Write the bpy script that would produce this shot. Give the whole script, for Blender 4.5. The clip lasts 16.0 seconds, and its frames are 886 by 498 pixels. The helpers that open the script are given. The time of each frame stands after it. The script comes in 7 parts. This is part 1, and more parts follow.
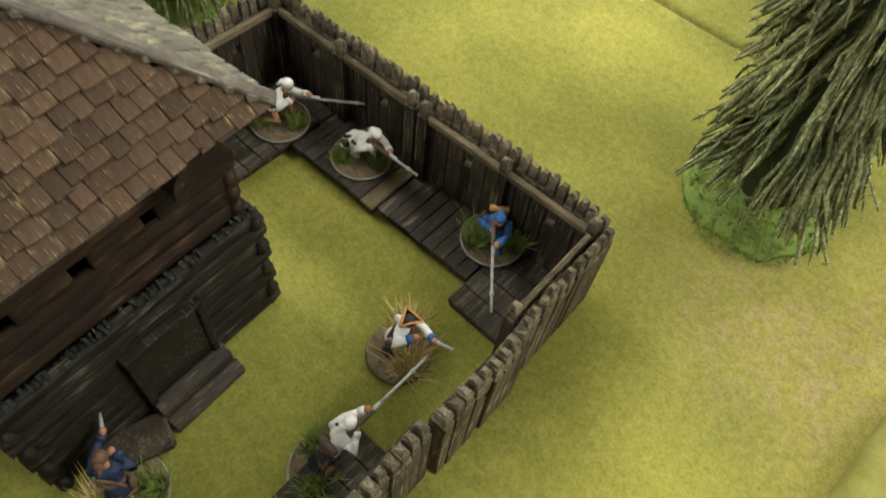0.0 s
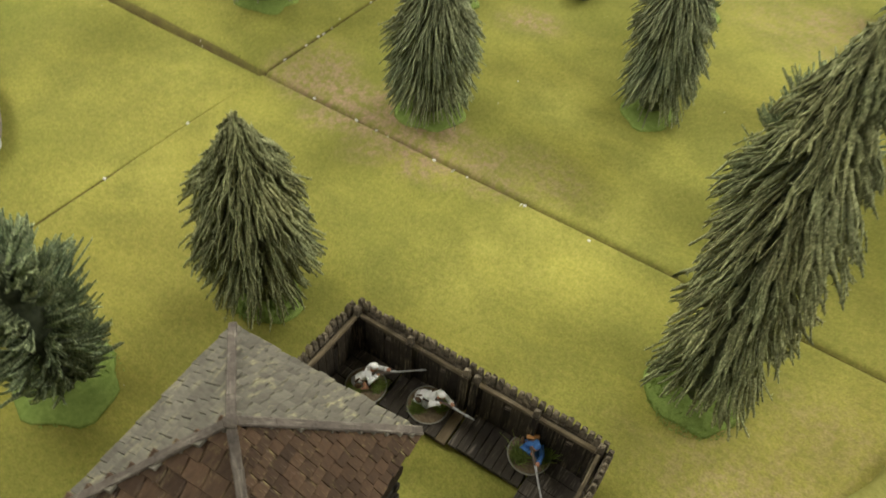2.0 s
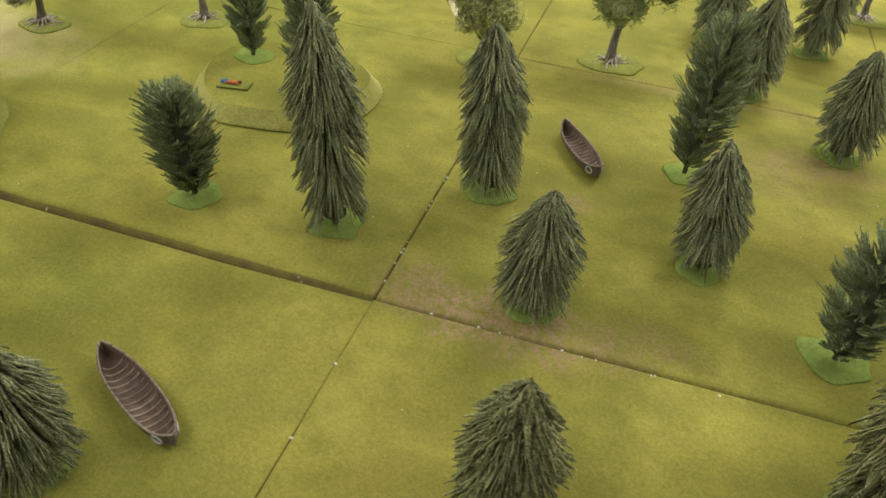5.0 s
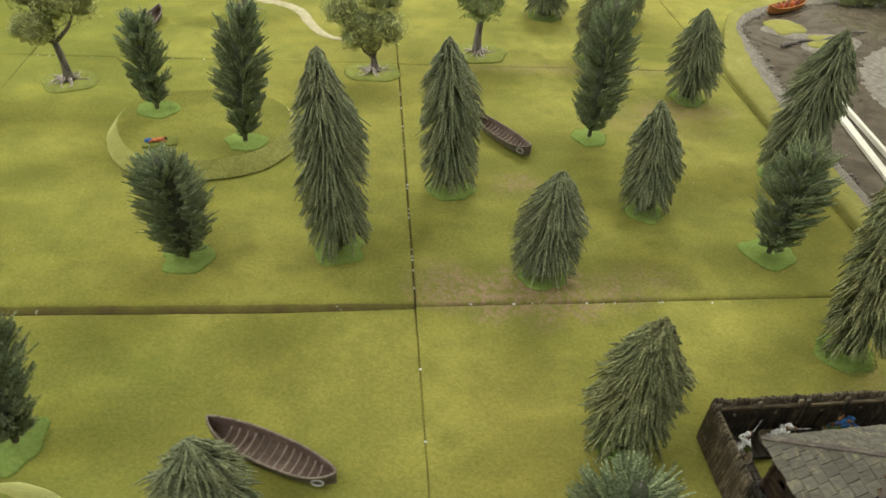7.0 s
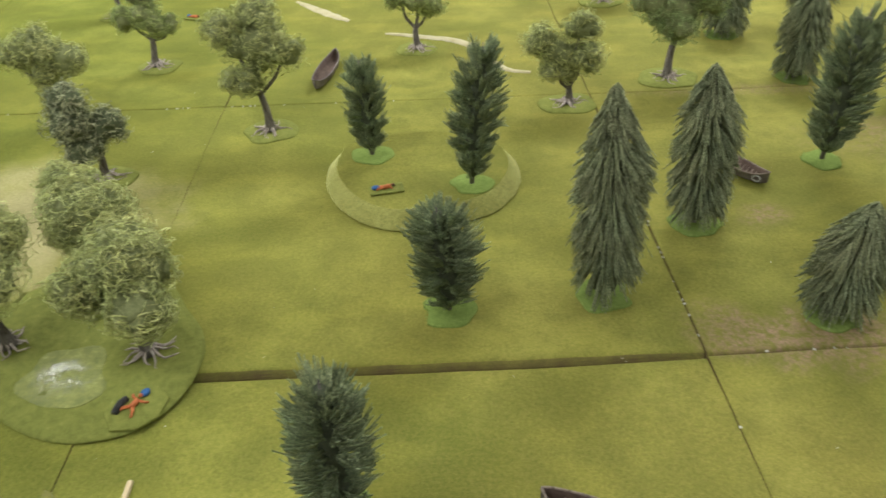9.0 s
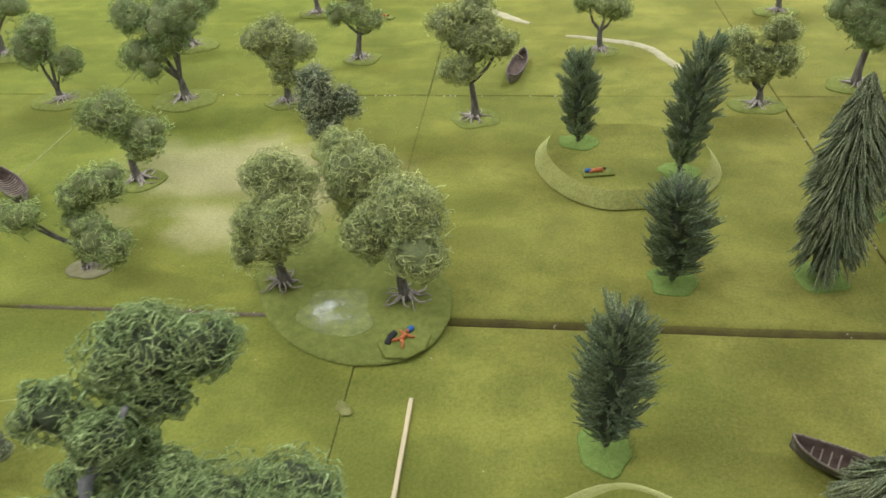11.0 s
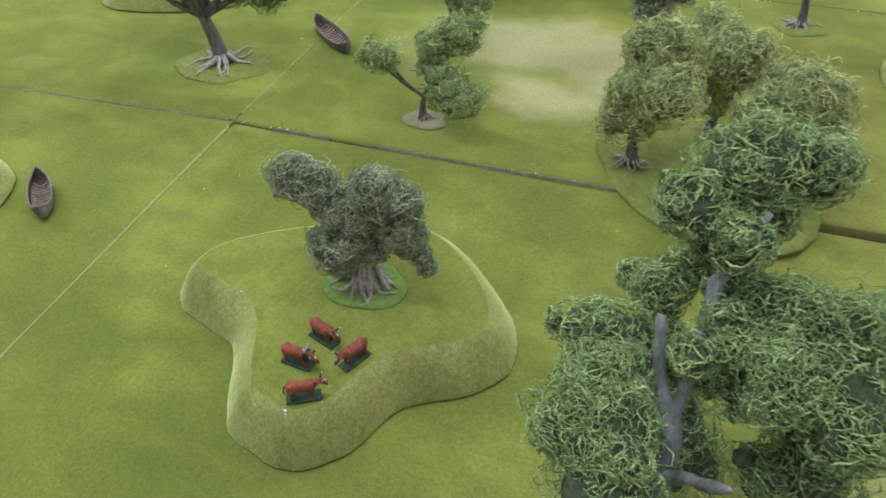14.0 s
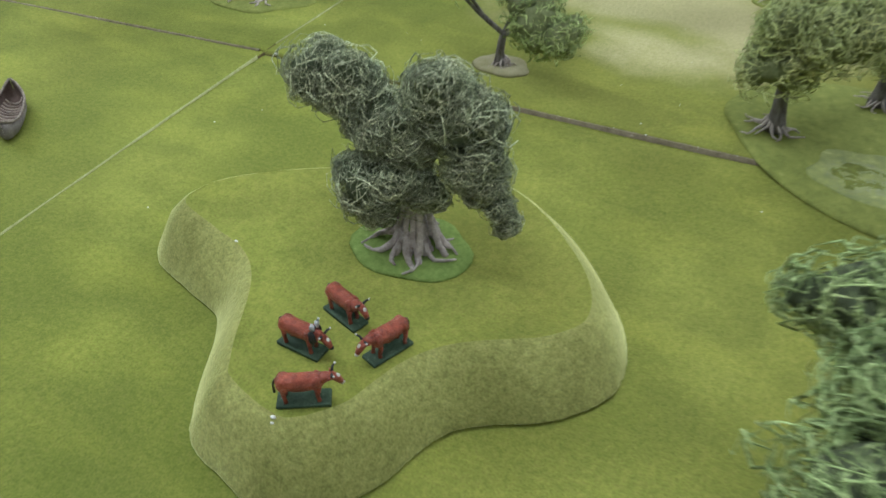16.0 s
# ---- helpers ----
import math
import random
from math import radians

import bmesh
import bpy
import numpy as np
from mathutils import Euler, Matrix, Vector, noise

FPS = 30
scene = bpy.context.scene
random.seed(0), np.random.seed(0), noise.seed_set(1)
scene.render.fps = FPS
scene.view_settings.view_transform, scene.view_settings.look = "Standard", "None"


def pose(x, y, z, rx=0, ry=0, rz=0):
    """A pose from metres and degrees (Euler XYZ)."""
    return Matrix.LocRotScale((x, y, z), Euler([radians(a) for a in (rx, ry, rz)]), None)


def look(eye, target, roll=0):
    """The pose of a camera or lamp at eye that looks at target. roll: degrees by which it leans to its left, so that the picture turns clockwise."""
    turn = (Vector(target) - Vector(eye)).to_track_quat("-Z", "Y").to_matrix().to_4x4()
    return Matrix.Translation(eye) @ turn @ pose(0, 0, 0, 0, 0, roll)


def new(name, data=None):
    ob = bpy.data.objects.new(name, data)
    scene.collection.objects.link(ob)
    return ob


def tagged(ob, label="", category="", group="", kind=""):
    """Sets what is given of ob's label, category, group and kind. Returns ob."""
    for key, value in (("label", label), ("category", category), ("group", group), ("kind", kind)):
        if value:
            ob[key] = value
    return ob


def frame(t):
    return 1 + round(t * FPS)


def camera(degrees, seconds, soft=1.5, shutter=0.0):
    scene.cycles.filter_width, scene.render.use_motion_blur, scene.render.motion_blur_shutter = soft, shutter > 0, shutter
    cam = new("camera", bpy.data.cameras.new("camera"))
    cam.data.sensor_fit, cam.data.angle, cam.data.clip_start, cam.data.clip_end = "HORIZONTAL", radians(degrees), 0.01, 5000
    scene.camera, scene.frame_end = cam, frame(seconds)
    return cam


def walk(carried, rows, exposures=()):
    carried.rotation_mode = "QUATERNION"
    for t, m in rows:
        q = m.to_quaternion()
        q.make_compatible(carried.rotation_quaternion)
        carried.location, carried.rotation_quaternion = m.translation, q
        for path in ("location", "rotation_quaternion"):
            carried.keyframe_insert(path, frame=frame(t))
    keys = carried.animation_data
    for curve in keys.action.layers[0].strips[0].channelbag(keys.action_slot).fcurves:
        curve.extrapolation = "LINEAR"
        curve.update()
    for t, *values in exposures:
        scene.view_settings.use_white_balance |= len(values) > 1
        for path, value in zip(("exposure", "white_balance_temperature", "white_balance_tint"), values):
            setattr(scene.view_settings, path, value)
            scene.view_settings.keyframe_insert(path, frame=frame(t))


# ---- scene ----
cam = camera(62.8, 16.0, soft=1.6, shutter=0.4)
PATH = [
    (0, (0.468, -0.324, 0.248), (-0.182, 0.553, -1.427), 8.3),
    (0.5, (0.469, -0.327, 0.267), (-0.235, 0.613, -1.351), 7.6),
    (1, (0.456, -0.332, 0.301), (-0.23, 0.655, -1.298), 8.4),
    (1.5, (0.435, -0.346, 0.356), (-0.249, 0.684, -1.216), 6.0),
    (2, (0.428, -0.378, 0.409), (-0.229, 0.75, -1.107), 5.5),
    (2.5, (0.414, -0.409, 0.446), (-0.16, 0.845, -1.002), 7.5),
    (3, (0.384, -0.458, 0.484), (-0.106, 0.904, -0.896), 8.2),
    (3.5, (0.361, -0.497, 0.507), (-0.072, 0.959, -0.794), 7.3),
    (4, (0.331, -0.501, 0.534), (-0.12, 1.001, -0.708), 4.7),
    (4.5, (0.271, -0.492, 0.515), (-0.215, 0.983, -0.746), 3.8),
    (4.7, (0.241, -0.48, 0.503), (-0.223, 0.988, -0.773), 4.1),
    (6.8, (-0.025, -0.558, 0.537), (0.138, 0.978, -0.734), 5.2),
    (7, (-0.05, -0.567, 0.542), (0.153, 0.975, -0.716), 4.7),
    (7.5, (-0.093, -0.571, 0.547), (0.091, 0.989, -0.691), 2.8),
    (8, (-0.128, -0.56, 0.537), (-0.001, 1.017, -0.686), 0.9),
    (8.5, (-0.203, -0.529, 0.524), (-0.105, 1.055, -0.693), -0.9),
    (9, (-0.27, -0.502, 0.527), (-0.24, 1.09, -0.683), -1.6),
    (9.5, (-0.299, -0.505, 0.526), (-0.404, 1.088, -0.679), -2.4),
    (10, (-0.355, -0.542, 0.54), (-0.539, 1.051, -0.654), -2.7),
    (10.2, (-0.375, -0.55, 0.541), (-0.578, 1.043, -0.65), -2.9),
    (12.3, (-0.535, -0.681, 0.522), (-0.743, 0.951, -0.616), -2.7),
    (12.5, (-0.559, -0.681, 0.521), (-0.784, 0.944, -0.622), -2.7),
    (13, (-0.615, -0.684, 0.525), (-0.88, 0.924, -0.634), -1.3),
    (13.5, (-0.653, -0.694, 0.506), (-1.012, 0.849, -0.715), -0.5),
    (14, (-0.69, -0.678, 0.478), (-1.178, 0.753, -0.831), -0.7),
    (14.5, (-0.691, -0.668, 0.451), (-1.243, 0.744, -0.853), 0.0),
    (15, (-0.707, -0.651, 0.417), (-1.254, 0.793, -0.853), 2.6),
    (15.5, (-0.72, -0.62, 0.377), (-1.289, 0.82, -0.888), 2.9),
    (16, (-0.751, -0.571, 0.319), (-1.361, 0.849, -0.951), 1.2),
]
EXPOSE = [(0.0, 0.72, 6250, 5), (1.0, 0.75, 6250, 5), (1.6, 0.55, 6300, 6), (3.0, 0.29, 6500, 8), (4.5, 0.08, 6550, 9), (7.0, 0.09, 6150, 6), (9.5, 0.04, 5850, 8), (12.5, -0.06, 5300, 7), (16.0, -0.09, 5150, 6)]
walk(cam, [(t, look(eye, target, roll)) for t, eye, target, roll in PATH], EXPOSE)

# ---------------------------------------------------------------- world and lamps
world = bpy.data.worlds.new("room_light")
scene.world = world
world.use_nodes = True
world.node_tree.nodes["Background"].inputs[0].default_value = (0.75, 0.82, 1.0, 1)
world.node_tree.nodes["Background"].inputs[1].default_value = 0.05

LAMP_SPOTS = [(-3.8, 0.40), (-1.5, 1.60), (0.6, 1.85), (2.1, 0.55), (-1.2, -0.35), (-0.4, -1.5)]
LAMP_POWER = [64, 21, 41, 22, 10, 8]
for (lx, ly), power in zip(LAMP_SPOTS, LAMP_POWER):
    lamp = bpy.data.lights.new("tube_light", "AREA")
    lamp.shape, lamp.size, lamp.size_y, lamp.energy = "RECTANGLE", 1.2, 0.5, power
    lamp.color = (1.0, 0.95, 0.86)
    ob = new("tube_light", lamp)
    ob.matrix_world = pose(lx, ly, 1.60)


# ---------------------------------------------------------------- materials
def nodes_of(name, rough=0.8, metal=0.0, spec=0.3):
    m = bpy.data.materials.new(name)
    m.use_nodes = True
    nt = m.node_tree
    b = nt.nodes["Principled BSDF"]
    b.inputs["Roughness"].default_value = rough
    b.inputs["Metallic"].default_value = metal
    b.inputs["Specular IOR Level"].default_value = spec
    return m, nt, b


def link(nt, a, b):
    nt.links.new(a, b)


def coords(nt, kind="Object"):
    if kind == "World":
        return nt.nodes.new("ShaderNodeNewGeometry").outputs["Position"]
    return nt.nodes.new("ShaderNodeTexCoord").outputs[kind]


def noise_fac(nt, vec, scale, detail=3.0, rough=0.55, distort=0.0):
    n = nt.nodes.new("ShaderNodeTexNoise")
    n.inputs["Scale"].default_value, n.inputs["Detail"].default_value = scale, detail
    n.inputs["Roughness"].default_value, n.inputs["Distortion"].default_value = rough, distort
    link(nt, vec, n.inputs["Vector"])
    return n.outputs["Fac"]


def ramp(nt, fac, stops, mode="LINEAR"):
    r = nt.nodes.new("ShaderNodeValToRGB")
    r.color_ramp.interpolation = mode
    while len(r.color_ramp.elements) < len(stops):
        r.color_ramp.elements.new(0.5)
    for e, (p, c) in zip(r.color_ramp.elements, stops):
        e.position = p
        e.color = (*c, 1) if len(c) == 3 else c
    link(nt, fac, r.inputs["Fac"])
    return r.outputs["Color"]


def grey(v):
    return (v, v, v)


def mix(nt, fac, a, b, mode="MIX"):
    n = nt.nodes.new("ShaderNodeMix")
    n.data_type, n.blend_type = "RGBA", mode
    if isinstance(fac, (int, float)):
        n.inputs[0].default_value = fac
    else:
        link(nt, fac, n.inputs[0])
    for v, i in ((a, 6), (b, 7)):
        if isinstance(v, tuple):
            n.inputs[i].default_value = (*v, 1)
        else:
            link(nt, v, n.inputs[i])
    return n.outputs[2]


def calc(nt, op, a, b=None):
    n = nt.nodes.new("ShaderNodeMath")
    n.operation = op
    for v, i in ((a, 0), (b, 1)):
        if v is None:
            continue
        if isinstance(v, (int, float)):
            n.inputs[i].default_value = v
        else:
            link(nt, v, n.inputs[i])
    return n.outputs[0]


def bump(nt, b, height, strength=0.3, dist=0.001):
    n = nt.nodes.new("ShaderNodeBump")
    n.inputs["Strength"].default_value, n.inputs["Distance"].default_value = strength, dist
    link(nt, height, n.inputs["Height"])
    link(nt, n.outputs["Normal"], b.inputs["Normal"])


def random_of(nt, island=False):
    if island:
        return nt.nodes.new("ShaderNodeNewGeometry").outputs["Random Per Island"]
    return nt.nodes.new("ShaderNodeObjectInfo").outputs["Random"]


def patch(nt, pos, x, y, rx, ry, edge=0.5, wobble=0.5, scale=18.0):
    """A painted patch with a ragged rim: 1 within, 0 outside."""
    sub = nt.nodes.new("ShaderNodeVectorMath")
    sub.operation = "SUBTRACT"
    link(nt, pos, sub.inputs[0])
    sub.inputs[1].default_value = (x, y, 0)
    div = nt.nodes.new("ShaderNodeVectorMath")
    div.operation = "MULTIPLY"
    link(nt, sub.outputs[0], div.inputs[0])
    div.inputs[1].default_value = (1 / rx, 1 / ry, 0)
    ln = nt.nodes.new("ShaderNodeVectorMath")
    ln.operation = "LENGTH"
    link(nt, div.outputs[0], ln.inputs[0])
    n = noise_fac(nt, pos, scale, 4)
    d = calc(nt, "ADD", ln.outputs["Value"], calc(nt, "MULTIPLY", calc(nt, "SUBTRACT", n, 0.5), wobble * 2))
    return ramp(nt, d, [(max(0.0, 1 - edge), grey(1)), (1.0, grey(0))], "EASE")


def grass_board(name="painted_flock_grass", raw_rim=True):
    m, nt, b = nodes_of(name, 0.92, spec=0.15)
    pos = coords(nt, "World")
    broad = noise_fac(nt, pos, 5.0, 4, 0.55, 0.4)
    col = ramp(nt, broad, [(0.32, (0.172, 0.180, 0.034)), (0.50, (0.245, 0.242, 0.050)), (0.68, (0.330, 0.315, 0.070))])
    mid = noise_fac(nt, pos, 22, 4, 0.6)
    col = mix(nt, ramp(nt, mid, [(0.40, grey(0)), (0.68, grey(0.75))]), col, (0.185, 0.188, 0.040))
    tone = noise_fac(nt, pos, 2.6, 3, 0.5, 0.6)
    col = mix(nt, ramp(nt, tone, [(0.45, grey(0)), (0.68, grey(0.40))]), col, (0.240, 0.204, 0.045))
    # brushed highlights
    st = nt.nodes.new("ShaderNodeMapping")
    link(nt, pos, st.inputs["Vector"])
    st.inputs["Scale"].default_value = (5, 11, 1)
    brush = noise_fac(nt, st.outputs[0], 1.6, 3, 0.5, 0.3)
    col = mix(nt, ramp(nt, brush, [(0.50, grey(0)), (0.80, grey(0.45))]), col, (0.42, 0.385, 0.075))
    # bare earth and sand
    earth = (0.33, 0.225, 0.145)
    for x, y, rx, ry, e, amt in ((0.13, 0.015, 0.16, 0.06, 0.7, 0.9), (0.15, 0.235, 0.05, 0.035, 0.9, 0.75), (0.03, 0.04, 0.06, 0.06, 0.8, 0.55),
                                 (0.46, 0.45, 0.12, 0.05, 0.9, 0.6), (0.40, 0.42, 0.16, 0.10, 1.0, 0.45), (0.50, -0.13, 0.10, 0.07, 1.0, 0.5), (0.53, -0.05, 0.07, 0.05, 1.0, 0.35),
                                 (0.3, 0.595, 0.3, 0.03, 0.8, 0.5), (0.27, 0.04, 0.08, 0.05, 0.9, 0.4)):
        f = patch(nt, pos, x, y, rx, ry, e, 0.6, 26)
        n2 = ramp(nt, noise_fac(nt, pos, 110, 4, 0.75), [(0.42, grey(0.10)), (0.60, grey(1))])
        col = mix(nt, calc(nt, "MULTIPLY", calc(nt, "MULTIPLY", f, n2), amt), col, earth)
    for x, y, rx, ry, e, amt in ((-0.84, 0.29, 0.27, 0.17, 0.75, 0.85), (-0.80, 0.17, 0.16, 0.07, 0.9, 0.8), (-0.97, 0.36, 0.16, 0.10, 1.0, 0.5)):
        f = patch(nt, pos, x, y, rx, ry, e, 0.7, 9)
        col = mix(nt, calc(nt, "MULTIPLY", f, amt), col, (0.50, 0.41, 0.235))
    col = mix(nt, calc(nt, "MULTIPLY", patch(nt, pos, -0.88, 0.235, 0.20, 0.035, 1.0, 0.8, 14), 0.7), col, (0.24, 0.24, 0.035))
    # a darker, greener cast on the western boards
    west = nt.nodes.new("ShaderNodeSeparateXYZ")
    link(nt, pos, west.inputs[0])
    wf = ramp(nt, calc(nt, "MULTIPLY", calc(nt, "ADD", west.outputs["X"], 1.0), 0.8), [(0.0, grey(0.55)), (0.75, grey(0.0))])
    col = mix(nt, wf, col, mix(nt, 1.0, col, (0.70, 0.90, 0.58), "MULTIPLY"))
    # flock speckle
    fine = noise_fac(nt, pos, 700, 2, 0.7)
    col = mix(nt, 1.0, col, ramp(nt, fine, [(0.30, grey(0.80)), (0.5, grey(1.0)), (0.72, (1.17, 1.16, 1.14))]), "MULTIPLY")
    speck = noise_fac(nt, pos, 260, 3, 0.6)
    col = mix(nt, 1.0, col, ramp(nt, speck, [(0.34, (0.86, 0.89, 0.85)), (0.5, grey(1.0)), (0.66, (1.13, 1.08, 1.22))]), "MULTIPLY")
    # raw rim of the boards
    face = nt.nodes.new("ShaderNodeSeparateXYZ")
    link(nt, nt.nodes.new("ShaderNodeNewGeometry").outputs["True Normal"], face.inputs[0])
    low = calc(nt, "ADD", face.outputs["Z"], calc(nt, "MULTIPLY", noise_fac(nt, pos, 60, 3), 0.25))
    rim = ramp(nt, low, [(0.62, grey(0.92)), (0.92, grey(0))])
    chips = ramp(nt, noise_fac(nt, pos, 95, 2), [(0.72, grey(0)), (0.74, grey(1))])
    if raw_rim:
        col = mix(nt, rim, col, mix(nt, chips, (0.120, 0.088, 0.044), (0.62, 0.55, 0.48)))
    link(nt, col, b.inputs["Base Color"])
    bump(nt, b, calc(nt, "ADD", fine, speck), 0.35, 0.0007)
    return m


def simple(name, c1, c2, scale, rough=0.8, metal=0.0, spec=0.3, c3=None, relief=0.4, depth=0.0006, rnd=0.0, island=False, space="Object", stretch=None):
    """Two or three tones broken up at two scales, with a fine relief; rnd varies the tone from piece to piece."""
    m, nt, b = nodes_of(name, rough, metal, spec)
    pos = coords(nt, space)
    if stretch:
        mp = nt.nodes.new("ShaderNodeMapping")
        link(nt, pos, mp.inputs["Vector"])
        mp.inputs["Scale"].default_value = stretch
        pos = mp.outputs[0]
    n1 = noise_fac(nt, pos, scale, 4, 0.6, 0.3)
    n2 = noise_fac(nt, pos, scale * 6, 3, 0.65)
    fac = calc(nt, "ADD", calc(nt, "MULTIPLY", n1, 0.65), calc(nt, "MULTIPLY", n2, 0.35))
    stops = [(0.34, c1), (0.62, c2)] + ([(0.72, c3)] if c3 else [])
    col = ramp(nt, fac, stops)
    if rnd:
        r = random_of(nt, island)
        col = mix(nt, 1.0, col, ramp(nt, r, [(0.0, grey(1 - rnd)), (1.0, grey(1 + rnd))]), "MULTIPLY")
    link(nt, col, b.inputs["Base Color"])
    bump(nt, b, n2, relief, depth)
    return m


M = {}
M["grass"] = grass_board()
M["hill_top"] = grass_board("flocked_hill_top", False)
def hill_felt():
    m, nt, b = nodes_of("felt_hill_side", 0.95, spec=0.1)
    pos = coords(nt, "World")
    col = ramp(nt, noise_fac(nt, pos, 14, 4, 0.6, 0.3), [(0.34, (0.250, 0.250, 0.070)), (0.62, (0.345, 0.343, 0.104))])
    fine = noise_fac(nt, pos, 650, 2, 0.7)
    speck = noise_fac(nt, pos, 240, 3, 0.6)
    col = mix(nt, 1.0, col, ramp(nt, fine, [(0.30, grey(0.74)), (0.5, grey(1.0)), (0.72, grey(1.25))]), "MULTIPLY")
    col = mix(nt, 1.0, col, ramp(nt, speck, [(0.34, (0.82, 0.84, 0.84)), (0.5, grey(1.0)), (0.66, (1.16, 1.12, 1.2))]), "MULTIPLY")
    link(nt, col, b.inputs["Base Color"])
    b.inputs["Sheen Weight"].default_value, b.inputs["Sheen Roughness"].default_value = 1.0, 0.36
    b.inputs["Sheen Tint"].default_value = (1.0, 1.0, 0.45, 1)
    bump(nt, b, calc(nt, "ADD", fine, speck), 0.45, 0.0009)
    return m


M["hill_side"] = hill_felt()
M["under"] = simple("dark_joint", (0.014, 0.012, 0.007), (0.024, 0.018, 0.010), 40, 0.95)
M["flock"] = simple("bright_green_flock", (0.180, 0.259, 0.058), (0.285, 0.375, 0.095), 300, 0.95, spec=0.1, relief=0.9, depth=0.0010, c3=(0.422, 0.507, 0.169))
M["turf"] = simple("muted_flock_base", (0.165, 0.185, 0.044), (0.265, 0.285, 0.070), 120, 0.95, spec=0.1, relief=0.8, depth=0.0012, c3=(0.36, 0.37, 0.125))
M["sandbase"] = simple("pale_sand_base", (0.238, 0.217, 0.101), (0.331, 0.301, 0.180), 90, 0.95, spec=0.1)
M["bark"] = simple("grey_brown_bark", (0.070, 0.058, 0.050), (0.265, 0.240, 0.215), 210, 0.85, c3=(0.56, 0.53, 0.50), relief=1.0, depth=0.0016, stretch=(1, 1, 0.3))
M["bark_pale"] = simple("dusty_pale_grey_bark", (0.128, 0.121, 0.118), (0.320, 0.308, 0.296), 160, 0.85, c3=(0.528, 0.507, 0.474), relief=0.8, depth=0.0012, stretch=(1, 1, 0.3))
# scuffed edge tone made pale to hold the highlight of a raised edge
M["worn_edge"] = simple("worn_lit_board_edge", (0.30, 0.31, 0.11), (0.43, 0.43, 0.20), 90, 0.9, c3=(0.60, 0.58, 0.40), space="World")
M["raw_edge"] = simple("raw_brown_board_edge", (0.120, 0.096, 0.056), (0.250, 0.208, 0.135), 60, 0.9, c3=(0.700, 0.640, 0.560), space="World")
M["root"] = simple("dry_brushed_roots", (0.244, 0.197, 0.168), (0.599, 0.524, 0.468), 220, 0.85, c3=(0.880, 0.862, 0.786), relief=0.8)


def strand_material(name, dark, midc, tip, rnd=0.35):
    m, nt, b = nodes_of(name, 0.9, spec=0.15)
    pos = coords(nt, "Object")
    n = noise_fac(nt, pos, 620, 3, 0.75)
    col = ramp(nt, n, [(0.32, dark), (0.50, midc), (0.68, tip)])
    r = random_of(nt, True)
    col = mix(nt, 1.0, col, ramp(nt, r, [(0, grey(1 - rnd)), (1, grey(1 + rnd))]), "MULTIPLY")
    big = noise_fac(nt, pos, 22, 2)
    col = mix(nt, 1.0, col, ramp(nt, big, [(0.3, (0.86, 0.92, 0.9)), (0.7, (1.12, 1.06, 1.0))]), "MULTIPLY")
    link(nt, col, b.inputs["Base Color"])
    bump(nt, b, n, 0.8, 0.0008)
    return m


M["spruce"] = strand_material("dusty_spruce_strands", (0.112, 0.124, 0.059), (0.244, 0.260, 0.128), (0.501, 0.508, 0.286))
M["spruce_far"] = strand_material("green_spruce_strands", (0.085, 0.100, 0.055), (0.245, 0.272, 0.155), (0.500, 0.525, 0.335))
M["yew"] = strand_material("dark_green_needles", (0.098, 0.128, 0.071), (0.262, 0.317, 0.177), (0.634, 0.683, 0.415))
# crown fillers: darker tones stand in for shade in the foliage gaps
M["core"] = simple("shaded_twig_core", (0.060, 0.072, 0.043), (0.120, 0.138, 0.079), 420, 0.95, relief=0.9, depth=0.0012)
M["leaf_core"] = simple("shaded_olive_core", (0.180, 0.200, 0.082), (0.310, 0.335, 0.150), 420, 0.95, relief=0.9, depth=0.0012)
M["leaf_deep"] = simple("shaded_dark_core", (0.076, 0.091, 0.047), (0.161, 0.186, 0.094), 420, 0.95, relief=0.9, depth=0.0012)
M["leaf_light"] = strand_material("pale_olive_fibre", (0.259, 0.289, 0.106), (0.518, 0.551, 0.216), (0.745, 0.767, 0.421))
M["leaf_mid"] = strand_material("green_fibre", (0.186, 0.248, 0.086), (0.391, 0.479, 0.174), (0.697, 0.697, 0.346))
M["leaf_dark"] = strand_material("deep_green_fibre", (0.153, 0.212, 0.089), (0.320, 0.400, 0.163), (0.590, 0.665, 0.302))
M["leaf_grey"] = strand_material("grey_green_fibre", (0.165, 0.185, 0.110), (0.350, 0.375, 0.225), (0.720, 0.720, 0.510), 0.55)
M["leaf_big"] = strand_material("fresh_green_fibre", (0.163, 0.220, 0.087), (0.367, 0.458, 0.181), (0.632, 0.700, 0.349), 0.32)

M["stake"] = simple("dark_weathered_timber", (0.014, 0.011, 0.008), (0.046, 0.036, 0.024), 130, 0.8, c3=(0.150, 0.122, 0.080), relief=0.7, rnd=0.4, stretch=(1, 1, 0.22))
# outer stakes get a paler copy of the timber, light put into its colour
M["stake_lit"] = simple("lit_brown_split_timber", (0.040, 0.030, 0.018), (0.125, 0.096, 0.060), 130, 0.85, c3=(0.300, 0.245, 0.160), relief=0.8, rnd=0.35, stretch=(1, 1, 0.16))
M["stake_top"] = simple("dry_brushed_timber_ends", (0.018, 0.014, 0.009), (0.260, 0.215, 0.145), 300, 0.85, c3=(0.74, 0.68, 0.54), relief=0.8, rnd=0.3)
M["rail"] = simple("pale_edged_rail_timber", (0.05, 0.038, 0.022), (0.16, 0.125, 0.075), 110, 0.85, c3=(0.30, 0.25, 0.17), relief=0.6, rnd=0.25, stretch=(0.25, 1, 1))
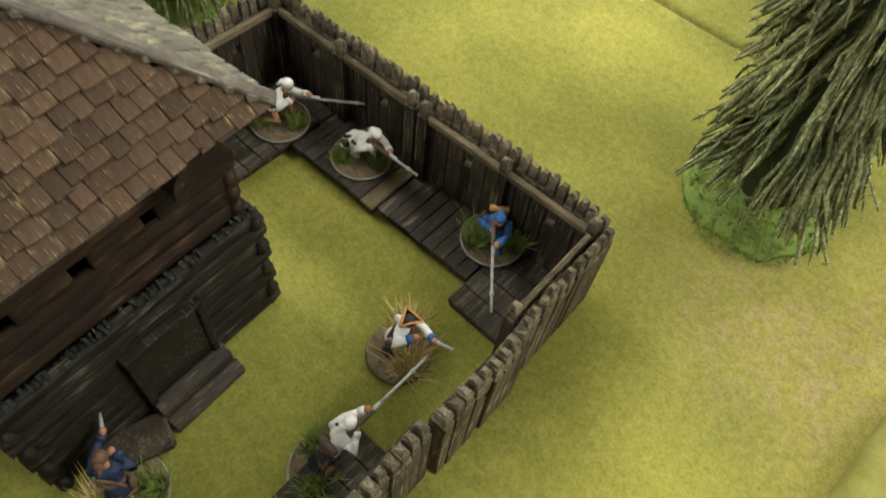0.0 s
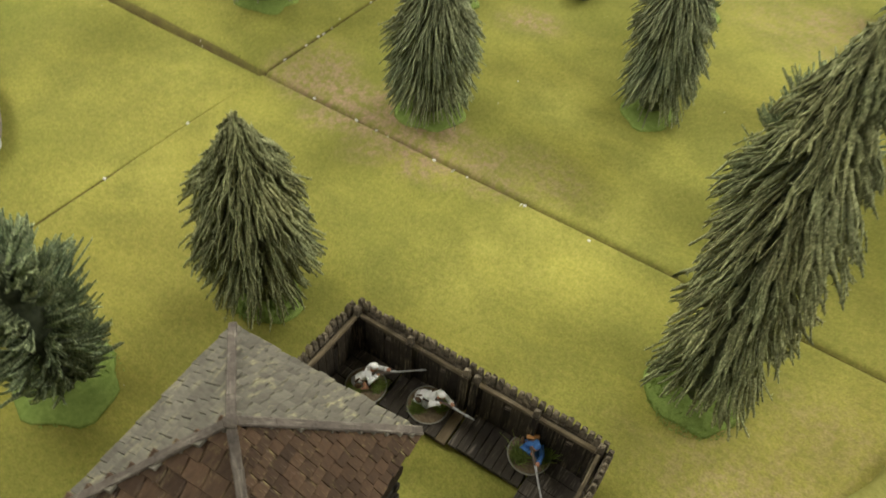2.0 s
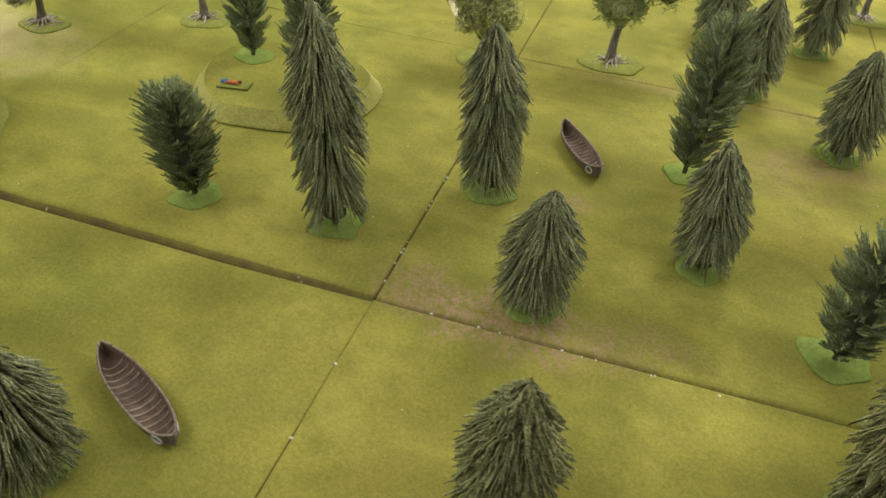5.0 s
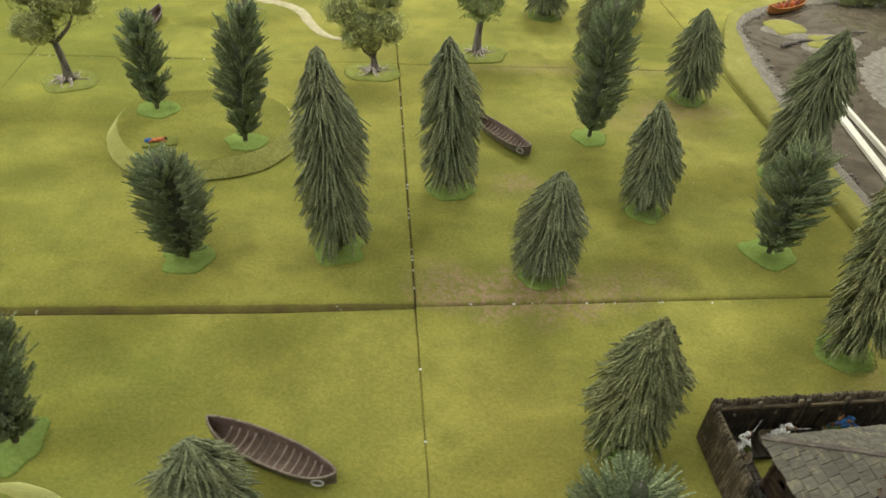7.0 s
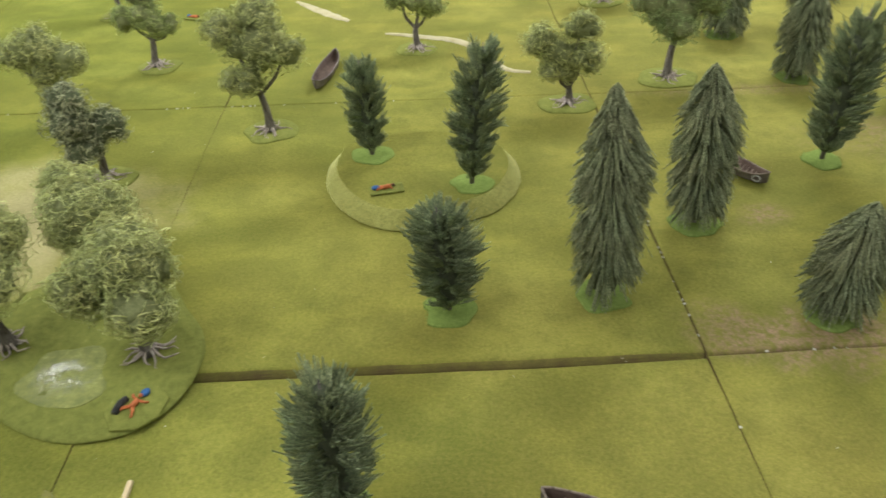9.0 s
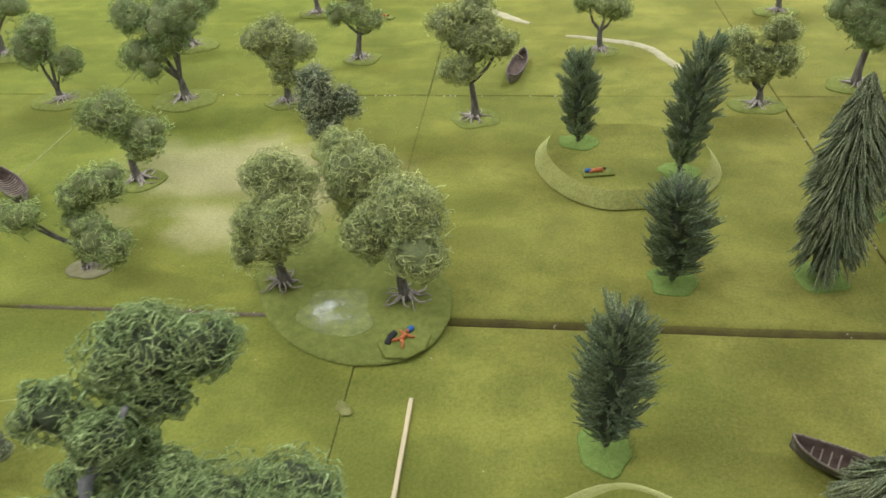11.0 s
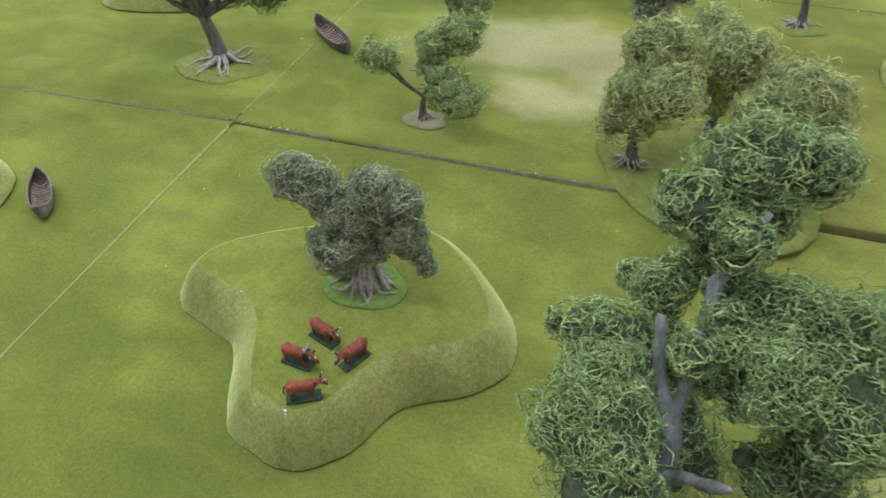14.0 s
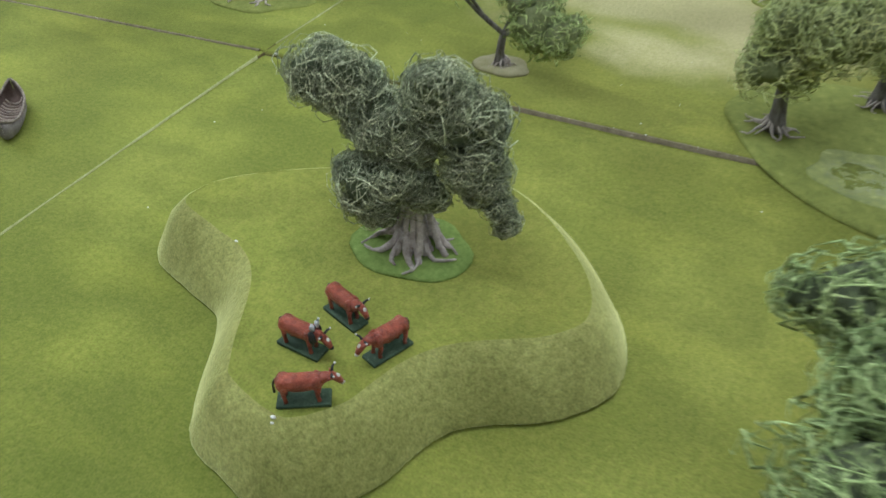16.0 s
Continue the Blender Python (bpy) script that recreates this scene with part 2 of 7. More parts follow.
M["deck"] = simple("grey_deck_planks", (0.026, 0.021, 0.015), (0.064, 0.053, 0.041), 140, 0.8, c3=(0.128, 0.110, 0.087), relief=0.5, rnd=0.28, stretch=(1, 0.2, 1))
M["deck_pale"] = simple("pale_worn_plank", (0.10, 0.075, 0.04), (0.19, 0.145, 0.085), 140, 0.8, relief=0.5, stretch=(1, 0.2, 1))
M["log"] = simple("black_brown_log", (0.007, 0.004, 0.002), (0.019, 0.014, 0.007), 120, 0.75, c3=(0.065, 0.046, 0.028), relief=0.9, depth=0.001, rnd=0.3, stretch=(0.2, 0.2, 1))
M["log_up"] = simple("warm_brown_log", (0.009, 0.004, 0.002), (0.023, 0.011, 0.005), 110, 0.75, c3=(0.057, 0.029, 0.013), relief=0.8, depth=0.001, rnd=0.3, stretch=(0.2, 0.2, 1))
M["chips"] = simple("broken_grey_ledge", (0.010, 0.010, 0.009), (0.070, 0.073, 0.065), 300, 0.85, c3=(0.260, 0.262, 0.230), relief=0.9, depth=0.0015)
M["shingle"] = simple("brown_wood_shingle", (0.052, 0.031, 0.018), (0.111, 0.068, 0.040), 130, 0.85, c3=(0.276, 0.184, 0.096), relief=0.7, rnd=0.34, stretch=(1, 0.35, 1))


def add_streaks(m, tint, lo, hi, scale, stretch, space="World", amount=0.75, where=55):
    """Dry-brushed streaks of another tint along the grain, in patches."""
    nt = m.node_tree
    b = nt.nodes["Principled BSDF"]
    old = b.inputs["Base Color"].links[0].from_socket
    mp = nt.nodes.new("ShaderNodeMapping")
    link(nt, coords(nt, space), mp.inputs["Vector"])
    mp.inputs["Scale"].default_value = stretch
    fine = ramp(nt, noise_fac(nt, mp.outputs[0], scale, 3, 0.7), [(lo, grey(0)), (hi, grey(1))])
    spots = ramp(nt, noise_fac(nt, coords(nt, "World"), where, 3), [(0.42, grey(0)), (0.62, grey(amount))])
    link(nt, mix(nt, calc(nt, "MULTIPLY", fine, spots), old, tint), b.inputs["Base Color"])


# paler grey shingle for the brighter roof sides: their light is in the colour
M["shingle_lit_grey"] = simple("lit_grey_shingle", (0.093, 0.085, 0.065), (0.180, 0.167, 0.133), 130, 0.8, c3=(0.326, 0.312, 0.233), relief=0.6, rnd=0.2, stretch=(1, 0.25, 1))
add_streaks(M["shingle_lit_grey"], (0.42, 0.39, 0.22), 0.52, 0.68, 300, (1.0, 0.3, 0.3))
add_streaks(M["shingle"], (0.40, 0.35, 0.16), 0.52, 0.66, 700, (1.0, 0.25, 1.0), "Object", 0.60, 75)
add_streaks(M["shingle"], (0.26, 0.21, 0.17), 0.54, 0.70, 900, (1.0, 0.10, 1.0), "Object", 0.8, 30)
M["hip"] = simple("grey_ridge_board", (0.06, 0.05, 0.042), (0.145, 0.122, 0.100), 130, 0.85, c3=(0.27, 0.24, 0.2), relief=0.6)
for key, tint, along in (("log", (0.13, 0.117, 0.09), (0.07, 1, 1)), ("log_up", (0.10, 0.060, 0.026), (0.05, 1, 1)), ("stake", (0.17, 0.14, 0.09), (1, 1, 0.07)), ("deck", (0.21, 0.18, 0.14), (1, 0.07, 1)),
                         ("stake_lit", (0.34, 0.28, 0.18), (1, 1, 0.07)), ("rail", (0.40, 0.34, 0.23), (0.06, 1, 1)), ("hip", (0.32, 0.29, 0.24), (0.06, 1, 1))):
    add_streaks(M[key], tint, 0.50, 0.66, 800, along, "Object", 0.95, 90)
# near-black paint that stands for unlit space behind openings
M["hollow"] = simple("interior_shade", (0.006, 0.005, 0.004), (0.012, 0.010, 0.008), 60, 0.95)
M["bank"] = simple("gravelly_turf_bank", (0.215, 0.21, 0.05), (0.30, 0.285, 0.085), 26, 0.95, spec=0.1, c3=(0.40, 0.36, 0.17), relief=0.9, depth=0.002, space="World")
M["shore"] = simple("pebbled_shore", (0.150, 0.128, 0.096), (0.350, 0.318, 0.262), 110, 0.6, c3=(0.780, 0.770, 0.740), relief=1.0, depth=0.003, space="World")
M["river"] = simple("glossy_grey_brown_water", (0.062, 0.048, 0.032), (0.150, 0.126, 0.092), 9, 0.14, spec=0.6, c3=(0.40, 0.37, 0.31), relief=0.25, depth=0.002, space="World")
for nd in M["river"].node_tree.nodes:
    if nd.type == "TEX_NOISE" and nd.inputs["Scale"].default_value < 20:
        nd.inputs["Distortion"].default_value = 2.4


def pond_water():
    """Varnish brushed over painted turf: glassy crinkles in places, dull turf between."""
    m, nt, b = nodes_of("varnished_pond_water", 0.1, spec=0.9)
    pos = coords(nt, "World")
    col = ramp(nt, noise_fac(nt, pos, 120, 4, 0.6), [(0.34, (0.165, 0.185, 0.044)), (0.62, (0.265, 0.285, 0.070)), (0.72, (0.36, 0.37, 0.125))])
    wet = ramp(nt, noise_fac(nt, pos, 75, 4, 0.65, 0.5), [(0.42, grey(0)), (0.52, grey(1))])
    wet = calc(nt, "MULTIPLY", wet, patch(nt, pos, -0.635, -0.002, 0.038, 0.032, 0.6, 0.6, 30))
    link(nt, mix(nt, wet, col, mix(nt, 1.0, col, grey(0.8), "MULTIPLY")), b.inputs["Base Color"])
    link(nt, ramp(nt, wet, [(0.0, grey(0.90)), (1.0, grey(0.10))]), b.inputs["Roughness"])
    wave = calc(nt, "ADD", noise_fac(nt, pos, 170, 2, 0.5), calc(nt, "MULTIPLY", noise_fac(nt, pos, 420, 2, 0.6), 0.8))
    bump(nt, b, wave, 0.5, 0.0011)
    return m


M["pond"] = pond_water()
M["varnish"] = simple("dried_varnish_smear", (0.20, 0.20, 0.042), (0.27, 0.27, 0.065), 60, 0.08, spec=0.5, relief=1.0, depth=0.0012, c3=(0.34, 0.34, 0.12))
M["hull"] = simple("grey_brown_bark_hull", (0.113, 0.094, 0.089), (0.247, 0.213, 0.200), 90, 0.75, c3=(0.480, 0.455, 0.428), relief=0.5)
M["hull_in"] = simple("brown_ribbed_inside", (0.065, 0.041, 0.032), (0.142, 0.099, 0.076), 110, 0.8, c3=(0.257, 0.202, 0.165), relief=0.5)
M["rib"] = simple("pale_canoe_rib", (0.215, 0.165, 0.129), (0.415, 0.343, 0.286), 140, 0.8, rnd=0.2)
M["lashed"] = simple("lashed_gunwale", (0.09, 0.07, 0.06), (0.34, 0.28, 0.22), 260, 0.8, c3=(0.60, 0.54, 0.44), relief=0.8)
M["orange_hull"] = simple("orange_bark_hull", (0.33, 0.13, 0.035), (0.50, 0.235, 0.075), 90, 0.7)
M["emblem"] = simple("white_painted_ring", (0.50, 0.50, 0.50), (0.66, 0.66, 0.66), 160, 0.7)
M["pale_wood"] = simple("pale_pine_strip", (0.60, 0.47, 0.27), (0.74, 0.62, 0.40), 60, 0.7, stretch=(6, 0.5, 6))
M["white_board"] = simple("cream_card_strip", (0.70, 0.66, 0.54), (0.80, 0.77, 0.66), 40, 0.7)
M["fleck"] = simple("white_chip", (0.62, 0.60, 0.54), (0.82, 0.80, 0.74), 300, 0.8)
M["trail"] = simple("pale_sand_trail", (0.377, 0.328, 0.180), (0.541, 0.492, 0.328), 40, 0.95, space="World", relief=0.7)
M["white_cloth"] = simple("white_painted_cloth", (0.76, 0.755, 0.74), (0.88, 0.88, 0.87), 420, 0.7, relief=0.2)
M["blue_cloth"] = simple("blue_painted_cloth", (0.022, 0.068, 0.209), (0.056, 0.172, 0.443), 260, 0.65, relief=0.6)
M["navy_cloth"] = simple("navy_painted_cloth", (0.012, 0.018, 0.045), (0.03, 0.05, 0.11), 260, 0.65)
M["black_felt"] = simple("black_painted_felt", (0.010, 0.010, 0.012), (0.03, 0.03, 0.034), 260, 0.6)
M["gilt"] = simple("orange_hat_trim", (0.42, 0.19, 0.06), (0.60, 0.31, 0.11), 260, 0.6)
M["brown_leather"] = simple("brown_painted_leather", (0.075, 0.040, 0.022), (0.17, 0.095, 0.052), 260, 0.6)
M["skin_paint"] = simple("tan_painted_resin", (0.34, 0.15, 0.085), (0.50, 0.25, 0.15), 260, 0.6)
M["steel"] = simple("silver_painted_barrel", (0.26, 0.26, 0.26), (0.58, 0.58, 0.57), 260, 0.35, spec=0.6)
M["gun_wood"] = simple("dark_gun_stock", (0.06, 0.045, 0.035), (0.13, 0.10, 0.08), 200, 0.6)
M["earth"] = simple("brown_earth_base", (0.10, 0.070, 0.038), (0.28, 0.215, 0.135), 420, 0.95, relief=0.9, c3=(0.44, 0.36, 0.24))
M["rim"] = simple("clear_plastic_rim", (0.20, 0.19, 0.15), (0.40, 0.39, 0.34), 120, 0.25, spec=0.5)
M["tuft"] = simple("grass_tuft", (0.142, 0.215, 0.039), (0.317, 0.389, 0.098), 200, 0.9)
M["straw"] = simple("straw_tuft", (0.414, 0.310, 0.103), (0.667, 0.540, 0.230), 200, 0.9)
M["cow"] = simple("red_brown_painted_resin", (0.120, 0.022, 0.014), (0.47, 0.115, 0.064), 190, 0.34, c3=(0.80, 0.44, 0.33), spec=0.5, relief=1.0, depth=0.0014)
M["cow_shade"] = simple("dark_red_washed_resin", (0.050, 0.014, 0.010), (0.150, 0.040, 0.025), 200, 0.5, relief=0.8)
M["cow_dark"] = simple("dark_painted_resin", (0.016, 0.016, 0.016), (0.05, 0.05, 0.05), 200, 0.5)
M["cow_white"] = simple("off_white_painted_resin", (0.50, 0.46, 0.40), (0.72, 0.68, 0.62), 200, 0.5)
M["cow_base"] = simple("dark_green_painted_base", (0.014, 0.032, 0.018), (0.060, 0.092, 0.050), 260, 0.7, c3=(0.28, 0.32, 0.22))
M["orange_paint"] = simple("orange_painted_resin", (0.48, 0.12, 0.035), (0.66, 0.23, 0.09), 260, 0.6)
M["wall_paint"] = simple("off_white_wall_paint", (0.70, 0.69, 0.66), (0.76, 0.75, 0.72), 3, 0.9, relief=0.1)
M["carpet"] = simple("grey_brown_carpet", (0.24, 0.22, 0.20), (0.32, 0.30, 0.27), 60, 0.98, relief=0.8)
M["table_wood"] = simple("plain_table_board", (0.22, 0.15, 0.09), (0.34, 0.25, 0.16), 12, 0.6, stretch=(1, 8, 8))
M["dark_wood"] = simple("dark_brown_stained_board", (0.030, 0.022, 0.012), (0.065, 0.046, 0.026), 14, 0.6, stretch=(1, 8, 8))
M["orange_wood"] = simple("orange_brown_pine_post", (0.27, 0.14, 0.06), (0.40, 0.22, 0.10), 14, 0.6, stretch=(8, 8, 1))
M["ceiling_tile"] = simple("white_ceiling_board", (0.70, 0.70, 0.67), (0.78, 0.78, 0.75), 30, 0.95, relief=0.2)
M["lamp_case"] = simple("white_enamel", (0.74, 0.74, 0.72), (0.80, 0.80, 0.78), 10, 0.4)


def glow():
    m, nt, b = nodes_of("lit_tube_diffuser", 0.5)
    b.inputs["Base Color"].default_value = (0.85, 0.85, 0.82, 1)
    b.inputs["Emission Color"].default_value = (1.0, 0.95, 0.86, 1)
    b.inputs["Emission Strength"].default_value = 3.0
    return m


M["glow"] = glow()


# ---------------------------------------------------------------- mesh helpers
rng = np.random.default_rng(7)


def raw(name, verts, faces, mats, parent=None, label="", smooth=True, slots=None):
    """One mesh object from vertices and faces; slots: a material number for each face."""
    me = bpy.data.meshes.new(name)
    me.from_pydata([tuple(v) for v in verts], [], [tuple(f) for f in faces])
    for mt in (mats if isinstance(mats, (list, tuple)) else [mats]):
        me.materials.append(mt)
    if slots is not None:
        me.polygons.foreach_set("material_index", np.asarray(slots, dtype=np.int32))
    if smooth:
        me.polygons.foreach_set("use_smooth", np.ones(len(me.polygons), dtype=bool))
    me.update()
    ob = new(name, me)
    if parent is not None:
        ob.parent = parent
    if label:
        ob["label"] = label
    return ob


def part(name, bm, material, parent, label="", smooth=False):
    me = bpy.data.meshes.new(name)
    bm.to_mesh(me)
    bm.free()
    for mt in (material if isinstance(material, (list, tuple)) else [material]):
        me.materials.append(mt)
    if smooth:
        me.polygons.foreach_set("use_smooth", np.ones(len(me.polygons), dtype=bool))
    ob = new(name, me)
    if parent is not None:
        ob.parent = parent
    if label:
        ob["label"] = label
    return ob


def thing(name, x, y, z, rz=0.0):
    ob = new(name)
    ob.empty_display_size = 0.01
    ob.matrix_world = pose(x, y, z, 0, 0, rz)
    return ob


def tubes(paths, radii, sides):
    """Vertices and faces of many closed tubes: paths (n, k, 3), radii (n, k)."""
    n, k, _ = paths.shape
    tang = np.gradient(paths, axis=1)
    tang /= np.linalg.norm(tang, axis=2, keepdims=True) + 1e-12
    ref = np.where(np.abs(tang[..., 2:3]) > 0.9, np.array([1.0, 0, 0]), np.array([0, 0, 1.0]))
    u = np.cross(tang, ref)
    u /= np.linalg.norm(u, axis=2, keepdims=True) + 1e-12
    w = np.cross(tang, u)
    ang = np.arange(sides) * 2 * math.pi / sides
    ring = u[:, :, None, :] * np.cos(ang)[None, None, :, None] + w[:, :, None, :] * np.sin(ang)[None, None, :, None]
    v = paths[:, :, None, :] + ring * radii[:, :, None, None]
    idx = np.arange(n * k * sides).reshape(n, k, sides)
    nxt = np.roll(idx, -1, axis=2)
    f = np.stack([idx[:, :-1], nxt[:, :-1], nxt[:, 1:], idx[:, 1:]], axis=-1).reshape(-1, 4)
    caps = [idx[:, 0, ::-1].reshape(-1, sides), idx[:, -1].reshape(-1, sides)]
    return v.reshape(-1, 3), f, caps


def tube_mesh(name, paths, radii, sides, mat, parent, label="", caps=True):
    v, f, c = tubes(np.asarray(paths, float), np.asarray(radii, float), sides)
    faces = f.tolist()
    if caps:
        faces += c[0].tolist() + c[1].tolist()
    return raw(name, v.tolist(), faces, mat, parent, label)


def blob(rx, ry, rz, amount=0.15, seed=0, rings=10, seg=16, freq=60.0):
    """A lumpy closed body round the origin."""
    verts, faces = [], []
    for i in range(rings + 1):
        th = math.pi * i / rings
        for j in range(seg):
            ph = 2 * math.pi * j / seg
            d = Vector((math.sin(th) * math.cos(ph), math.sin(th) * math.sin(ph), math.cos(th)))
            p = Vector((d.x * rx, d.y * ry, d.z * rz))
            s = 1 + amount * noise.noise(p * freq + Vector((seed * 3.7, seed * 1.3, 0)))
            verts.append(p * s)
    for i in range(rings):
        for j in range(seg):
            a, b2 = i * seg + j, i * seg + (j + 1) % seg
            faces.append((a, a + seg, b2 + seg, b2))
    return verts, faces


def disc(r, h, seed, seg=28, wob=0.12, bevel=0.35, ex=1.0):
    """A low base with an uneven outline and a sloping rim."""
    rings = [(1.0, 0.0), (0.985, h * 0.55), (0.93, h), (0.6, h * 1.08), (0.25, h * 1.15)]
    verts, faces = [], []
    for s, z in rings:
        for j in range(seg):
            a = 2 * math.pi * j / seg
            k = r * s * (1 + wob * noise.noise(Vector((math.cos(a) * 1.3 + seed * 5.1, math.sin(a) * 1.3, seed * 0.7))))
            zz = z + (0.0006 * noise.noise(Vector((k * math.cos(a) * 90, k * math.sin(a) * 90, seed))) if 0 < z and s < 0.98 else 0)
            verts.append((k * math.cos(a) * ex, k * math.sin(a), zz))
    n = len(rings)
    for i in range(n - 1):
        for j in range(seg):
            a, b2 = i * seg + j, i * seg + (j + 1) % seg
            faces.append((a, b2, b2 + seg, a + seg))
    faces.append([(n - 1) * seg + j for j in range(seg)])
    faces.append([seg - 1 - j for j in range(seg)])
    return verts, faces


def box_bm(bm, x0, x1, y0, y1, z0, z1, bev=0.0, jitter=0.0, m=None):
    """A box with softened edges added to bm."""
    geo = bmesh.ops.create_cube(bm, size=1.0)
    vs = geo["verts"]
    for v in vs:
        v.co = Vector((x0 + (v.co.x + 0.5) * (x1 - x0), y0 + (v.co.y + 0.5) * (y1 - y0), z0 + (v.co.z + 0.5) * (z1 - z0)))
        if jitter:
            v.co += Vector((random.uniform(-jitter, jitter), random.uniform(-jitter, jitter), random.uniform(-jitter, jitter)))
    if bev:
        es = list({e for v in vs for e in v.link_edges})
        r = bmesh.ops.bevel(bm, geom=es, offset=bev, segments=1, affect="EDGES", profile=0.5)
        vs = list({v for f in r["faces"] for v in f.verts} | {v for v in vs if v.is_valid})
    if m is not None:
        bmesh.ops.transform(bm, matrix=m, verts=[v for v in vs if v.is_valid])
    return vs


def box_mesh(name, sx, sy, sz, bev, jitter=0.0, mats=None, taper=1.0):
    """Mesh data of a softened box standing on its base, to be shared."""
    bm = bmesh.new()
    box_bm(bm, -sx / 2, sx / 2, -sy / 2, sy / 2, 0, sz, bev, jitter)
    if taper != 1.0:
        for v in bm.verts:
            if v.co.z > sz * 0.8:
                v.co.x *= taper
                v.co.y *= taper
    me = bpy.data.meshes.new(name)
    bm.to_mesh(me)
    bm.free()
    for mt in mats or []:
        me.materials.append(mt)
    return me


def spline_loop(pts, per=8):
    """A smooth closed line through control points."""
    p = np.asarray(pts, float)
    n = len(p)
    out = []
    for i in range(n):
        a, b2, c, d = p[i - 1], p[i], p[(i + 1) % n], p[(i + 2) % n]
        for k in range(per):
            t = k / per
            out.append(0.5 * ((2 * b2) + (c - a) * t + (2 * a - 5 * b2 + 4 * c - d) * t * t + (3 * b2 - a - 3 * c + d) * t ** 3))
    return np.array(out)


def spline_line(pts, per=8):
    p = np.asarray(pts, float)
    p = np.vstack([2 * p[0] - p[1], p, 2 * p[-1] - p[-2]])
    out = []
    for i in range(1, len(p) - 2):
        a, b2, c, d = p[i - 1], p[i], p[i + 1], p[i + 2]
        for k in range(per):
            t = k / per
            out.append(0.5 * ((2 * b2) + (c - a) * t + (2 * a - 5 * b2 + 4 * c - d) * t * t + (3 * b2 - a - 3 * c + d) * t ** 3))
    out.append(p[-2])
    return np.array(out)


def inset_loop(loop, d):
    nxt, prv = np.roll(loop, -1, 0), np.roll(loop, 1, 0)
    t = nxt - prv
    t /= np.linalg.norm(t, axis=1, keepdims=True) + 1e-9
    nrm = np.stack([-t[:, 1], t[:, 0]], 1)
    area = np.sum(loop[:, 0] * nxt[:, 1] - nxt[:, 0] * loop[:, 1])
    out = loop + nrm * d * (1 if area > 0 else -1)
    for _ in range(3):
        out = (np.roll(out, 1, 0) + out * 2 + np.roll(out, -1, 0)) / 4
    return out


# ---------------------------------------------------------------- the room and the table
def slab(name, x0, x1, y0, y1, z0, z1, mat, label, category, bev=0.0):
    bm = bmesh.new()
    box_bm(bm, x0, x1, y0, y1, z0, z1, bev)
    ob = part(name, bm, mat, None)
    return tagged(ob, label, category, kind="structure")


RX0, RX1, RY0, RY1, FLOOR, CEIL = -4.6, 3.6, -4.6, 3.8, -0.78, 1.72
slab("floor", RX0, RX1, RY0, RY1, FLOOR - 0.1, FLOOR, M["carpet"], "grey-brown carpeted floor of a plain games room", "floor")
slab("ceiling", RX0, RX1, RY0, RY1, CEIL, CEIL + 0.1, M["ceiling_tile"], "plain white boarded ceiling above the gaming table", "ceiling")
slab("wall_north", RX0, RX1, RY1, RY1 + 0.12, FLOOR, CEIL, M["wall_paint"], "plain off-white painted wall of the room", "wall")
slab("wall_south", RX0, RX1, RY0 - 0.12, RY0, FLOOR, CEIL, M["wall_paint"], "plain off-white painted wall of the room", "wall")
slab("wall_west", RX0 - 0.12, RX0, RY0, RY1, FLOOR, CEIL, M["wall_paint"], "plain off-white painted wall of the room", "wall")
slab("wall_east", RX1, RX1 + 0.12, RY0, RY1, FLOOR, CEIL, M["wall_paint"], "plain off-white painted wall of the room", "wall")

for lx, ly in LAMP_SPOTS:
    fix = tagged(thing("ceiling_light", lx, ly, CEIL), "long white enamel tube light fixed under the ceiling", "ceiling light", "ceiling lights")
    bm = bmesh.new()
    box_bm(bm, -0.64, 0.64, -0.29, 0.29, -0.07, 0, 0.01)
    part("case", bm, M["lamp_case"], fix)
    bm = bmesh.new()
    box_bm(bm, -0.6, 0.6, -0.25, 0.25, -0.085, -0.072, 0.003)
    part("diffuser", bm, M["glow"], fix, "glowing white diffuser")

table = tagged(thing("gaming_table", -0.55, 0.6, FLOOR), "large plain wooden table under the terrain boards", "table")
bm = bmesh.new()
box_bm(bm, -1.95, 1.95, -1.22, 0.78, -FLOOR - 0.065, -FLOOR - 0.0225, 0.004)
part("tabletop", bm, M["table_wood"], table)
leg = box_mesh("leg", 0.07, 0.07, -FLOOR - 0.0655, 0.004, mats=[M["table_wood"]])
for sx in (-1.8, 0, 1.8):
    for sy in (-1.1, 0.66):
        ob = new("leg", leg)
        ob.parent = table
        ob.matrix_basis = pose(sx, sy, 0)

bm = bmesh.new()
box_bm(bm, -1.95, 1.95, 0.705, 0.725, -FLOOR - 0.0220, -FLOOR + 0.060, 0.002)
part("back_board", bm, M["dark_wood"], table, "dark brown board along the table's far edge")
for px in (-1.10, 0.10, 1.262):
    bm = bmesh.new()
    box_bm(bm, px - 0.016, px + 0.016, 0.688, 0.7045, -FLOOR - 0.0220, -FLOOR + 0.075, 0.002)
    part("edge_post", bm, M["orange_wood"], table, "orange-brown wooden post")

# ---------------------------------------------------------------- terrain boards
ground = slab("ground", -2.41, 1.36, -0.605, 1.295, -0.0222, -0.0098, M["under"], "dark base sheet under the grass terrain boards", "ground")


def skew(x, y):
    """The outer boards lie a little askew."""
    k = math.exp(-(y / 0.3) ** 2)
    if y < 0:
        x -= 0.030 * y * math.exp(-((x + 1.2) / 0.3) ** 2)
    if x > 0:
        return x, y + 0.020 * x * k
    if x < -1.2:
        return x, y + 0.045 * (x + 1.2) * k
    return x, y


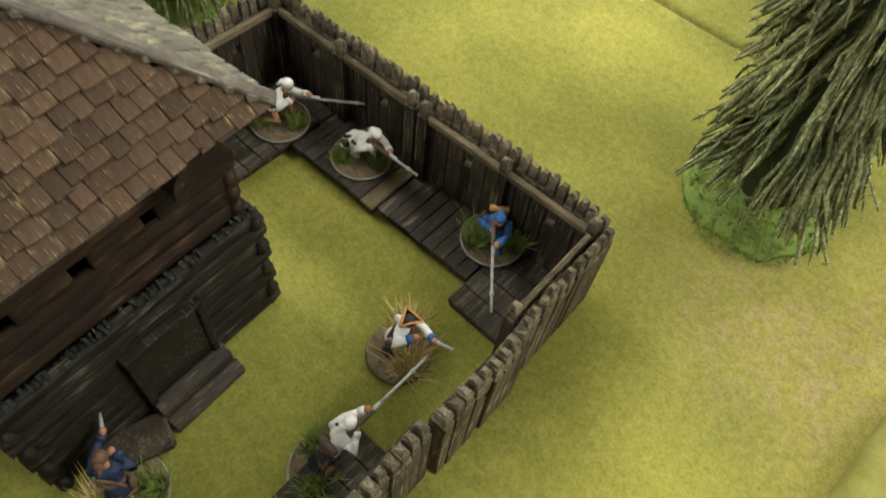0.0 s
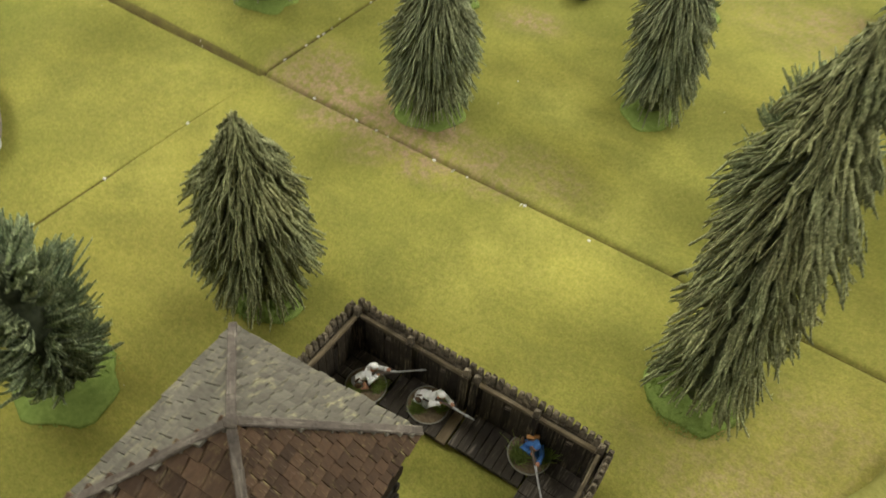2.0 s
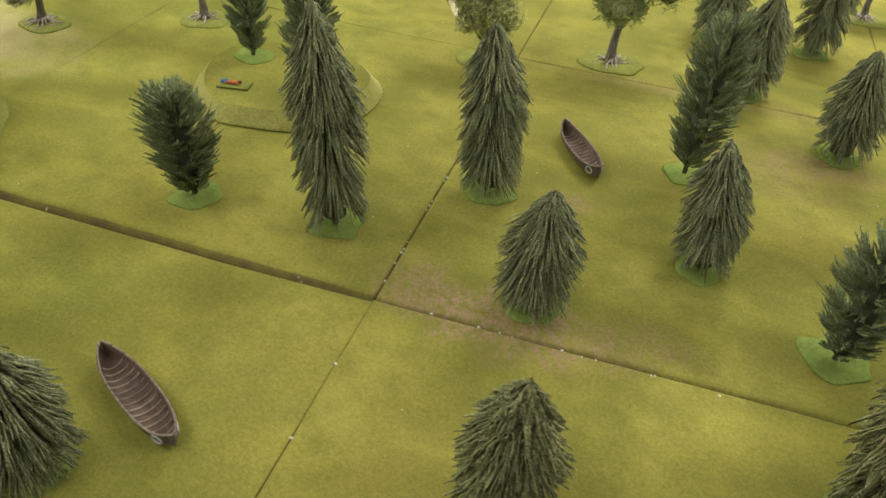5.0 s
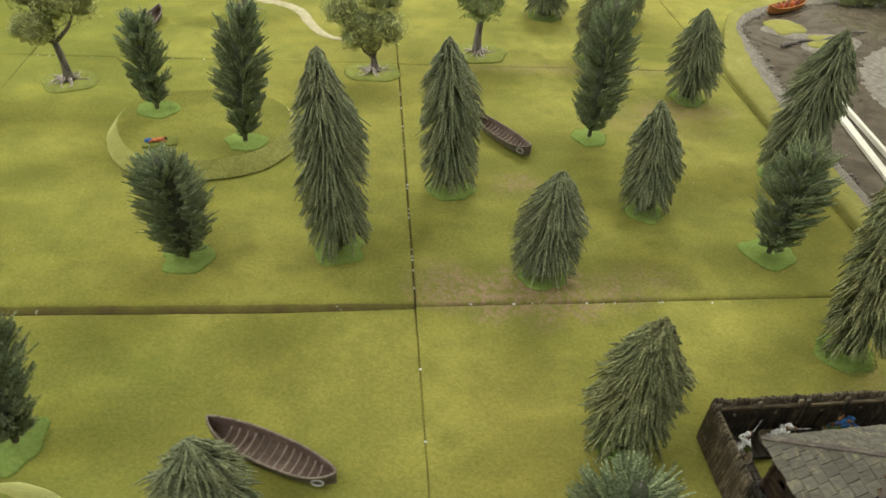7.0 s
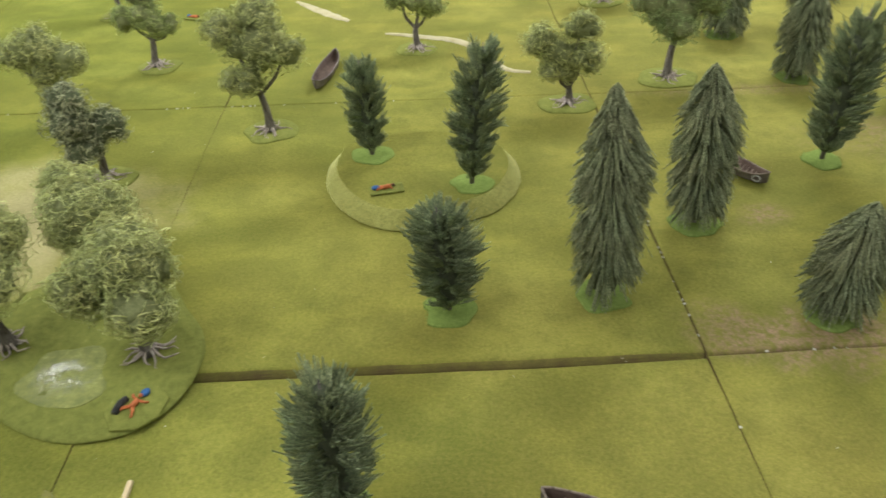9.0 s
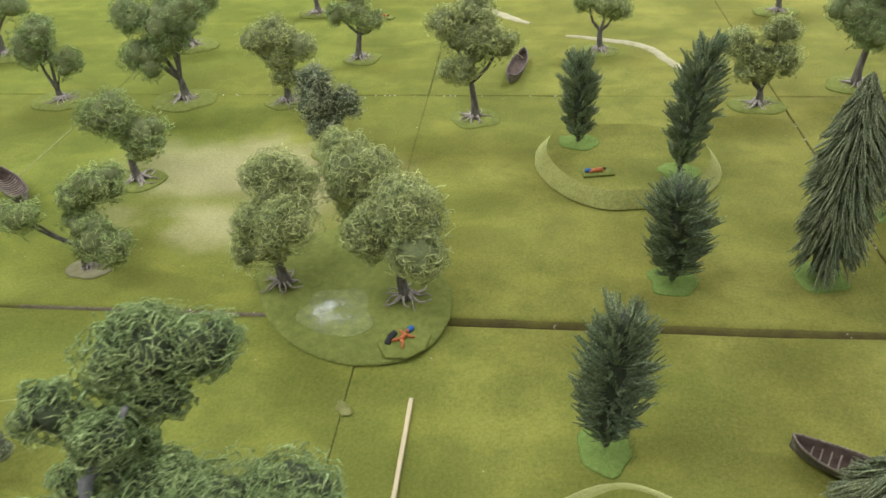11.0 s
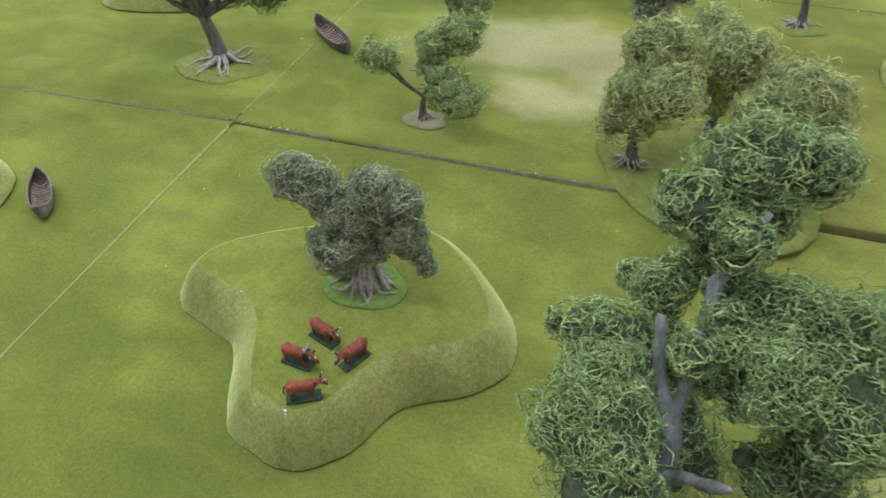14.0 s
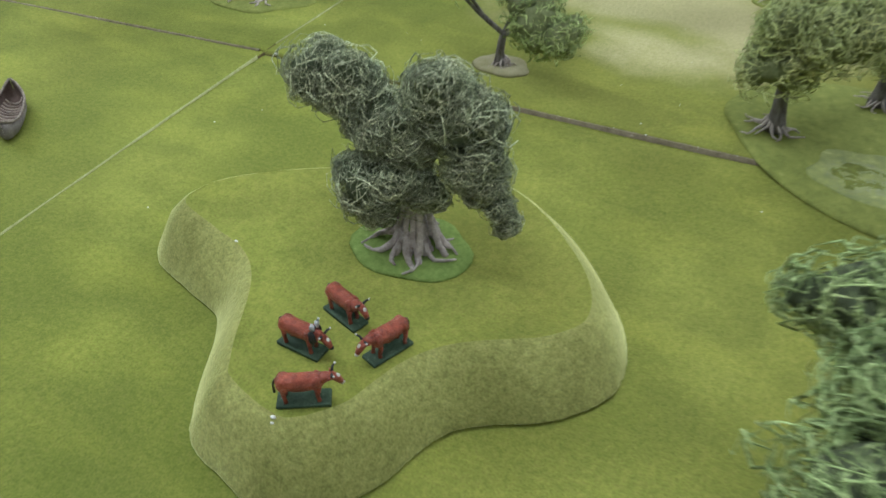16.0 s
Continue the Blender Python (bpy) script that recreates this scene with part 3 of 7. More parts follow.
def board(x0, x1, y0, y1, south, north, west, east, seed, gaps=(1.0, 1.0), dip=0.0):
    """One square terrain board: gently uneven flocked top, rolled edges, a raw rim."""
    gap = 0.0002
    x0, x1, y0, y1 = x0 + gap * gaps[0], x1 - gap, y0 + gap * gaps[1], y1 - gap

    def steps(a, b2):
        near = np.array([0, 0.0012, 0.0028, 0.005, 0.0085, 0.014])
        inner = np.linspace(a + 0.022, b2 - 0.022, max(8, int((b2 - a) / 0.019)))
        return np.concatenate([a + near, inner, b2 - near[::-1]])
    xs, ys = steps(x0, x1), steps(y0, y1)
    verts, faces = [], []
    for y in ys:
        for x in xs:
            z = 0.0009 * noise.noise(Vector((x * 7, y * 7, seed))) + 0.0005 * noise.noise(Vector((x * 26, y * 26, seed)))
            for d, w in ((y - y0, south), (y1 - y, north), (x - x0, west), (x1 - x, east)):
                w2 = w * (1 + 0.25 * noise.noise(Vector((x * 30, y * 30, seed + 4))))
                if d < w2:
                    z -= 0.0085 * (1 - d / w2) ** 1.1 if w > 0.006 else min(0.0050, 0.75 * w) * (1 - d / w2) ** 1.7
            if dip:
                z -= dip * math.exp(-(y1 - y) / 0.045) * (0.45 + 0.55 * min(1.0, -x / 0.15))
            verts.append((*skew(x, y), z))
    nx, ny = len(xs), len(ys)
    for j in range(ny - 1):
        for i in range(nx - 1):
            a = j * nx + i
            faces.append((a, a + 1, a + nx + 1, a + nx))
    edge = [i for i in range(nx)] + [j * nx + nx - 1 for j in range(1, ny)] + [(ny - 1) * nx + i for i in range(nx - 2, -1, -1)] + [j * nx for j in range(ny - 2, 0, -1)]
    base = len(verts)
    for e in edge:
        verts.append((verts[e][0], verts[e][1], -0.0098))
    for k in range(len(edge)):
        k2 = (k + 1) % len(edge)
        faces.append((edge[k2], edge[k], base + k, base + k2))
    ob = raw("terrain_board", verts, faces, M["grass"], ground)
    return ob


XS = [-2.4, -1.8, -1.2, -0.6, 0.0, 0.577, 1.35]
YS = [-0.6, 0.0, 0.6, 1.29]
for i in range(len(XS) - 1):
    for j in range(len(YS) - 1):
        s = 0.0062 if (j == 1 and i == 3) else 0.0045 if (j == 1 and i == 2) else 0.0055 if (j == 1) else 0.0032
        n = 0.002
        w = 0.0004 if i in (2, 3) and j < 2 else 0.0010 if (i, j) == (4, 0) else 0.0020
        e = 0.0026 if (i == 3 and j == 1) else 0.0004 if i in (1, 2) and j < 2 else 0.0010 if (i, j) == (3, 0) else 0.0020
        board(XS[i], XS[i + 1], YS[j], YS[j + 1], s, n, w, e, i * 5 + j, (4.0, 6.0) if (i, j) == (4, 1) else (1.0, 1.0), {(3, 0): 0.0075, (2, 0): 0.0035}.get((i, j), 0.0))



def edging(points, width, top, mat, label, seed, keep):
    """A thin broken strip of scuffed board edge standing in a joint."""
    verts, faces = [], []
    run = 0
    for k, (px, py) in enumerate(points):
        a, b2 = points[max(k - 1, 0)], points[min(k + 1, len(points) - 1)]
        d = Vector((b2[0] - a[0], b2[1] - a[1])).normalized()
        v = noise.noise(Vector((px * 9, py * 9, seed)))
        w = width * (0.75 + 0.5 * noise.noise(Vector((px * 60, py * 60, seed + 2))))
        if v < keep:
            run = 0
            continue
        o = len(verts)
        q = Vector(skew(px, py))
        for s, z in ((-1, -0.009), (-1, top), (1, top), (1, -0.009)):
            verts.append((q.x - d.y * s * w / 2, q.y + d.x * s * w / 2, z + (0.0003 * v if z == top else 0)))
        if run:
            for i in range(3):
                faces.append((o - 4 + i, o + i, o + i + 1, o - 3 + i))
        run = 1
    return raw("worn_edge", verts, faces, mat, ground, label)


# pale strips: light caught on the western joint is in their colour
edging([(-1.2, y) for y in np.arange(-0.59, -0.012, 0.004)], 0.0010, 0.0012, M["worn_edge"], "thin scuffed board edge with its highlight painted pale", 3, -0.75)
edging([(-1.2, y) for y in np.arange(0.020, 0.59, 0.004)], 0.0010, 0.0010, M["worn_edge"], "thin scuffed board edge with its highlight painted pale", 8, -0.65)
edging([(x, -0.0008) for x in np.arange(-1.79, -1.205, 0.004)], 0.0040, 0.0010, M["raw_edge"], "raw brown board edge", 5, -0.60)
edging([(x, -0.0008) for x in np.arange(-1.19, -0.605, 0.004)], 0.0028, 0.0006, M["raw_edge"], "raw brown board edge", 6, -0.22)


# ---------------------------------------------------------------- hills, bank, river, pond, trail
def hill(x, y, points, h, slope, label, seed, bulge=1.0):
    """A flat-topped felt hill with a steep, slightly hollow side."""
    low = spline_loop(points, 14)
    cen = low.mean(0)
    low = low - cen
    rag = np.array([1 + 0.010 * noise.noise(Vector((p[0] * 70, p[1] * 70, seed))) + 0.007 * noise.noise(Vector((p[0] * 260, p[1] * 260, seed))) for p in low])[:, None]
    rings = [(inset_loop(low, 0.0030), 0.0), (low * rag, 0.0016), (inset_loop(low * rag, 0.0002), 0.0024), (inset_loop(low, slope * (0.24 - 0.06 * bulge)), h * 0.30), (inset_loop(low, slope * (0.55 - 0.05 * bulge)), h * (0.62 + 0.08 * bulge)),
             (inset_loop(low, slope * (0.92 - 0.06 * bulge)), h * 0.96), (inset_loop(low, slope), h), (inset_loop(low, slope * 1.001), h), (inset_loop(low, slope * 1.06), h * 1.004)]
    verts, faces, slots = [], [], []
    n = len(low)
    for k, (ring, z) in enumerate(rings):
        for p in ring:
            dz = 0.0008 * noise.noise(Vector((round(p[0], 3) * 40, round(p[1], 3) * 40, seed))) if k not in (0, 1, 2, 6, 7) else 0.0005
            verts.append((p[0], p[1], z + dz))
    last = rings[-1][0]
    c = last.mean(0)
    rows = len(rings)
    for k in range(rows - 1):
        if k == 6:
            continue
        for i in range(n):
            a, b2 = k * n + i, k * n + (i + 1) % n
            faces.append((a, b2, b2 + n, a + n))
            slots.append(1 if k < 6 else 0)
    faces.append([(rows - 1) * n + i for i in range(n)])
    slots.append(0)
    area = np.sum(low[:, 0] * np.roll(low[:, 1], -1) - np.roll(low[:, 0], -1) * low[:, 1])
    if area < 0:
        faces = [tuple(reversed(f)) for f in faces]
    ob = raw("hill", verts, faces, [M["hill_top"], M["hill_side"]], None, slots=slots)
    ob.matrix_world = pose(cen[0], cen[1], 0.0002)
    return tagged(ob, label, "hill", "felt hills")


hill(0, 0, [(-0.412, 0.358), (-0.394, 0.296), (-0.358, 0.250), (-0.315, 0.230), (-0.262, 0.235), (-0.215, 0.247), (-0.175, 0.275), (-0.147, 0.333), (-0.150, 0.395),
            (-0.185, 0.437), (-0.25, 0.462), (-0.33, 0.455), (-0.395, 0.425)], 0.022, 0.017, "low flat-topped hill of grass-coloured felt on the board", 1, 0.2)
hill(0, 0, [(-1.071, -0.308), (-1.030, -0.325), (-0.998, -0.340), (-0.973, -0.392), (-0.952, -0.418), (-0.898, -0.431), (-0.860, -0.402), (-0.838, -0.354), (-0.788, -0.322),
            (-0.764, -0.285), (-0.775, -0.236), (-0.822, -0.181), (-0.874, -0.153), (-0.935, -0.162), (-1.010, -0.192), (-1.068, -0.236), (-1.085, -0.278)],
     0.040, 0.026, "steep flat-topped hill of grass-coloured felt with a wavy outline", 2)
hill(0, 0, [(-0.520, -0.350), (-0.477, -0.292), (-0.426, -0.249), (-0.360, -0.208), (-0.310, -0.212), (-0.272, -0.245), (-0.262, -0.31), (-0.28, -0.37), (-0.34, -0.42), (-0.44, -0.44), (-0.51, -0.41)],
     0.030, 0.026, "low hill of grass-coloured felt near the board's edge", 3)
hill(0, 0, [(-1.348, -0.263), (-1.350, -0.228), (-1.372, -0.188), (-1.42, -0.163), (-1.49, -0.158), (-1.56, -0.185), (-1.58, -0.25), (-1.54, -0.31), (-1.45, -0.325), (-1.38, -0.305)],
     0.030, 0.030, "rounded felt hill beside a beached canoe", 4)
hill(0, 0, [(-1.392, 0.310), (-1.400, 0.36), (-1.45, 0.41), (-1.53, 0.42), (-1.60, 0.38), (-1.63, 0.31), (-1.58, 0.25), (-1.48, 0.262)],
     0.030, 0.026, "felt hill behind the spreading oak", 5)


def bank(left, right, h, label, seed):
    """A raised strip of turf with a steep outer edge that runs down to the water."""
    a, b2 = spline_line(left, 10), spline_line(right, 10)
    prof = [(-0.001, 0.0), (0.0, h * 0.7), (0.05, h), (0.35, h * 0.98), (0.62, h * 0.85), (0.82, h * 0.55), (0.97, 0.0045), (1.08, 0.001)]
    verts, faces, slots = [], [], []
    n = len(a)
    for u, z in prof:
        for i in range(n):
            p = a[i] + (b2[i] - a[i]) * (u + (0.10 * noise.noise(Vector((i * 0.55, seed, 0))) if u > 0.5 else 0))
            verts.append((p[0], p[1], z + (0.0012 * noise.noise(Vector((p[0] * 60, p[1] * 60, seed))) if 0.02 < u < 1.0 else 0)))
    for k in range(len(prof) - 1):
        for i in range(n - 1):
            v = k * n + i
            faces.append((v, v + n, v + n + 1, v + 1))
            slots.append(0 if k < 4 else 1)
    for i in (0, n - 1):
        faces.append([k * n + i for k in range(len(prof))])
        slots.append(0)
    t = tagged(thing("river_bank", 0.6, 0, 0), label, "river bank", "river banks")
    verts = [(v[0] - 0.6, v[1], v[2]) for v in verts]
    raw("turf_top", verts, [f for f, s in zip(faces, slots) if s == 0], M["bank"], t)
    raw("shore", verts, [f for f, s in zip(faces, slots) if s == 1], M["shore"], t, "pebbled pale shore")
    return t


LEFT_N = [(0.579, -0.012), (0.579, 0.10), (0.579, 0.25), (0.579, 0.45), (0.583, 0.59), (0.602, 0.66), (0.634, 0.73), (0.662, 0.80), (0.712, 0.88), (0.80, 0.945), (0.92, 0.995), (1.10, 1.03), (1.34, 1.05)]
RIGHT_N = [(0.640, -0.012), (0.637, 0.10), (0.638, 0.25), (0.645, 0.40), (0.668, 0.55), (0.682, 0.66), (0.689, 0.73), (0.697, 0.79), (0.742, 0.85), (0.82, 0.905), (0.93, 0.95), (1.10, 0.985), (1.34, 1.00)]
bank(LEFT_N, RIGHT_N, 0.012, "long turf river bank with a pebbled shore", 11)
LEFT_S = [(0.577, -0.020), (0.562, -0.07), (0.5390, -0.12), (0.5350, -0.18), (0.525, -0.30), (0.52, -0.45), (0.52, -0.598)]
RIGHT_S = [(0.640, -0.020), (0.636, -0.08), (0.625, -0.15), (0.612, -0.22), (0.60, -0.32), (0.60, -0.45), (0.60, -0.598)]
bank(LEFT_S, RIGHT_S, 0.012, "curved pale turf river bank section", 12)

verts, faces = [], []
NX, NY = 40, 90
for j in range(NY + 1):
    for i in range(NX + 1):
        y = -0.6 + 1.598 * j / NY
        x0 = float(np.interp(y, [p[1] for p in RIGHT_N], [p[0] - 0.012 for p in RIGHT_N])) if y > 0 else 0.60
        x = x0 + (1.34 - x0) * i / NX
        verts.append((x, y, 0.0026 + 0.0006 * noise.noise(Vector((x * 45, y * 28, 3)))))
for j in range(NY):
    for i in range(NX):
        a = j * (NX + 1) + i
        faces.append((a, a + 1, a + NX + 2, a + NX + 1))
tagged(raw("water", verts, faces, M["river"]), "glossy grey-brown modelled river with swirls", "river", kind="structure")

EAST_W = [(0.80, -0.55), (0.80, 0.0), (0.812, 0.3), (0.82, 0.46), (0.826, 0.53), (0.85, 0.595), (0.895, 0.665), (0.955, 0.712), (1.05, 0.74), (1.33, 0.76)]
EAST_E = [(0.94, -0.55), (0.94, 0.0), (0.95, 0.3), (0.955, 0.43), (0.962, 0.47), (0.98, 0.515), (1.01, 0.56), (1.05, 0.595), (1.10, 0.615), (1.34, 0.63)]
bank(EAST_E, EAST_W, 0.010, "far turf river bank with a pale rocky shore", 13)
for k, (x, y, r, ex, rz) in enumerate(((0.795, 0.802, 0.036, 1.15, 35), (0.852, 0.732, 0.040, 1.30, 10))):
    t = tagged(thing("sandbar", x, y, 0.0022, rz), "low turf-topped sandbar rising from the river", "sandbar", "sandbars")
    v, f = disc(r * 1.28, 0.0028, 30 + k, 30, 0.40, ex=ex)
    raw("shore", v, f, M["shore"], t, "pale pebbled shore")
    v, f = disc(r, 0.0028, 40 + k, 30, 0.45, ex=ex)
    ob = raw("turf_top", v, f, M["bank"], t)
    ob.matrix_basis = pose(0.003, 0.002, 0.0020)
path = spline_line([(0.745, 0.71), (0.79, 0.735), (0.84, 0.74), (0.90, 0.775), (0.97, 0.80)], 6)
p3 = np.array([[*p, 0.006 + 0.002 * math.sin(i)] for i, p in enumerate(path)])
ob = tube_mesh("driftwood", p3[None], np.array([np.linspace(0.005, 0.0015, len(p3))]), 7, M["bark"], None)
tagged(ob, "dark twisted driftwood lying in the river", "driftwood")

# pebbles along the shore
vs, fs = [], []
sr = spline_line(RIGHT_N, 24)
for i in range(len(sr)):
    for _ in range(2):
        r = random.uniform(0.0014, 0.0036)
        c = Vector((sr[i][0] + random.gauss(-0.004, 0.006), sr[i][1] + random.gauss(0, 0.003), 0.0042))
        v, f = blob(r * 1.3, r, r * 0.7, 0.3, i, 4, 6, 300)
        o = len(vs)
        vs += [p + c for p in v]
        fs += [tuple(q + o for q in g) for g in f]
tagged(raw("shore_pebbles", vs, fs, M["shore"]), "small pale pebbles strewn along the river shore", "pebbles", kind="stuff")

# two wooden strips lying over the river
for x0, y0, x1, y1, w, h, mat in ((0.718, 0.452, 0.662, 0.02, 0.0125, 0.006, "white_board"), (0.742, 0.492, 0.700, 0.02, 0.0065, 0.008, "white_board")):
    a = math.degrees(math.atan2(y1 - y0, x1 - x0))
    L = math.hypot(x1 - x0, y1 - y0)
    bm = bmesh.new()
    box_bm(bm, 0, L, -w / 2, w / 2, 0, h, 0.0006)
    ob = part("wood_strip", bm, M[mat], None)
    ob.matrix_world = pose(x0, y0, 0.0035, 0, 0, a)
    tagged(ob, "long cream strip of wood lying across the river", "wood strip", "strips over the river")

# pond base
pond = tagged(thing("pond_base", -0.625, 0.03, 0.0), "round turf base with a small glossy varnished pond", "pond")
ol = [(-0.753, 0.085), (-0.740, 0.043), (-0.719, 0.0), (-0.687, -0.038), (-0.648, -0.064), (-0.600, -0.077), (-0.548, -0.066), (-0.517, -0.032), (-0.505, 0.020), (-0.514, 0.062),
      (-0.540, 0.10), (-0.57, 0.145), (-0.62, 0.175), (-0.68, 0.17), (-0.73, 0.135)]
low = spline_loop(ol, 6) - np.array([-0.625, 0.03])
verts, faces = [], []
n = len(low)
for ring, z in ((low, 0.0005), (low, 0.002), (inset_loop(low, 0.004), 0.0034), (inset_loop(low, 0.02), 0.0042), (low * 0.55, 0.0042), (low * 0.25, 0.0042)):
    for p in ring:
        verts.append((p[0], p[1], z + (0.0006 * noise.noise(Vector((p[0] * 70, p[1] * 70, 5))) if z > 0.003 else 0)))
for k in range(5):
    for i in range(n):
        a, b2 = k * n + i, k * n + (i + 1) % n
        faces.append((a, b2, b2 + n, a + n))
faces.append([5 * n + i for i in range(n)])
raw("turf", verts, faces, M["turf"], pond, "muted green flocked turf")
v, f = disc(0.043, 0.0004, 44, 40, 0.40, ex=1.0)
ob = raw("pond_water", v, f, M["pond"], pond, "glossy varnished pond water")
ob.matrix_basis = pose(-0.010, -0.032, 0.0044, 0, 0, 20)

# sandy trails painted on the far boards
for pts, w in (([(-0.345, 0.900), (-0.300, 0.888), (-0.259, 0.872), (-0.216, 0.856), (-0.180, 0.820), (-0.150, 0.745), (-0.120, 0.705), (-0.085, 0.692)], 0.011),
               ([(-0.545, 1.11), (-0.50, 1.06), (-0.455, 1.01), (-0.42, 0.978)], 0.012)):
    c = spline_line(pts, 8)
    t = np.gradient(c, axis=0)
    t /= np.linalg.norm(t, axis=1, keepdims=True)
    nn = np.stack([-t[:, 1], t[:, 0]], 1)
    verts, faces = [], []
    m = len(c)
    for u, z in ((-1, 0.0004), (-0.7, 0.0019), (0, 0.0023), (0.7, 0.0019), (1, 0.0004)):
        for i in range(m):
            ww = w * (0.35 + 0.65 * math.sin(math.pi * (i + 0.7) / (m + 0.4))) * (1 + 0.3 * noise.noise(Vector((i * 0.4, u, 2))))
            p = c[i] + nn[i] * u * ww
            verts.append((p[0], p[1], z))
    for k in range(4):
        for i in range(m - 1):
            a = k * m + i
            faces.append((a, a + 1, a + m + 1, a + m))
    tagged(raw("sand_trail", verts, faces, M["trail"]), "narrow winding trail of pale sand across the grass", "trail", "sand trails")

# white chips and dark crumbs lying on the boards
vs, fs = [], []
for k in range(130):
    x, y = random.uniform(-1.5, 0.56), random.uniform(-0.55, 1.1)
    if 0.24 < x < 0.44 and y < -0.16:
        continue
    r = random.uniform(0.0002, 0.00055)
    v, f = blob(r * random.uniform(1, 2), r, r * 0.7, 0.3, k, 4, 6, 400)
    o = len(vs)
    vs += [p + Vector((x, y, 0.0012)) for p in v]
    fs += [tuple(q + o for q in g) for g in f]
for x, y in ((0.277, 0.003), (0.108, 0.002), (0.335, 0.001), (0.06, 0.002), (0.19, 0.002), (0.0, 0.077), (0.001, 0.232), (0.0, -0.09), (0.0, -0.175)):
    v, f = blob(0.0018, 0.0014, 0.001, 0.3, int(x * 999), 4, 6, 400)
    o = len(vs)
    vs += [p + Vector((x, y, 0.0)) for p in v]
    fs += [tuple(q + o for q in g) for g in f]
for k in range(75):
    x, y = [(random.uniform(-1.2, -0.62), 0.0), (random.uniform(-1.0, -0.3), 0.6), (random.uniform(0.0, 0.57), 0.001), (0.0, random.uniform(0.02, 0.5))][k % 4]
    r = random.uniform(0.0004, 0.0011)
    e = random.uniform(1, 4) if k % 4 < 2 else 1.2
    v, f = blob(r * e, r, r * 0.7, 0.3, k + 900, 4, 6, 400)
    o = len(vs)
    vs += [p + Vector((x, y + random.gauss(0.001, 0.0012), -0.0008)) for p in v]
    fs += [tuple(q + o for q in g) for g in f]
for x, y, r in ((-1.0016, -0.3061, 0.0009), (-0.9065, -0.4070, 0.0010), (-0.9050, -0.4100, 0.0007)):
    v, f = blob(r * 1.6, r, r * 0.6, 0.3, int(-x * 999), 4, 6, 400)
    o = len(vs)
    vs += [p + Vector((x, y, 0.0405)) for p in v]
    fs += [tuple(q + o for q in g) for g in f]
tagged(raw("paint_chips", vs, fs, M["fleck"]), "tiny white chips scattered over the grass boards", "chips", kind="stuff")

v, f = disc(0.011, 0.0003, 61, 26, 0.9, ex=0.6)
ob = raw("varnish_smear", v, f, M["varnish"])
ob.matrix_world = pose(-0.600, -0.135, 0.0009, 0, 0, 15)
tagged(ob, "dried glossy smear of varnish on the grass", "smear")

# pine sticks near the board's edge
for x, y0, y1, w in ((-0.5335, -0.121, -0.44, 0.0042), (-0.5400, -0.246, -0.46, 0.0042)):
    bm = bmesh.new()
    box_bm(bm, -w / 2, w / 2, y1, y0, 0, w, 0.0005)
    ob = part("pine_stick", bm, M["pale_wood"], None)
    ob.matrix_world = pose(x, 0, 0.001, 0, 0, 0)
    tagged(ob, "square pale pine stick lying on the grass", "stick", "pine sticks")


# ---------------------------------------------------------------- conifers
def tufts(name, r0, r1, count, hgt, mat, parent, z=0.002, rad=0.0006, seed=0):
    """Short blades of flock standing on a base."""
    g = np.random.default_rng(seed)
    a, r = g.uniform(0, 2 * math.pi, count), np.sqrt(g.uniform(r0 * r0, r1 * r1, count))
    p0 = np.stack([r * np.cos(a), r * np.sin(a), np.full(count, z)], 1)
    lean = g.normal(0, 0.45, (count, 2)) * hgt
    h = hgt * g.uniform(0.5, 1.3, count)
    p1 = p0 + np.concatenate([lean * 0.4, (h * 0.6)[:, None]], 1)
    p2 = p0 + np.concatenate([lean, h[:, None]], 1)
    rr = np.stack([np.full(count, rad), np.full(count, rad * 0.9), np.full(count, rad * 0.2)], 1)
    return tube_mesh(name, np.stack([p0, p1, p2], 1), rr, 3, mat, parent, caps=False)


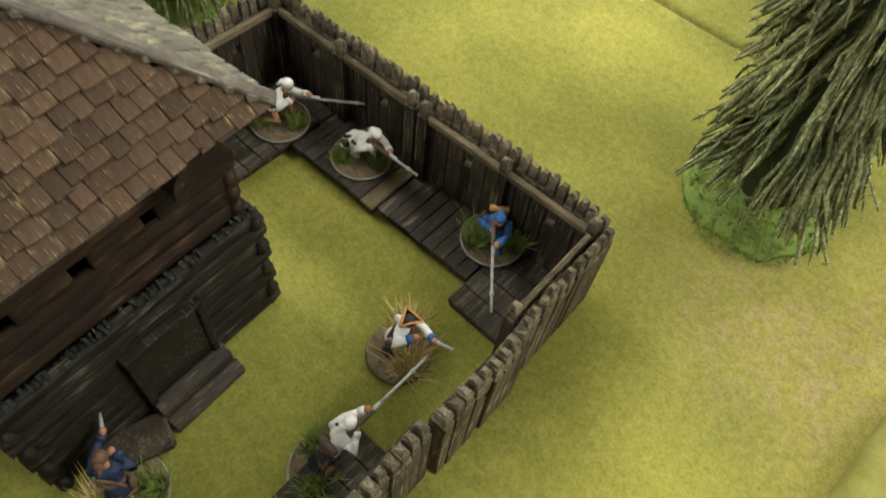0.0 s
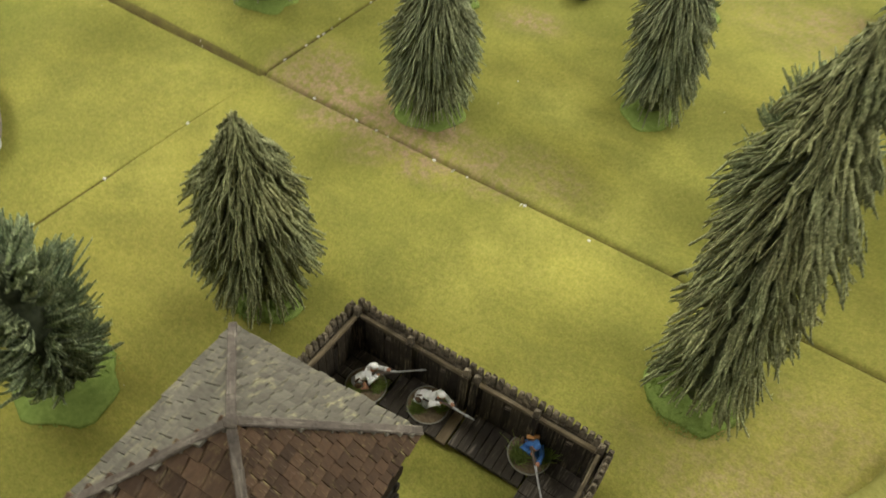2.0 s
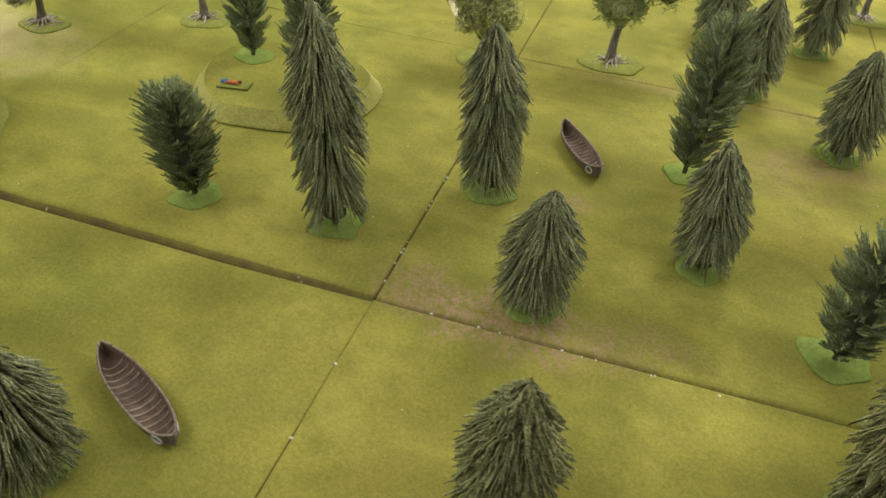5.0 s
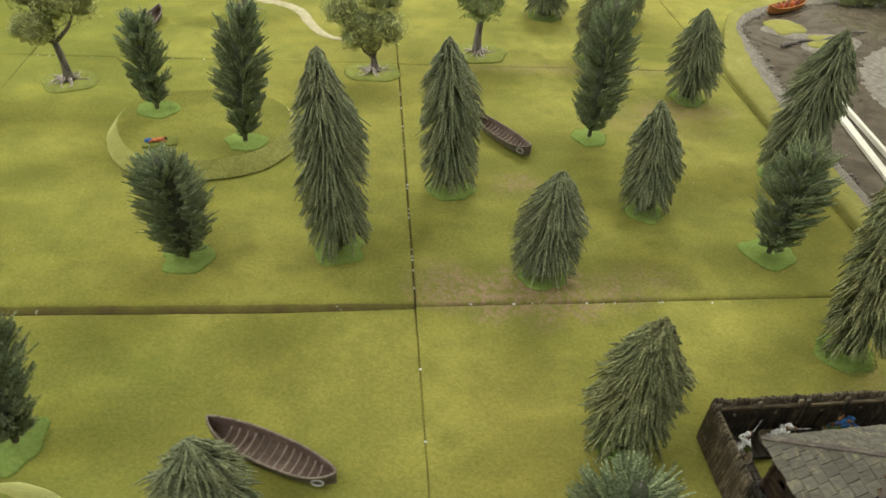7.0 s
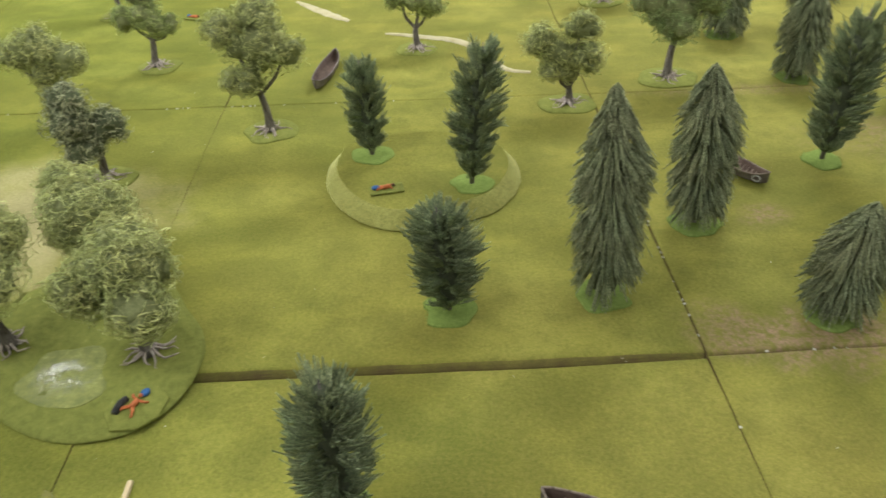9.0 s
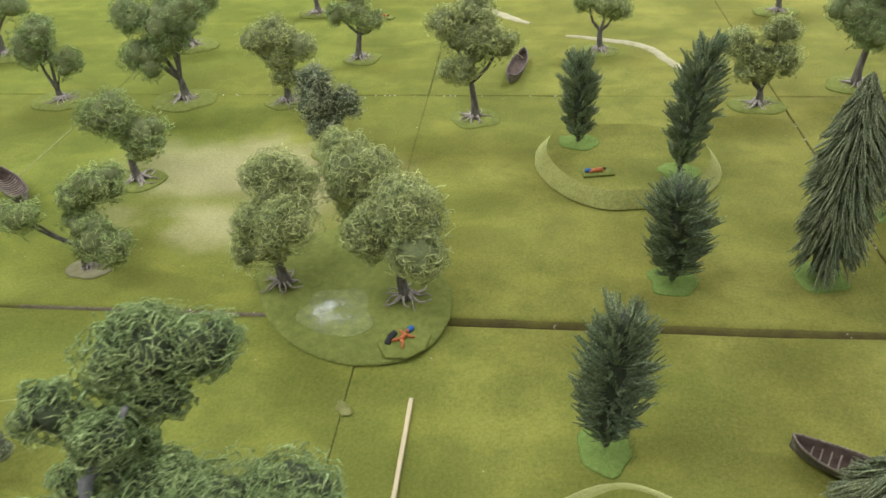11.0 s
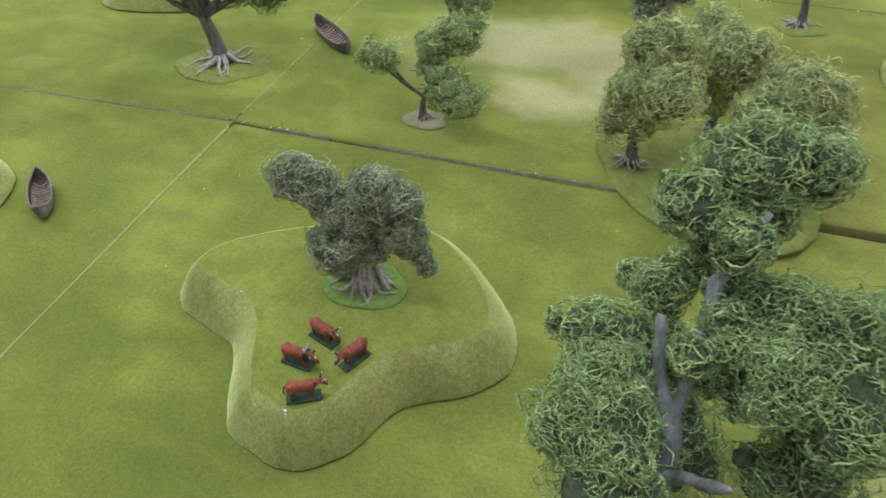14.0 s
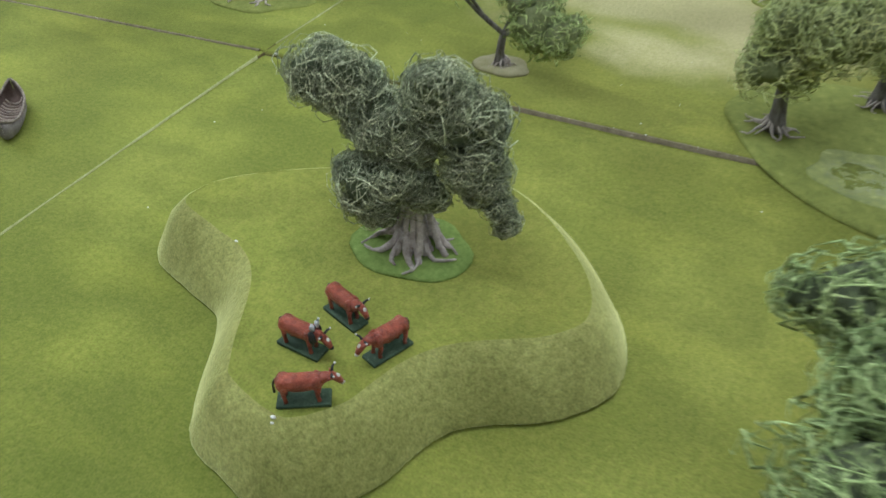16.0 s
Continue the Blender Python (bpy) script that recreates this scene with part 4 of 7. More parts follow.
def conifer(x, y, h, R0, style, mat, label, seed, z0=0.0, base=0.030, lean=(0, 0), count=900, shape=None, group="conifers", crown0=0.030):
    """A bottle-brush tree: flocked base, trunk, and a crown of many flocked twigs."""
    R = R0 * (0.90 if style == "droop" else 0.94)
    g = np.random.default_rng(seed)
    t = tagged(thing("conifer_tree", x, y, z0), label, "tree", group)
    near = mat == M["spruce"]
    count = int(count * 0.68) if near else int(count * 1.15) if style == "droop" else count
    v, f = disc(base * (0.80 if near else 0.97), 0.0020, seed, 26, 0.34, ex=1.0 + 0.12 * math.sin(seed))
    raw("base", v, f, M["flock"], t, "bright green flocked base")
    tufts("base_flock", 0.0, base * (0.86 if near else 0.95), 800 if near else 240, 0.0022 if near else 0.0016, M["flock"], t, 0.0012, 0.0005, seed)
    k = 6
    zz = np.linspace(0.001, h * 0.98, k)
    trunk = np.stack([lean[0] * (zz / h) ** 1.5, lean[1] * (zz / h) ** 1.5, zz], 1)
    tube_mesh("trunk", trunk[None], np.linspace(0.0032, 0.0008, k)[None], 7, M["bark"], t)

    def prof(s):
        if shape == "egg":
            return np.sin(np.pi * np.clip(0.11 + 0.82 * s, 0, 1)) ** 0.60
        if shape == "column":
            return np.minimum(1.0, (1.03 - s) * 2.9) ** 0.75 * (0.88 + 0.12 * np.minimum(1, s * 4))
        return np.minimum(1.0, (1.03 - s) * 2.4) ** 0.70 * (0.90 + 0.10 * np.minimum(1, s * 4))
    hh = (h / 0.2) ** 0.4
    if style == "droop":
        kp = 6 if near else 5
        u = np.linspace(0, 1, kp)
        nb = count // 2
        which = g.integers(0, nb, count)
        s = np.clip((g.uniform(0.0, 1.0, nb) ** 0.95)[which] + g.normal(0, 0.008, count), 0, 1)
        a = g.uniform(0, 2 * math.pi, nb)[which] + g.normal(0, 0.05, count)
        lump = (g.uniform(0.84, 1.12, nb) if near else g.uniform(0.93, 1.06, nb))[which] * (1 + (0.09 if near else 0.05) * np.sin(a * 3 + s * 11 + seed)) + g.normal(0, 0.06, count)
        L = np.clip(R * prof(s) * lump, 0.0025, None)
        drop = (0.014 + 0.024 * (1 - s) ** 0.7) * g.uniform(0.7, 1.25, count) * hh
        tip = h * crown0 + (h * (0.985 - crown0) - 0.010) * s
        top = np.minimum(tip + drop, h * g.uniform(0.93, 1.0, count))
        rr = u[None] ** 0.72 * L[:, None]
        z = np.maximum(top[:, None] + (tip - top)[:, None] * u[None] ** 1.25, 0.003)
        aa = a[:, None] + g.normal(0, 0.09, count)[:, None] * u[None]
        P = np.stack([rr * np.cos(aa), rr * np.sin(aa), z], 2)
        thick = 0.00095 if near else 0.00080
        taper = np.interp(u, [0, 0.3, 0.8, 1], [0.8, 1.1, 1.0, 0.45])
        spread, fl = 0.0010 if near else 0.0005, (34, 0.0012, 0.0034, 0.00048) if near else (6, 0.0016, 0.0040, 0.00044)
    else:
        # upswept boughs, each a blunt bundle of needled twigs with gaps between the boughs
        kp, per = 4, 12
        u = np.linspace(0, 1, kp)
        nb = count // per
        which = np.repeat(np.arange(nb), per)
        count = nb * per
        sb = (np.arange(nb) + g.uniform(0, 1, nb)) / nb
        ab = np.arange(nb) * 2.399 + g.normal(0, 0.25, nb)
        Lb = np.clip(R * prof(sb) * g.uniform(0.80, 1.14, nb), 0.006, None)
        zb = h * crown0 + h * (0.86 - crown0) * sb
        rise = (0.017 + 0.012 * sb) * g.uniform(0.6, 1.3, nb) * hh + 0.16 * Lb
        d = np.stack([np.cos(ab), np.sin(ab), np.zeros(nb)], 1)
        tip = d * Lb[:, None] + np.array([0, 0, 1]) * np.minimum(zb + rise, h)[:, None]
        root = np.array([0, 0, 1]) * zb[:, None] + d * 0.10 * Lb[:, None]
        w0 = g.uniform(0.0, 0.62, count)
        off = g.normal(0, 1, (count, 3)) * np.array([0.0031, 0.0031, 0.0026]) * (0.6 + 0.4 * (Lb / R)[which])[:, None]
        start = root[which] * (1 - w0[:, None]) + tip[which] * w0[:, None] + off * 0.25
        end = root[which] * 0.0 + tip[which] + off - (tip - root)[which] * (g.uniform(-0.10, 0.42, count) * (1 - w0))[:, None]
        bow = np.array([0, 0, -0.0022]) * g.uniform(0.3, 1.3, count)[:, None]
        P = start[:, None] * (1 - u)[None, :, None] + end[:, None] * u[None, :, None] + bow[:, None] * np.sin(u * np.pi)[None, :, None]
        thick = 0.00082
        taper = np.interp(u, [0, 0.35, 0.85, 1], [0.7, 1.15, 1.05, 0.60])
        spread, fl = 0.0003, (6, 0.0016, 0.0034, 0.00046)
    P[..., 0] += lean[0] * (np.clip(P[..., 2], 0, None) / h) ** 1.5
    P[..., 1] += lean[1] * (np.clip(P[..., 2], 0, None) / h) ** 1.5
    P += g.normal(0, spread, P.shape)
    P[..., 2] = np.maximum(P[..., 2], 0.0025)
    rad = thick * g.uniform(0.7, 1.35, count)[:, None] * taper[None] * (1 + 0.25 * g.normal(0, 1, (count, kp)))
    v, f, _ = tubes(P, np.clip(rad, 0.0003, None), 3)
    verts, faces = v.tolist(), f.tolist()
    # needles standing off the twigs
    nf = count * fl[0]
    i, q = g.integers(0, count, nf), g.uniform(0.10, 0.98, nf) * (kp - 1)
    lo = np.clip(q.astype(int), 0, kp - 2)
    w = (q - lo)[:, None]
    at = P[i, lo] * (1 - w) + P[i, lo + 1] * w
    way = P[i, lo + 1] - P[i, lo]
    way /= np.linalg.norm(way, axis=1, keepdims=True) + 1e-9
    d = g.normal(0, 1, (nf, 3)) * (0.9 if near else 0.55) + way * (0.7 if near else 1.0)
    d /= np.linalg.norm(d, axis=1, keepdims=True)
    side = np.cross(d, g.normal(0, 1, (nf, 3)))
    side /= np.linalg.norm(side, axis=1, keepdims=True) + 1e-9
    third = np.cross(d, side)
    ln = g.uniform(fl[1], fl[2], nf)[:, None]
    wd = fl[3]
    bar = np.stack([at + side * wd, at - side * wd * 0.5 + third * wd * 0.87, at - side * wd * 0.5 - third * wd * 0.87, at + d * ln], 1).reshape(-1, 3)
    o = len(verts) + 4 * np.arange(nf)[:, None]
    verts += bar.tolist()
    faces += np.concatenate([o + np.array([[0, 1, 3]]), o + np.array([[1, 2, 3]]), o + np.array([[2, 0, 3]])]).tolist()
    raw("crown", verts, faces, mat, t)
    # solid inner core of the brush; the shade between twigs is in its colour
    k = 12
    sc = np.linspace(0.0, 1.0, k)
    zc = h * (crown0 + 0.03) + h * (0.90 - crown0) * sc
    rc = R * prof(sc) * (0.36 if style == "droop" else 0.26) + 0.0012
    body = np.stack([lean[0] * (zc / h) ** 1.5, lean[1] * (zc / h) ** 1.5, zc], 1)
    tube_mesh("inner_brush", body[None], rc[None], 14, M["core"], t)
    return t


SPRUCE = "tall bottle-brush spruce model with drooping grey-green twigs on a flocked base"
LOW_SPRUCE = "squat bottle-brush spruce model with dusty drooping twigs on a flocked base"
YEW = "dark green upswept conifer model on a flocked base"
conifer(-0.085, 0.095, 0.252, 0.042, "droop", M["spruce_far"], SPRUCE, 1, shape="column", count=1500, lean=(-0.015, -0.002))
conifer(0.055, 0.225, 0.211, 0.042, "droop", M["spruce_far"], SPRUCE, 2, shape="column", count=1300, lean=(-0.013, 0.0))
conifer(0.149, 0.053, 0.141, 0.043, "droop", M["spruce_far"], LOW_SPRUCE, 3, count=1200, lean=(0.002, 0))
conifer(0.308, 0.178, 0.158, 0.038, "droop", M["spruce_far"], SPRUCE, 4, count=1100, lean=(-0.014, 0.002))
conifer(0.477, 0.494, 0.153, 0.046, "droop", M["spruce_far"], LOW_SPRUCE, 6, count=1000, lean=(-0.008, 0.002))
conifer(0.536, 0.262, 0.222, 0.046, "droop", M["spruce_far"], SPRUCE, 8, shape="column", count=1200, lean=(0.004, -0.006))
conifer(0.451, -0.080, 0.262, 0.0385, "droop", M["spruce"], "tall dusty bottle-brush spruce model beside the palisade fort", 9, shape="column", count=2300, base=0.036, lean=(-0.0145, 0.022))
conifer(0.352, 0.632, 0.160, 0.044, "droop", M["spruce_far"], LOW_SPRUCE, 12, count=1000)
conifer(0.462, 0.845, 0.215, 0.047, "droop", M["spruce_far"], LOW_SPRUCE, 13, count=1000)
conifer(0.299, 0.833, 0.150, 0.048, "droop", M["spruce_far"], LOW_SPRUCE, 14, count=1000)
conifer(0.176, -0.183, 0.158, 0.041, "droop", M["spruce"], "egg-shaped dusty spruce model beside the palisade fort", 15, count=1800, lean=(0.003, 0.001))
conifer(-0.167, -0.270, 0.142, 0.043, "droop", M["spruce_far"], LOW_SPRUCE, 17, count=1300)
conifer(0.279, 0.363, 0.216, 0.043, "up", M["yew"], YEW, 5, shape="egg", count=1900, crown0=0.045)
conifer(0.440, 0.088, 0.155, 0.043, "up", M["yew"], YEW, 7, shape="egg", count=1400, crown0=0.045)
conifer(0.130, -0.305, 0.132, 0.0415, "up", M["yew"], "bushy dark green yew model near the palisade fort", 16, shape="egg", count=1700, crown0=0.045, base=0.033)
conifer(-0.350, -0.164, 0.167, 0.037, "up", M["yew"], YEW, 18, shape="egg", count=1700, crown0=0.045)
conifer(-0.254, 0.082, 0.139, 0.042, "up", M["yew"], YEW, 19, shape="egg", count=1500, crown0=0.045, lean=(-0.011, -0.003))
conifer(-0.215, 0.299, 0.194, 0.036, "up", M["yew"], "slender dark green conifer model standing on the low hill", 20, z0=0.0222, shape="egg", count=1800, crown0=0.045, base=0.026, lean=(0.013, 0))
conifer(-0.348, 0.384, 0.142, 0.032, "up", M["yew"], "short dark green conifer model standing on the low hill", 21, z0=0.0222, shape="egg", count=1300, crown0=0.045, base=0.028, lean=(-0.007, 0))


# ---------------------------------------------------------------- broadleaf trees
def clump(name, c, r, mat, parent, seed, count, squash=0.84, fibre=0.0004, length=None, nubby=False):
    """A cluster of matted, curling fibre laid over a handful of lobes."""
    g = np.random.default_rng(seed)
    length = length or 0.0088
    nl = 8 if nubby else 7
    ld = g.normal(0, 1, (nl, 3))
    ld /= np.linalg.norm(ld, axis=1, keepdims=True)
    sc = np.array([r, r * (0.9 + 0.2 * g.random()), r * squash])
    lc = ld * sc * (g.uniform(0.48, 0.66, nl) if nubby else g.uniform(0.40, 0.60, nl))[:, None]
    lr = r * (g.uniform(0.34, 0.50, nl) if nubby else g.uniform(0.42, 0.58, nl))
    which = g.integers(0, nl, count)
    d = g.normal(0, 1, (count, 3)) + ld[which] * 0.9
    d /= np.linalg.norm(d, axis=1, keepdims=True)
    whole = g.random(count) < (0.42 if nubby else 0.36)
    t1 = np.cross(d, g.normal(0, 1, (count, 3)))
    t1 /= np.linalg.norm(t1, axis=1, keepdims=True)
    t2 = np.cross(d, t1)
    k = 3 if length < 0.0095 else 4 if length < 0.0130 else 5
    u = np.linspace(-0.5, 0.5, k)
    L = length * g.uniform(0.5, 1.3, count)
    th = np.clip(L / np.where(whole, r * 0.84, lr[which]), 0, 2.4)[:, None] * u[None]
    loose = np.where(g.random(count) < (0.20 if nubby else 0.16), g.uniform(0.12, 0.36, count) if nubby else g.uniform(0.15, 0.50, count), g.uniform(-0.06, 0.16, count))
    lift = lr[which][:, None] * (g.uniform(0.82, 1.06, count)[:, None] + loose[:, None] * np.sin((u[None] + 0.5) * np.pi * g.uniform(0.5, 1.0, count)[:, None]))
    wig = L[:, None] * g.uniform(0.06, 0.26, count)[:, None] * np.sin(u[None] * g.uniform(4, 10, count)[:, None] + g.uniform(0, 6.28, count)[:, None])
    lift = np.where(whole[:, None], lift / lr[which][:, None] * r * 0.84, lift)
    P = np.where(whole[:, None], 0.0, lc[which])[:, None] + (d[:, None] * np.cos(th)[..., None] + t1[:, None] * np.sin(th)[..., None]) * lift[..., None] + t2[:, None] * wig[..., None]
    P[..., 2] *= np.where(whole, squash, 1.0)[:, None]
    P += g.normal(0, 0.0005, P.shape)
    taper = np.interp(np.linspace(0, 1, k), [0, 0.25, 0.5, 0.75, 1], [0.4, 1.2, 0.9, 1.2, 0.3] if nubby else [0.5, 1, 1.1, 1, 0.4])
    rad = fibre * g.uniform(0.6, 1.5, count)[:, None] * taper[None]
    if nubby:
        rad = np.clip(rad * (1 + 0.5 * g.normal(0, 1, rad.shape)), 0.00012, None)
    v, f, _ = tubes(P, rad, 3)
    verts, faces, slots = v.tolist(), f.tolist(), [0] * len(f)
    if nubby:
        # tiny leaflets along the fibres
        nf = count * 2
        i, lo, w = g.integers(0, count, nf), g.integers(0, k - 1, nf), g.random(nf)[:, None]
        at = P[i, lo] * (1 - w) + P[i, lo + 1] * w
        dd = g.normal(0, 1, (nf, 3))
        dd /= np.linalg.norm(dd, axis=1, keepdims=True)
        sd = np.cross(dd, g.normal(0, 1, (nf, 3)))
        sd /= np.linalg.norm(sd, axis=1, keepdims=True) + 1e-9
        td, wd = np.cross(dd, sd), 0.00042
        bar = np.stack([at + sd * wd, at - sd * wd * 0.5 + td * wd * 0.87, at - sd * wd * 0.5 - td * wd * 0.87, at + dd * g.uniform(0.0010, 0.0024, nf)[:, None]], 1).reshape(-1, 3)
        o = len(verts) + 4 * np.arange(nf)[:, None]
        verts += bar.tolist()
        faces += np.concatenate([o + np.array([[0, 1, 3]]), o + np.array([[1, 2, 3]]), o + np.array([[2, 0, 3]])]).tolist()
        slots += [0] * (3 * nf)
    # filler lobes whose darker colour paints the shade between the fibres
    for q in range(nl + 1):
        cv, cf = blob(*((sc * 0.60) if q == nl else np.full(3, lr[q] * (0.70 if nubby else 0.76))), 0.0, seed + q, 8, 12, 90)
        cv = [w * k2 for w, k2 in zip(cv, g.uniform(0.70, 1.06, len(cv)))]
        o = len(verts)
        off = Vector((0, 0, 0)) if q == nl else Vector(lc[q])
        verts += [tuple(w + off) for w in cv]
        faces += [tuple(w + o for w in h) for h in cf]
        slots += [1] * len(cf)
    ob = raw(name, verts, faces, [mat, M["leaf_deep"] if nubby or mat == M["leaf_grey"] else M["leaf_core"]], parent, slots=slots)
    ob.matrix_basis = pose(*c)
    return ob


def broadleaf(x, y, clumps, mat, label, seed, z0=0.0, base=0.045, fibres=700, trunk=0.008, base_mat="turf", root=0.028, fibre=0.00060, length=None, bend=(0, 0), group="broadleaf trees", has_base=True, fork=0.42, root_parts=False, limbs=None, nubby=False):
    t = tagged(thing("broadleaf_tree", x, y, z0), label, "tree", group)
    g = np.random.default_rng(seed)
    if has_base:
        v, f = disc(base, 0.0026, seed, 28, 0.22, ex=1.15)
        raw("base", v, f, M[base_mat], t, "low flocked base")
    top = max(c[2] for c in clumps)
    fz = top * fork
    k = 6
    z = np.linspace(0.002, fz, k)
    s = z / top
    tr = np.stack([bend[0] * s + 0.003 * np.sin(s * 7 + seed), bend[1] * s, z], 1)
    paths, radii = [tr], [trunk * np.array([1.25, 0.9, 0.74, 0.68, 0.64, 0.6])]
    end = tr[-1]
    for c in clumps:
        cc = np.array(c[:3])
        m1 = end * 0.55 + cc * 0.45 + np.array([0, 0, -0.004]) + g.normal(0, 0.003, 3)
        q = np.array([tr[-2], end, end * 0.8 + m1 * 0.2, m1, m1 * 0.4 + cc * 0.6, cc])
        paths.append(q)
        radii.append(trunk * np.array([0.55, 0.5, 0.42, 0.32, 0.25, 0.15]))
    if limbs:
        fine = np.linspace(0, 5, 21)
        rows = [np.stack([np.interp(fine, np.arange(6), np.array(w)[:, q]) for q in range(4)], 1) for w in limbs]
        paths = [w[:, :3] + g.normal(0, 0.0002, (21, 3)) for w in rows]
        radii = [w[:, 3] * (1 + g.normal(0, 0.10, 21)) for w in rows]
    tube_mesh("trunk", np.array(paths), np.array(radii), 8, M["root" if seed == 131 else "bark_pale" if limbs else "bark"], t)
    if root:
        n = 13
        a = np.arange(n) * 2 * math.pi / n + g.normal(0, 0.16, n)
        L = root * g.uniform(0.65, 1.1, n)
        u = np.linspace(0, 1, 6)
        rr = trunk * 0.55 + L[:, None] * u[None]
        zz = 0.0030 + trunk * 1.1 * np.exp(-u[None] * 4.2) + 0.0012 * np.sin(u[None] * 9 + a[:, None])
        aa = a[:, None] + 0.35 * np.sin(u[None] * 3 + a[:, None] * 5) * u[None]
        P = np.stack([rr * np.cos(aa), rr * np.sin(aa), zz], 2)
        R = trunk * 0.24 * (1 - 0.75 * u[None]) * g.uniform(0.7, 1.3, n)[:, None]
        if root_parts:
            for i in range(n):
                tube_mesh("root", P[i:i + 1], R[i:i + 1], 5, M["root"], t, "pale dry-brushed root")
        else:
            tube_mesh("root_flare", P, R, 5, M["root"], t, "pale dry-brushed root flare")
    for i, c in enumerate(clumps):
        clump("foliage_clump", c[:3], c[3] * (1.0 if nubby or seed == 131 else 1.12), mat, t, seed * 20 + i, int(fibres * (c[3] / 0.035) ** 1.6 * (0.4 if nubby and c[2] < 0.145 else 1.0)), fibre=fibre, length=length, nubby=nubby)
    return t


PALE = "model tree with pale olive fibre foliage and dry-brushed roots"
GREEN = "model tree with green clump foliage and a grey trunk"
DARK = "model tree with deep green clump foliage and a grey trunk"
broadleaf(-0.512, 0.508, [(0, 0, 0.140, 0.044), (-0.042, 0.0, 0.165, 0.032), (0.042, -0.005, 0.125, 0.031), (-0.012, -0.02, 0.095, 0.026), (0.005, 0.02, 0.172, 0.034), (-0.034, -0.010, 0.088, 0.022)], M["leaf_light"], PALE, 101, base=0.038, fork=0.36, bend=(-0.012, 0))
broadleaf(-0.043, 0.565, [(-0.050, 0, 0.106, 0.029), (0.012, 0, 0.125, 0.030), (0.020, -0.01, 0.084, 0.028), (-0.018, 0, 0.088, 0.030), (-0.028, -0.01, 0.066, 0.022), (0.0, -0.008, 0.066, 0.022)], M["leaf_light"], "forked model tree with pale olive clump foliage", 102, base=0.038, fork=0.22)
broadleaf(-0.282, 0.815, [(0, 0, 0.092, 0.034), (-0.030, 0, 0.098, 0.026), (0.030, 0, 0.088, 0.027)], M["leaf_mid"], GREEN, 103, base=0.036)
broadleaf(0.144, 0.650, [(0, 0, 0.118, 0.046), (-0.042, 0, 0.128, 0.034), (0.045, 0, 0.132, 0.034), (0, -0.02, 0.092, 0.032), (0.02, 0.0, 0.158, 0.038)], M["leaf_dark"], DARK, 104, base=0.044, trunk=0.009)
broadleaf(-0.757, 0.775, [(0, 0, 0.100, 0.032), (-0.036, 0, 0.088, 0.024), (0.018, -0.012, 0.080, 0.026), (0.042, 0, 0.080, 0.019), (0, 0.01, 0.122, 0.024)], M["leaf_mid"], GREEN, 105, base=0.036)
broadleaf(-0.721, 0.383, [(-0.012, 0, 0.118, 0.028), (-0.022, -0.01, 0.088, 0.034), (0.020, 0, 0.080, 0.030), (-0.005, -0.02, 0.062, 0.028)], M["leaf_grey"], "small grey-green model tree of tangled fibre", 106, base=0.034, fibres=700)
broadleaf(-0.850, 0.570, [(-0.046, 0, 0.112, 0.030), (-0.004, 0, 0.120, 0.036), (0.030, 0, 0.105, 0.032), (0.004, -0.004, 0.052, 0.026), (0.004, 0, 0.082, 0.030)], M["leaf_light"], "thick model tree with olive foliage down to its roots", 107, base=0.034)
broadleaf(-1.045, 0.578, [(0, 0, 0.150, 0.044), (-0.045, 0, 0.155, 0.038), (0.034, 0, 0.158, 0.038), (-0.038, -0.02, 0.088, 0.038), (-0.062, -0.01, 0.092, 0.028), (0, 0, 0.110, 0.034)], M["leaf_dark"], DARK, 108, base=0.052, trunk=0.010, fork=0.25)
broadleaf(-1.140, 0.850, [(0, 0, 0.122, 0.040), (0.052, 0, 0.095, 0.028), (-0.034, 0, 0.132, 0.034)], M["leaf_dark"], DARK, 109, base=0.050, trunk=0.009)
broadleaf(-1.000, 0.288, [(-0.010, 0, 0.112, 0.038), (0.022, 0, 0.086, 0.036), (-0.036, 0.01, 0.102, 0.031), (0.032, -0.01, 0.062, 0.026)], M["leaf_mid"], GREEN, 110, base=0.034)
broadleaf(-1.278, 0.572, [(-0.022, 0, 0.100, 0.038), (0.030, 0, 0.076, 0.028), (0, 0, 0.130, 0.030)], M["leaf_dark"], DARK, 111, base=0.050, bend=(-0.012, 0), fork=0.16)
broadleaf(-1.537, 0.800, [(0, 0, 0.112, 0.044), (0.052, 0, 0.102, 0.034), (-0.042, 0, 0.082, 0.028)], M["leaf_dark"], DARK, 112, base=0.050)
broadleaf(-1.295, 0.135, [(0.060, 0.0, 0.128, 0.034), (0.094, 0.0, 0.116, 0.029), (0.030, 0.0, 0.136, 0.030), (-0.030, 0.0, 0.156, 0.044), (-0.070, 0.0, 0.146, 0.042), (-0.008, 0.02, 0.188, 0.042), (-0.055, 0.02, 0.190, 0.042), (-0.110, 0.0, 0.156, 0.040), (0.026, 0.02, 0.172, 0.034), (-0.080, 0.01, 0.124, 0.032), (-0.120, 0.0, 0.118, 0.030)], M["leaf_dark"],
          "spreading green oak model on a wide flocked base", 113, base=0.060, trunk=0.013, root=0.048, bend=(-0.055, 0), fibres=700, fork=0.36)
broadleaf(-0.915, 1.060, [(0, 0, 0.105, 0.036), (0.036, 0, 0.092, 0.026), (-0.034, 0, 0.09, 0.026)], M["leaf_dark"], DARK, 114, base=0.040)
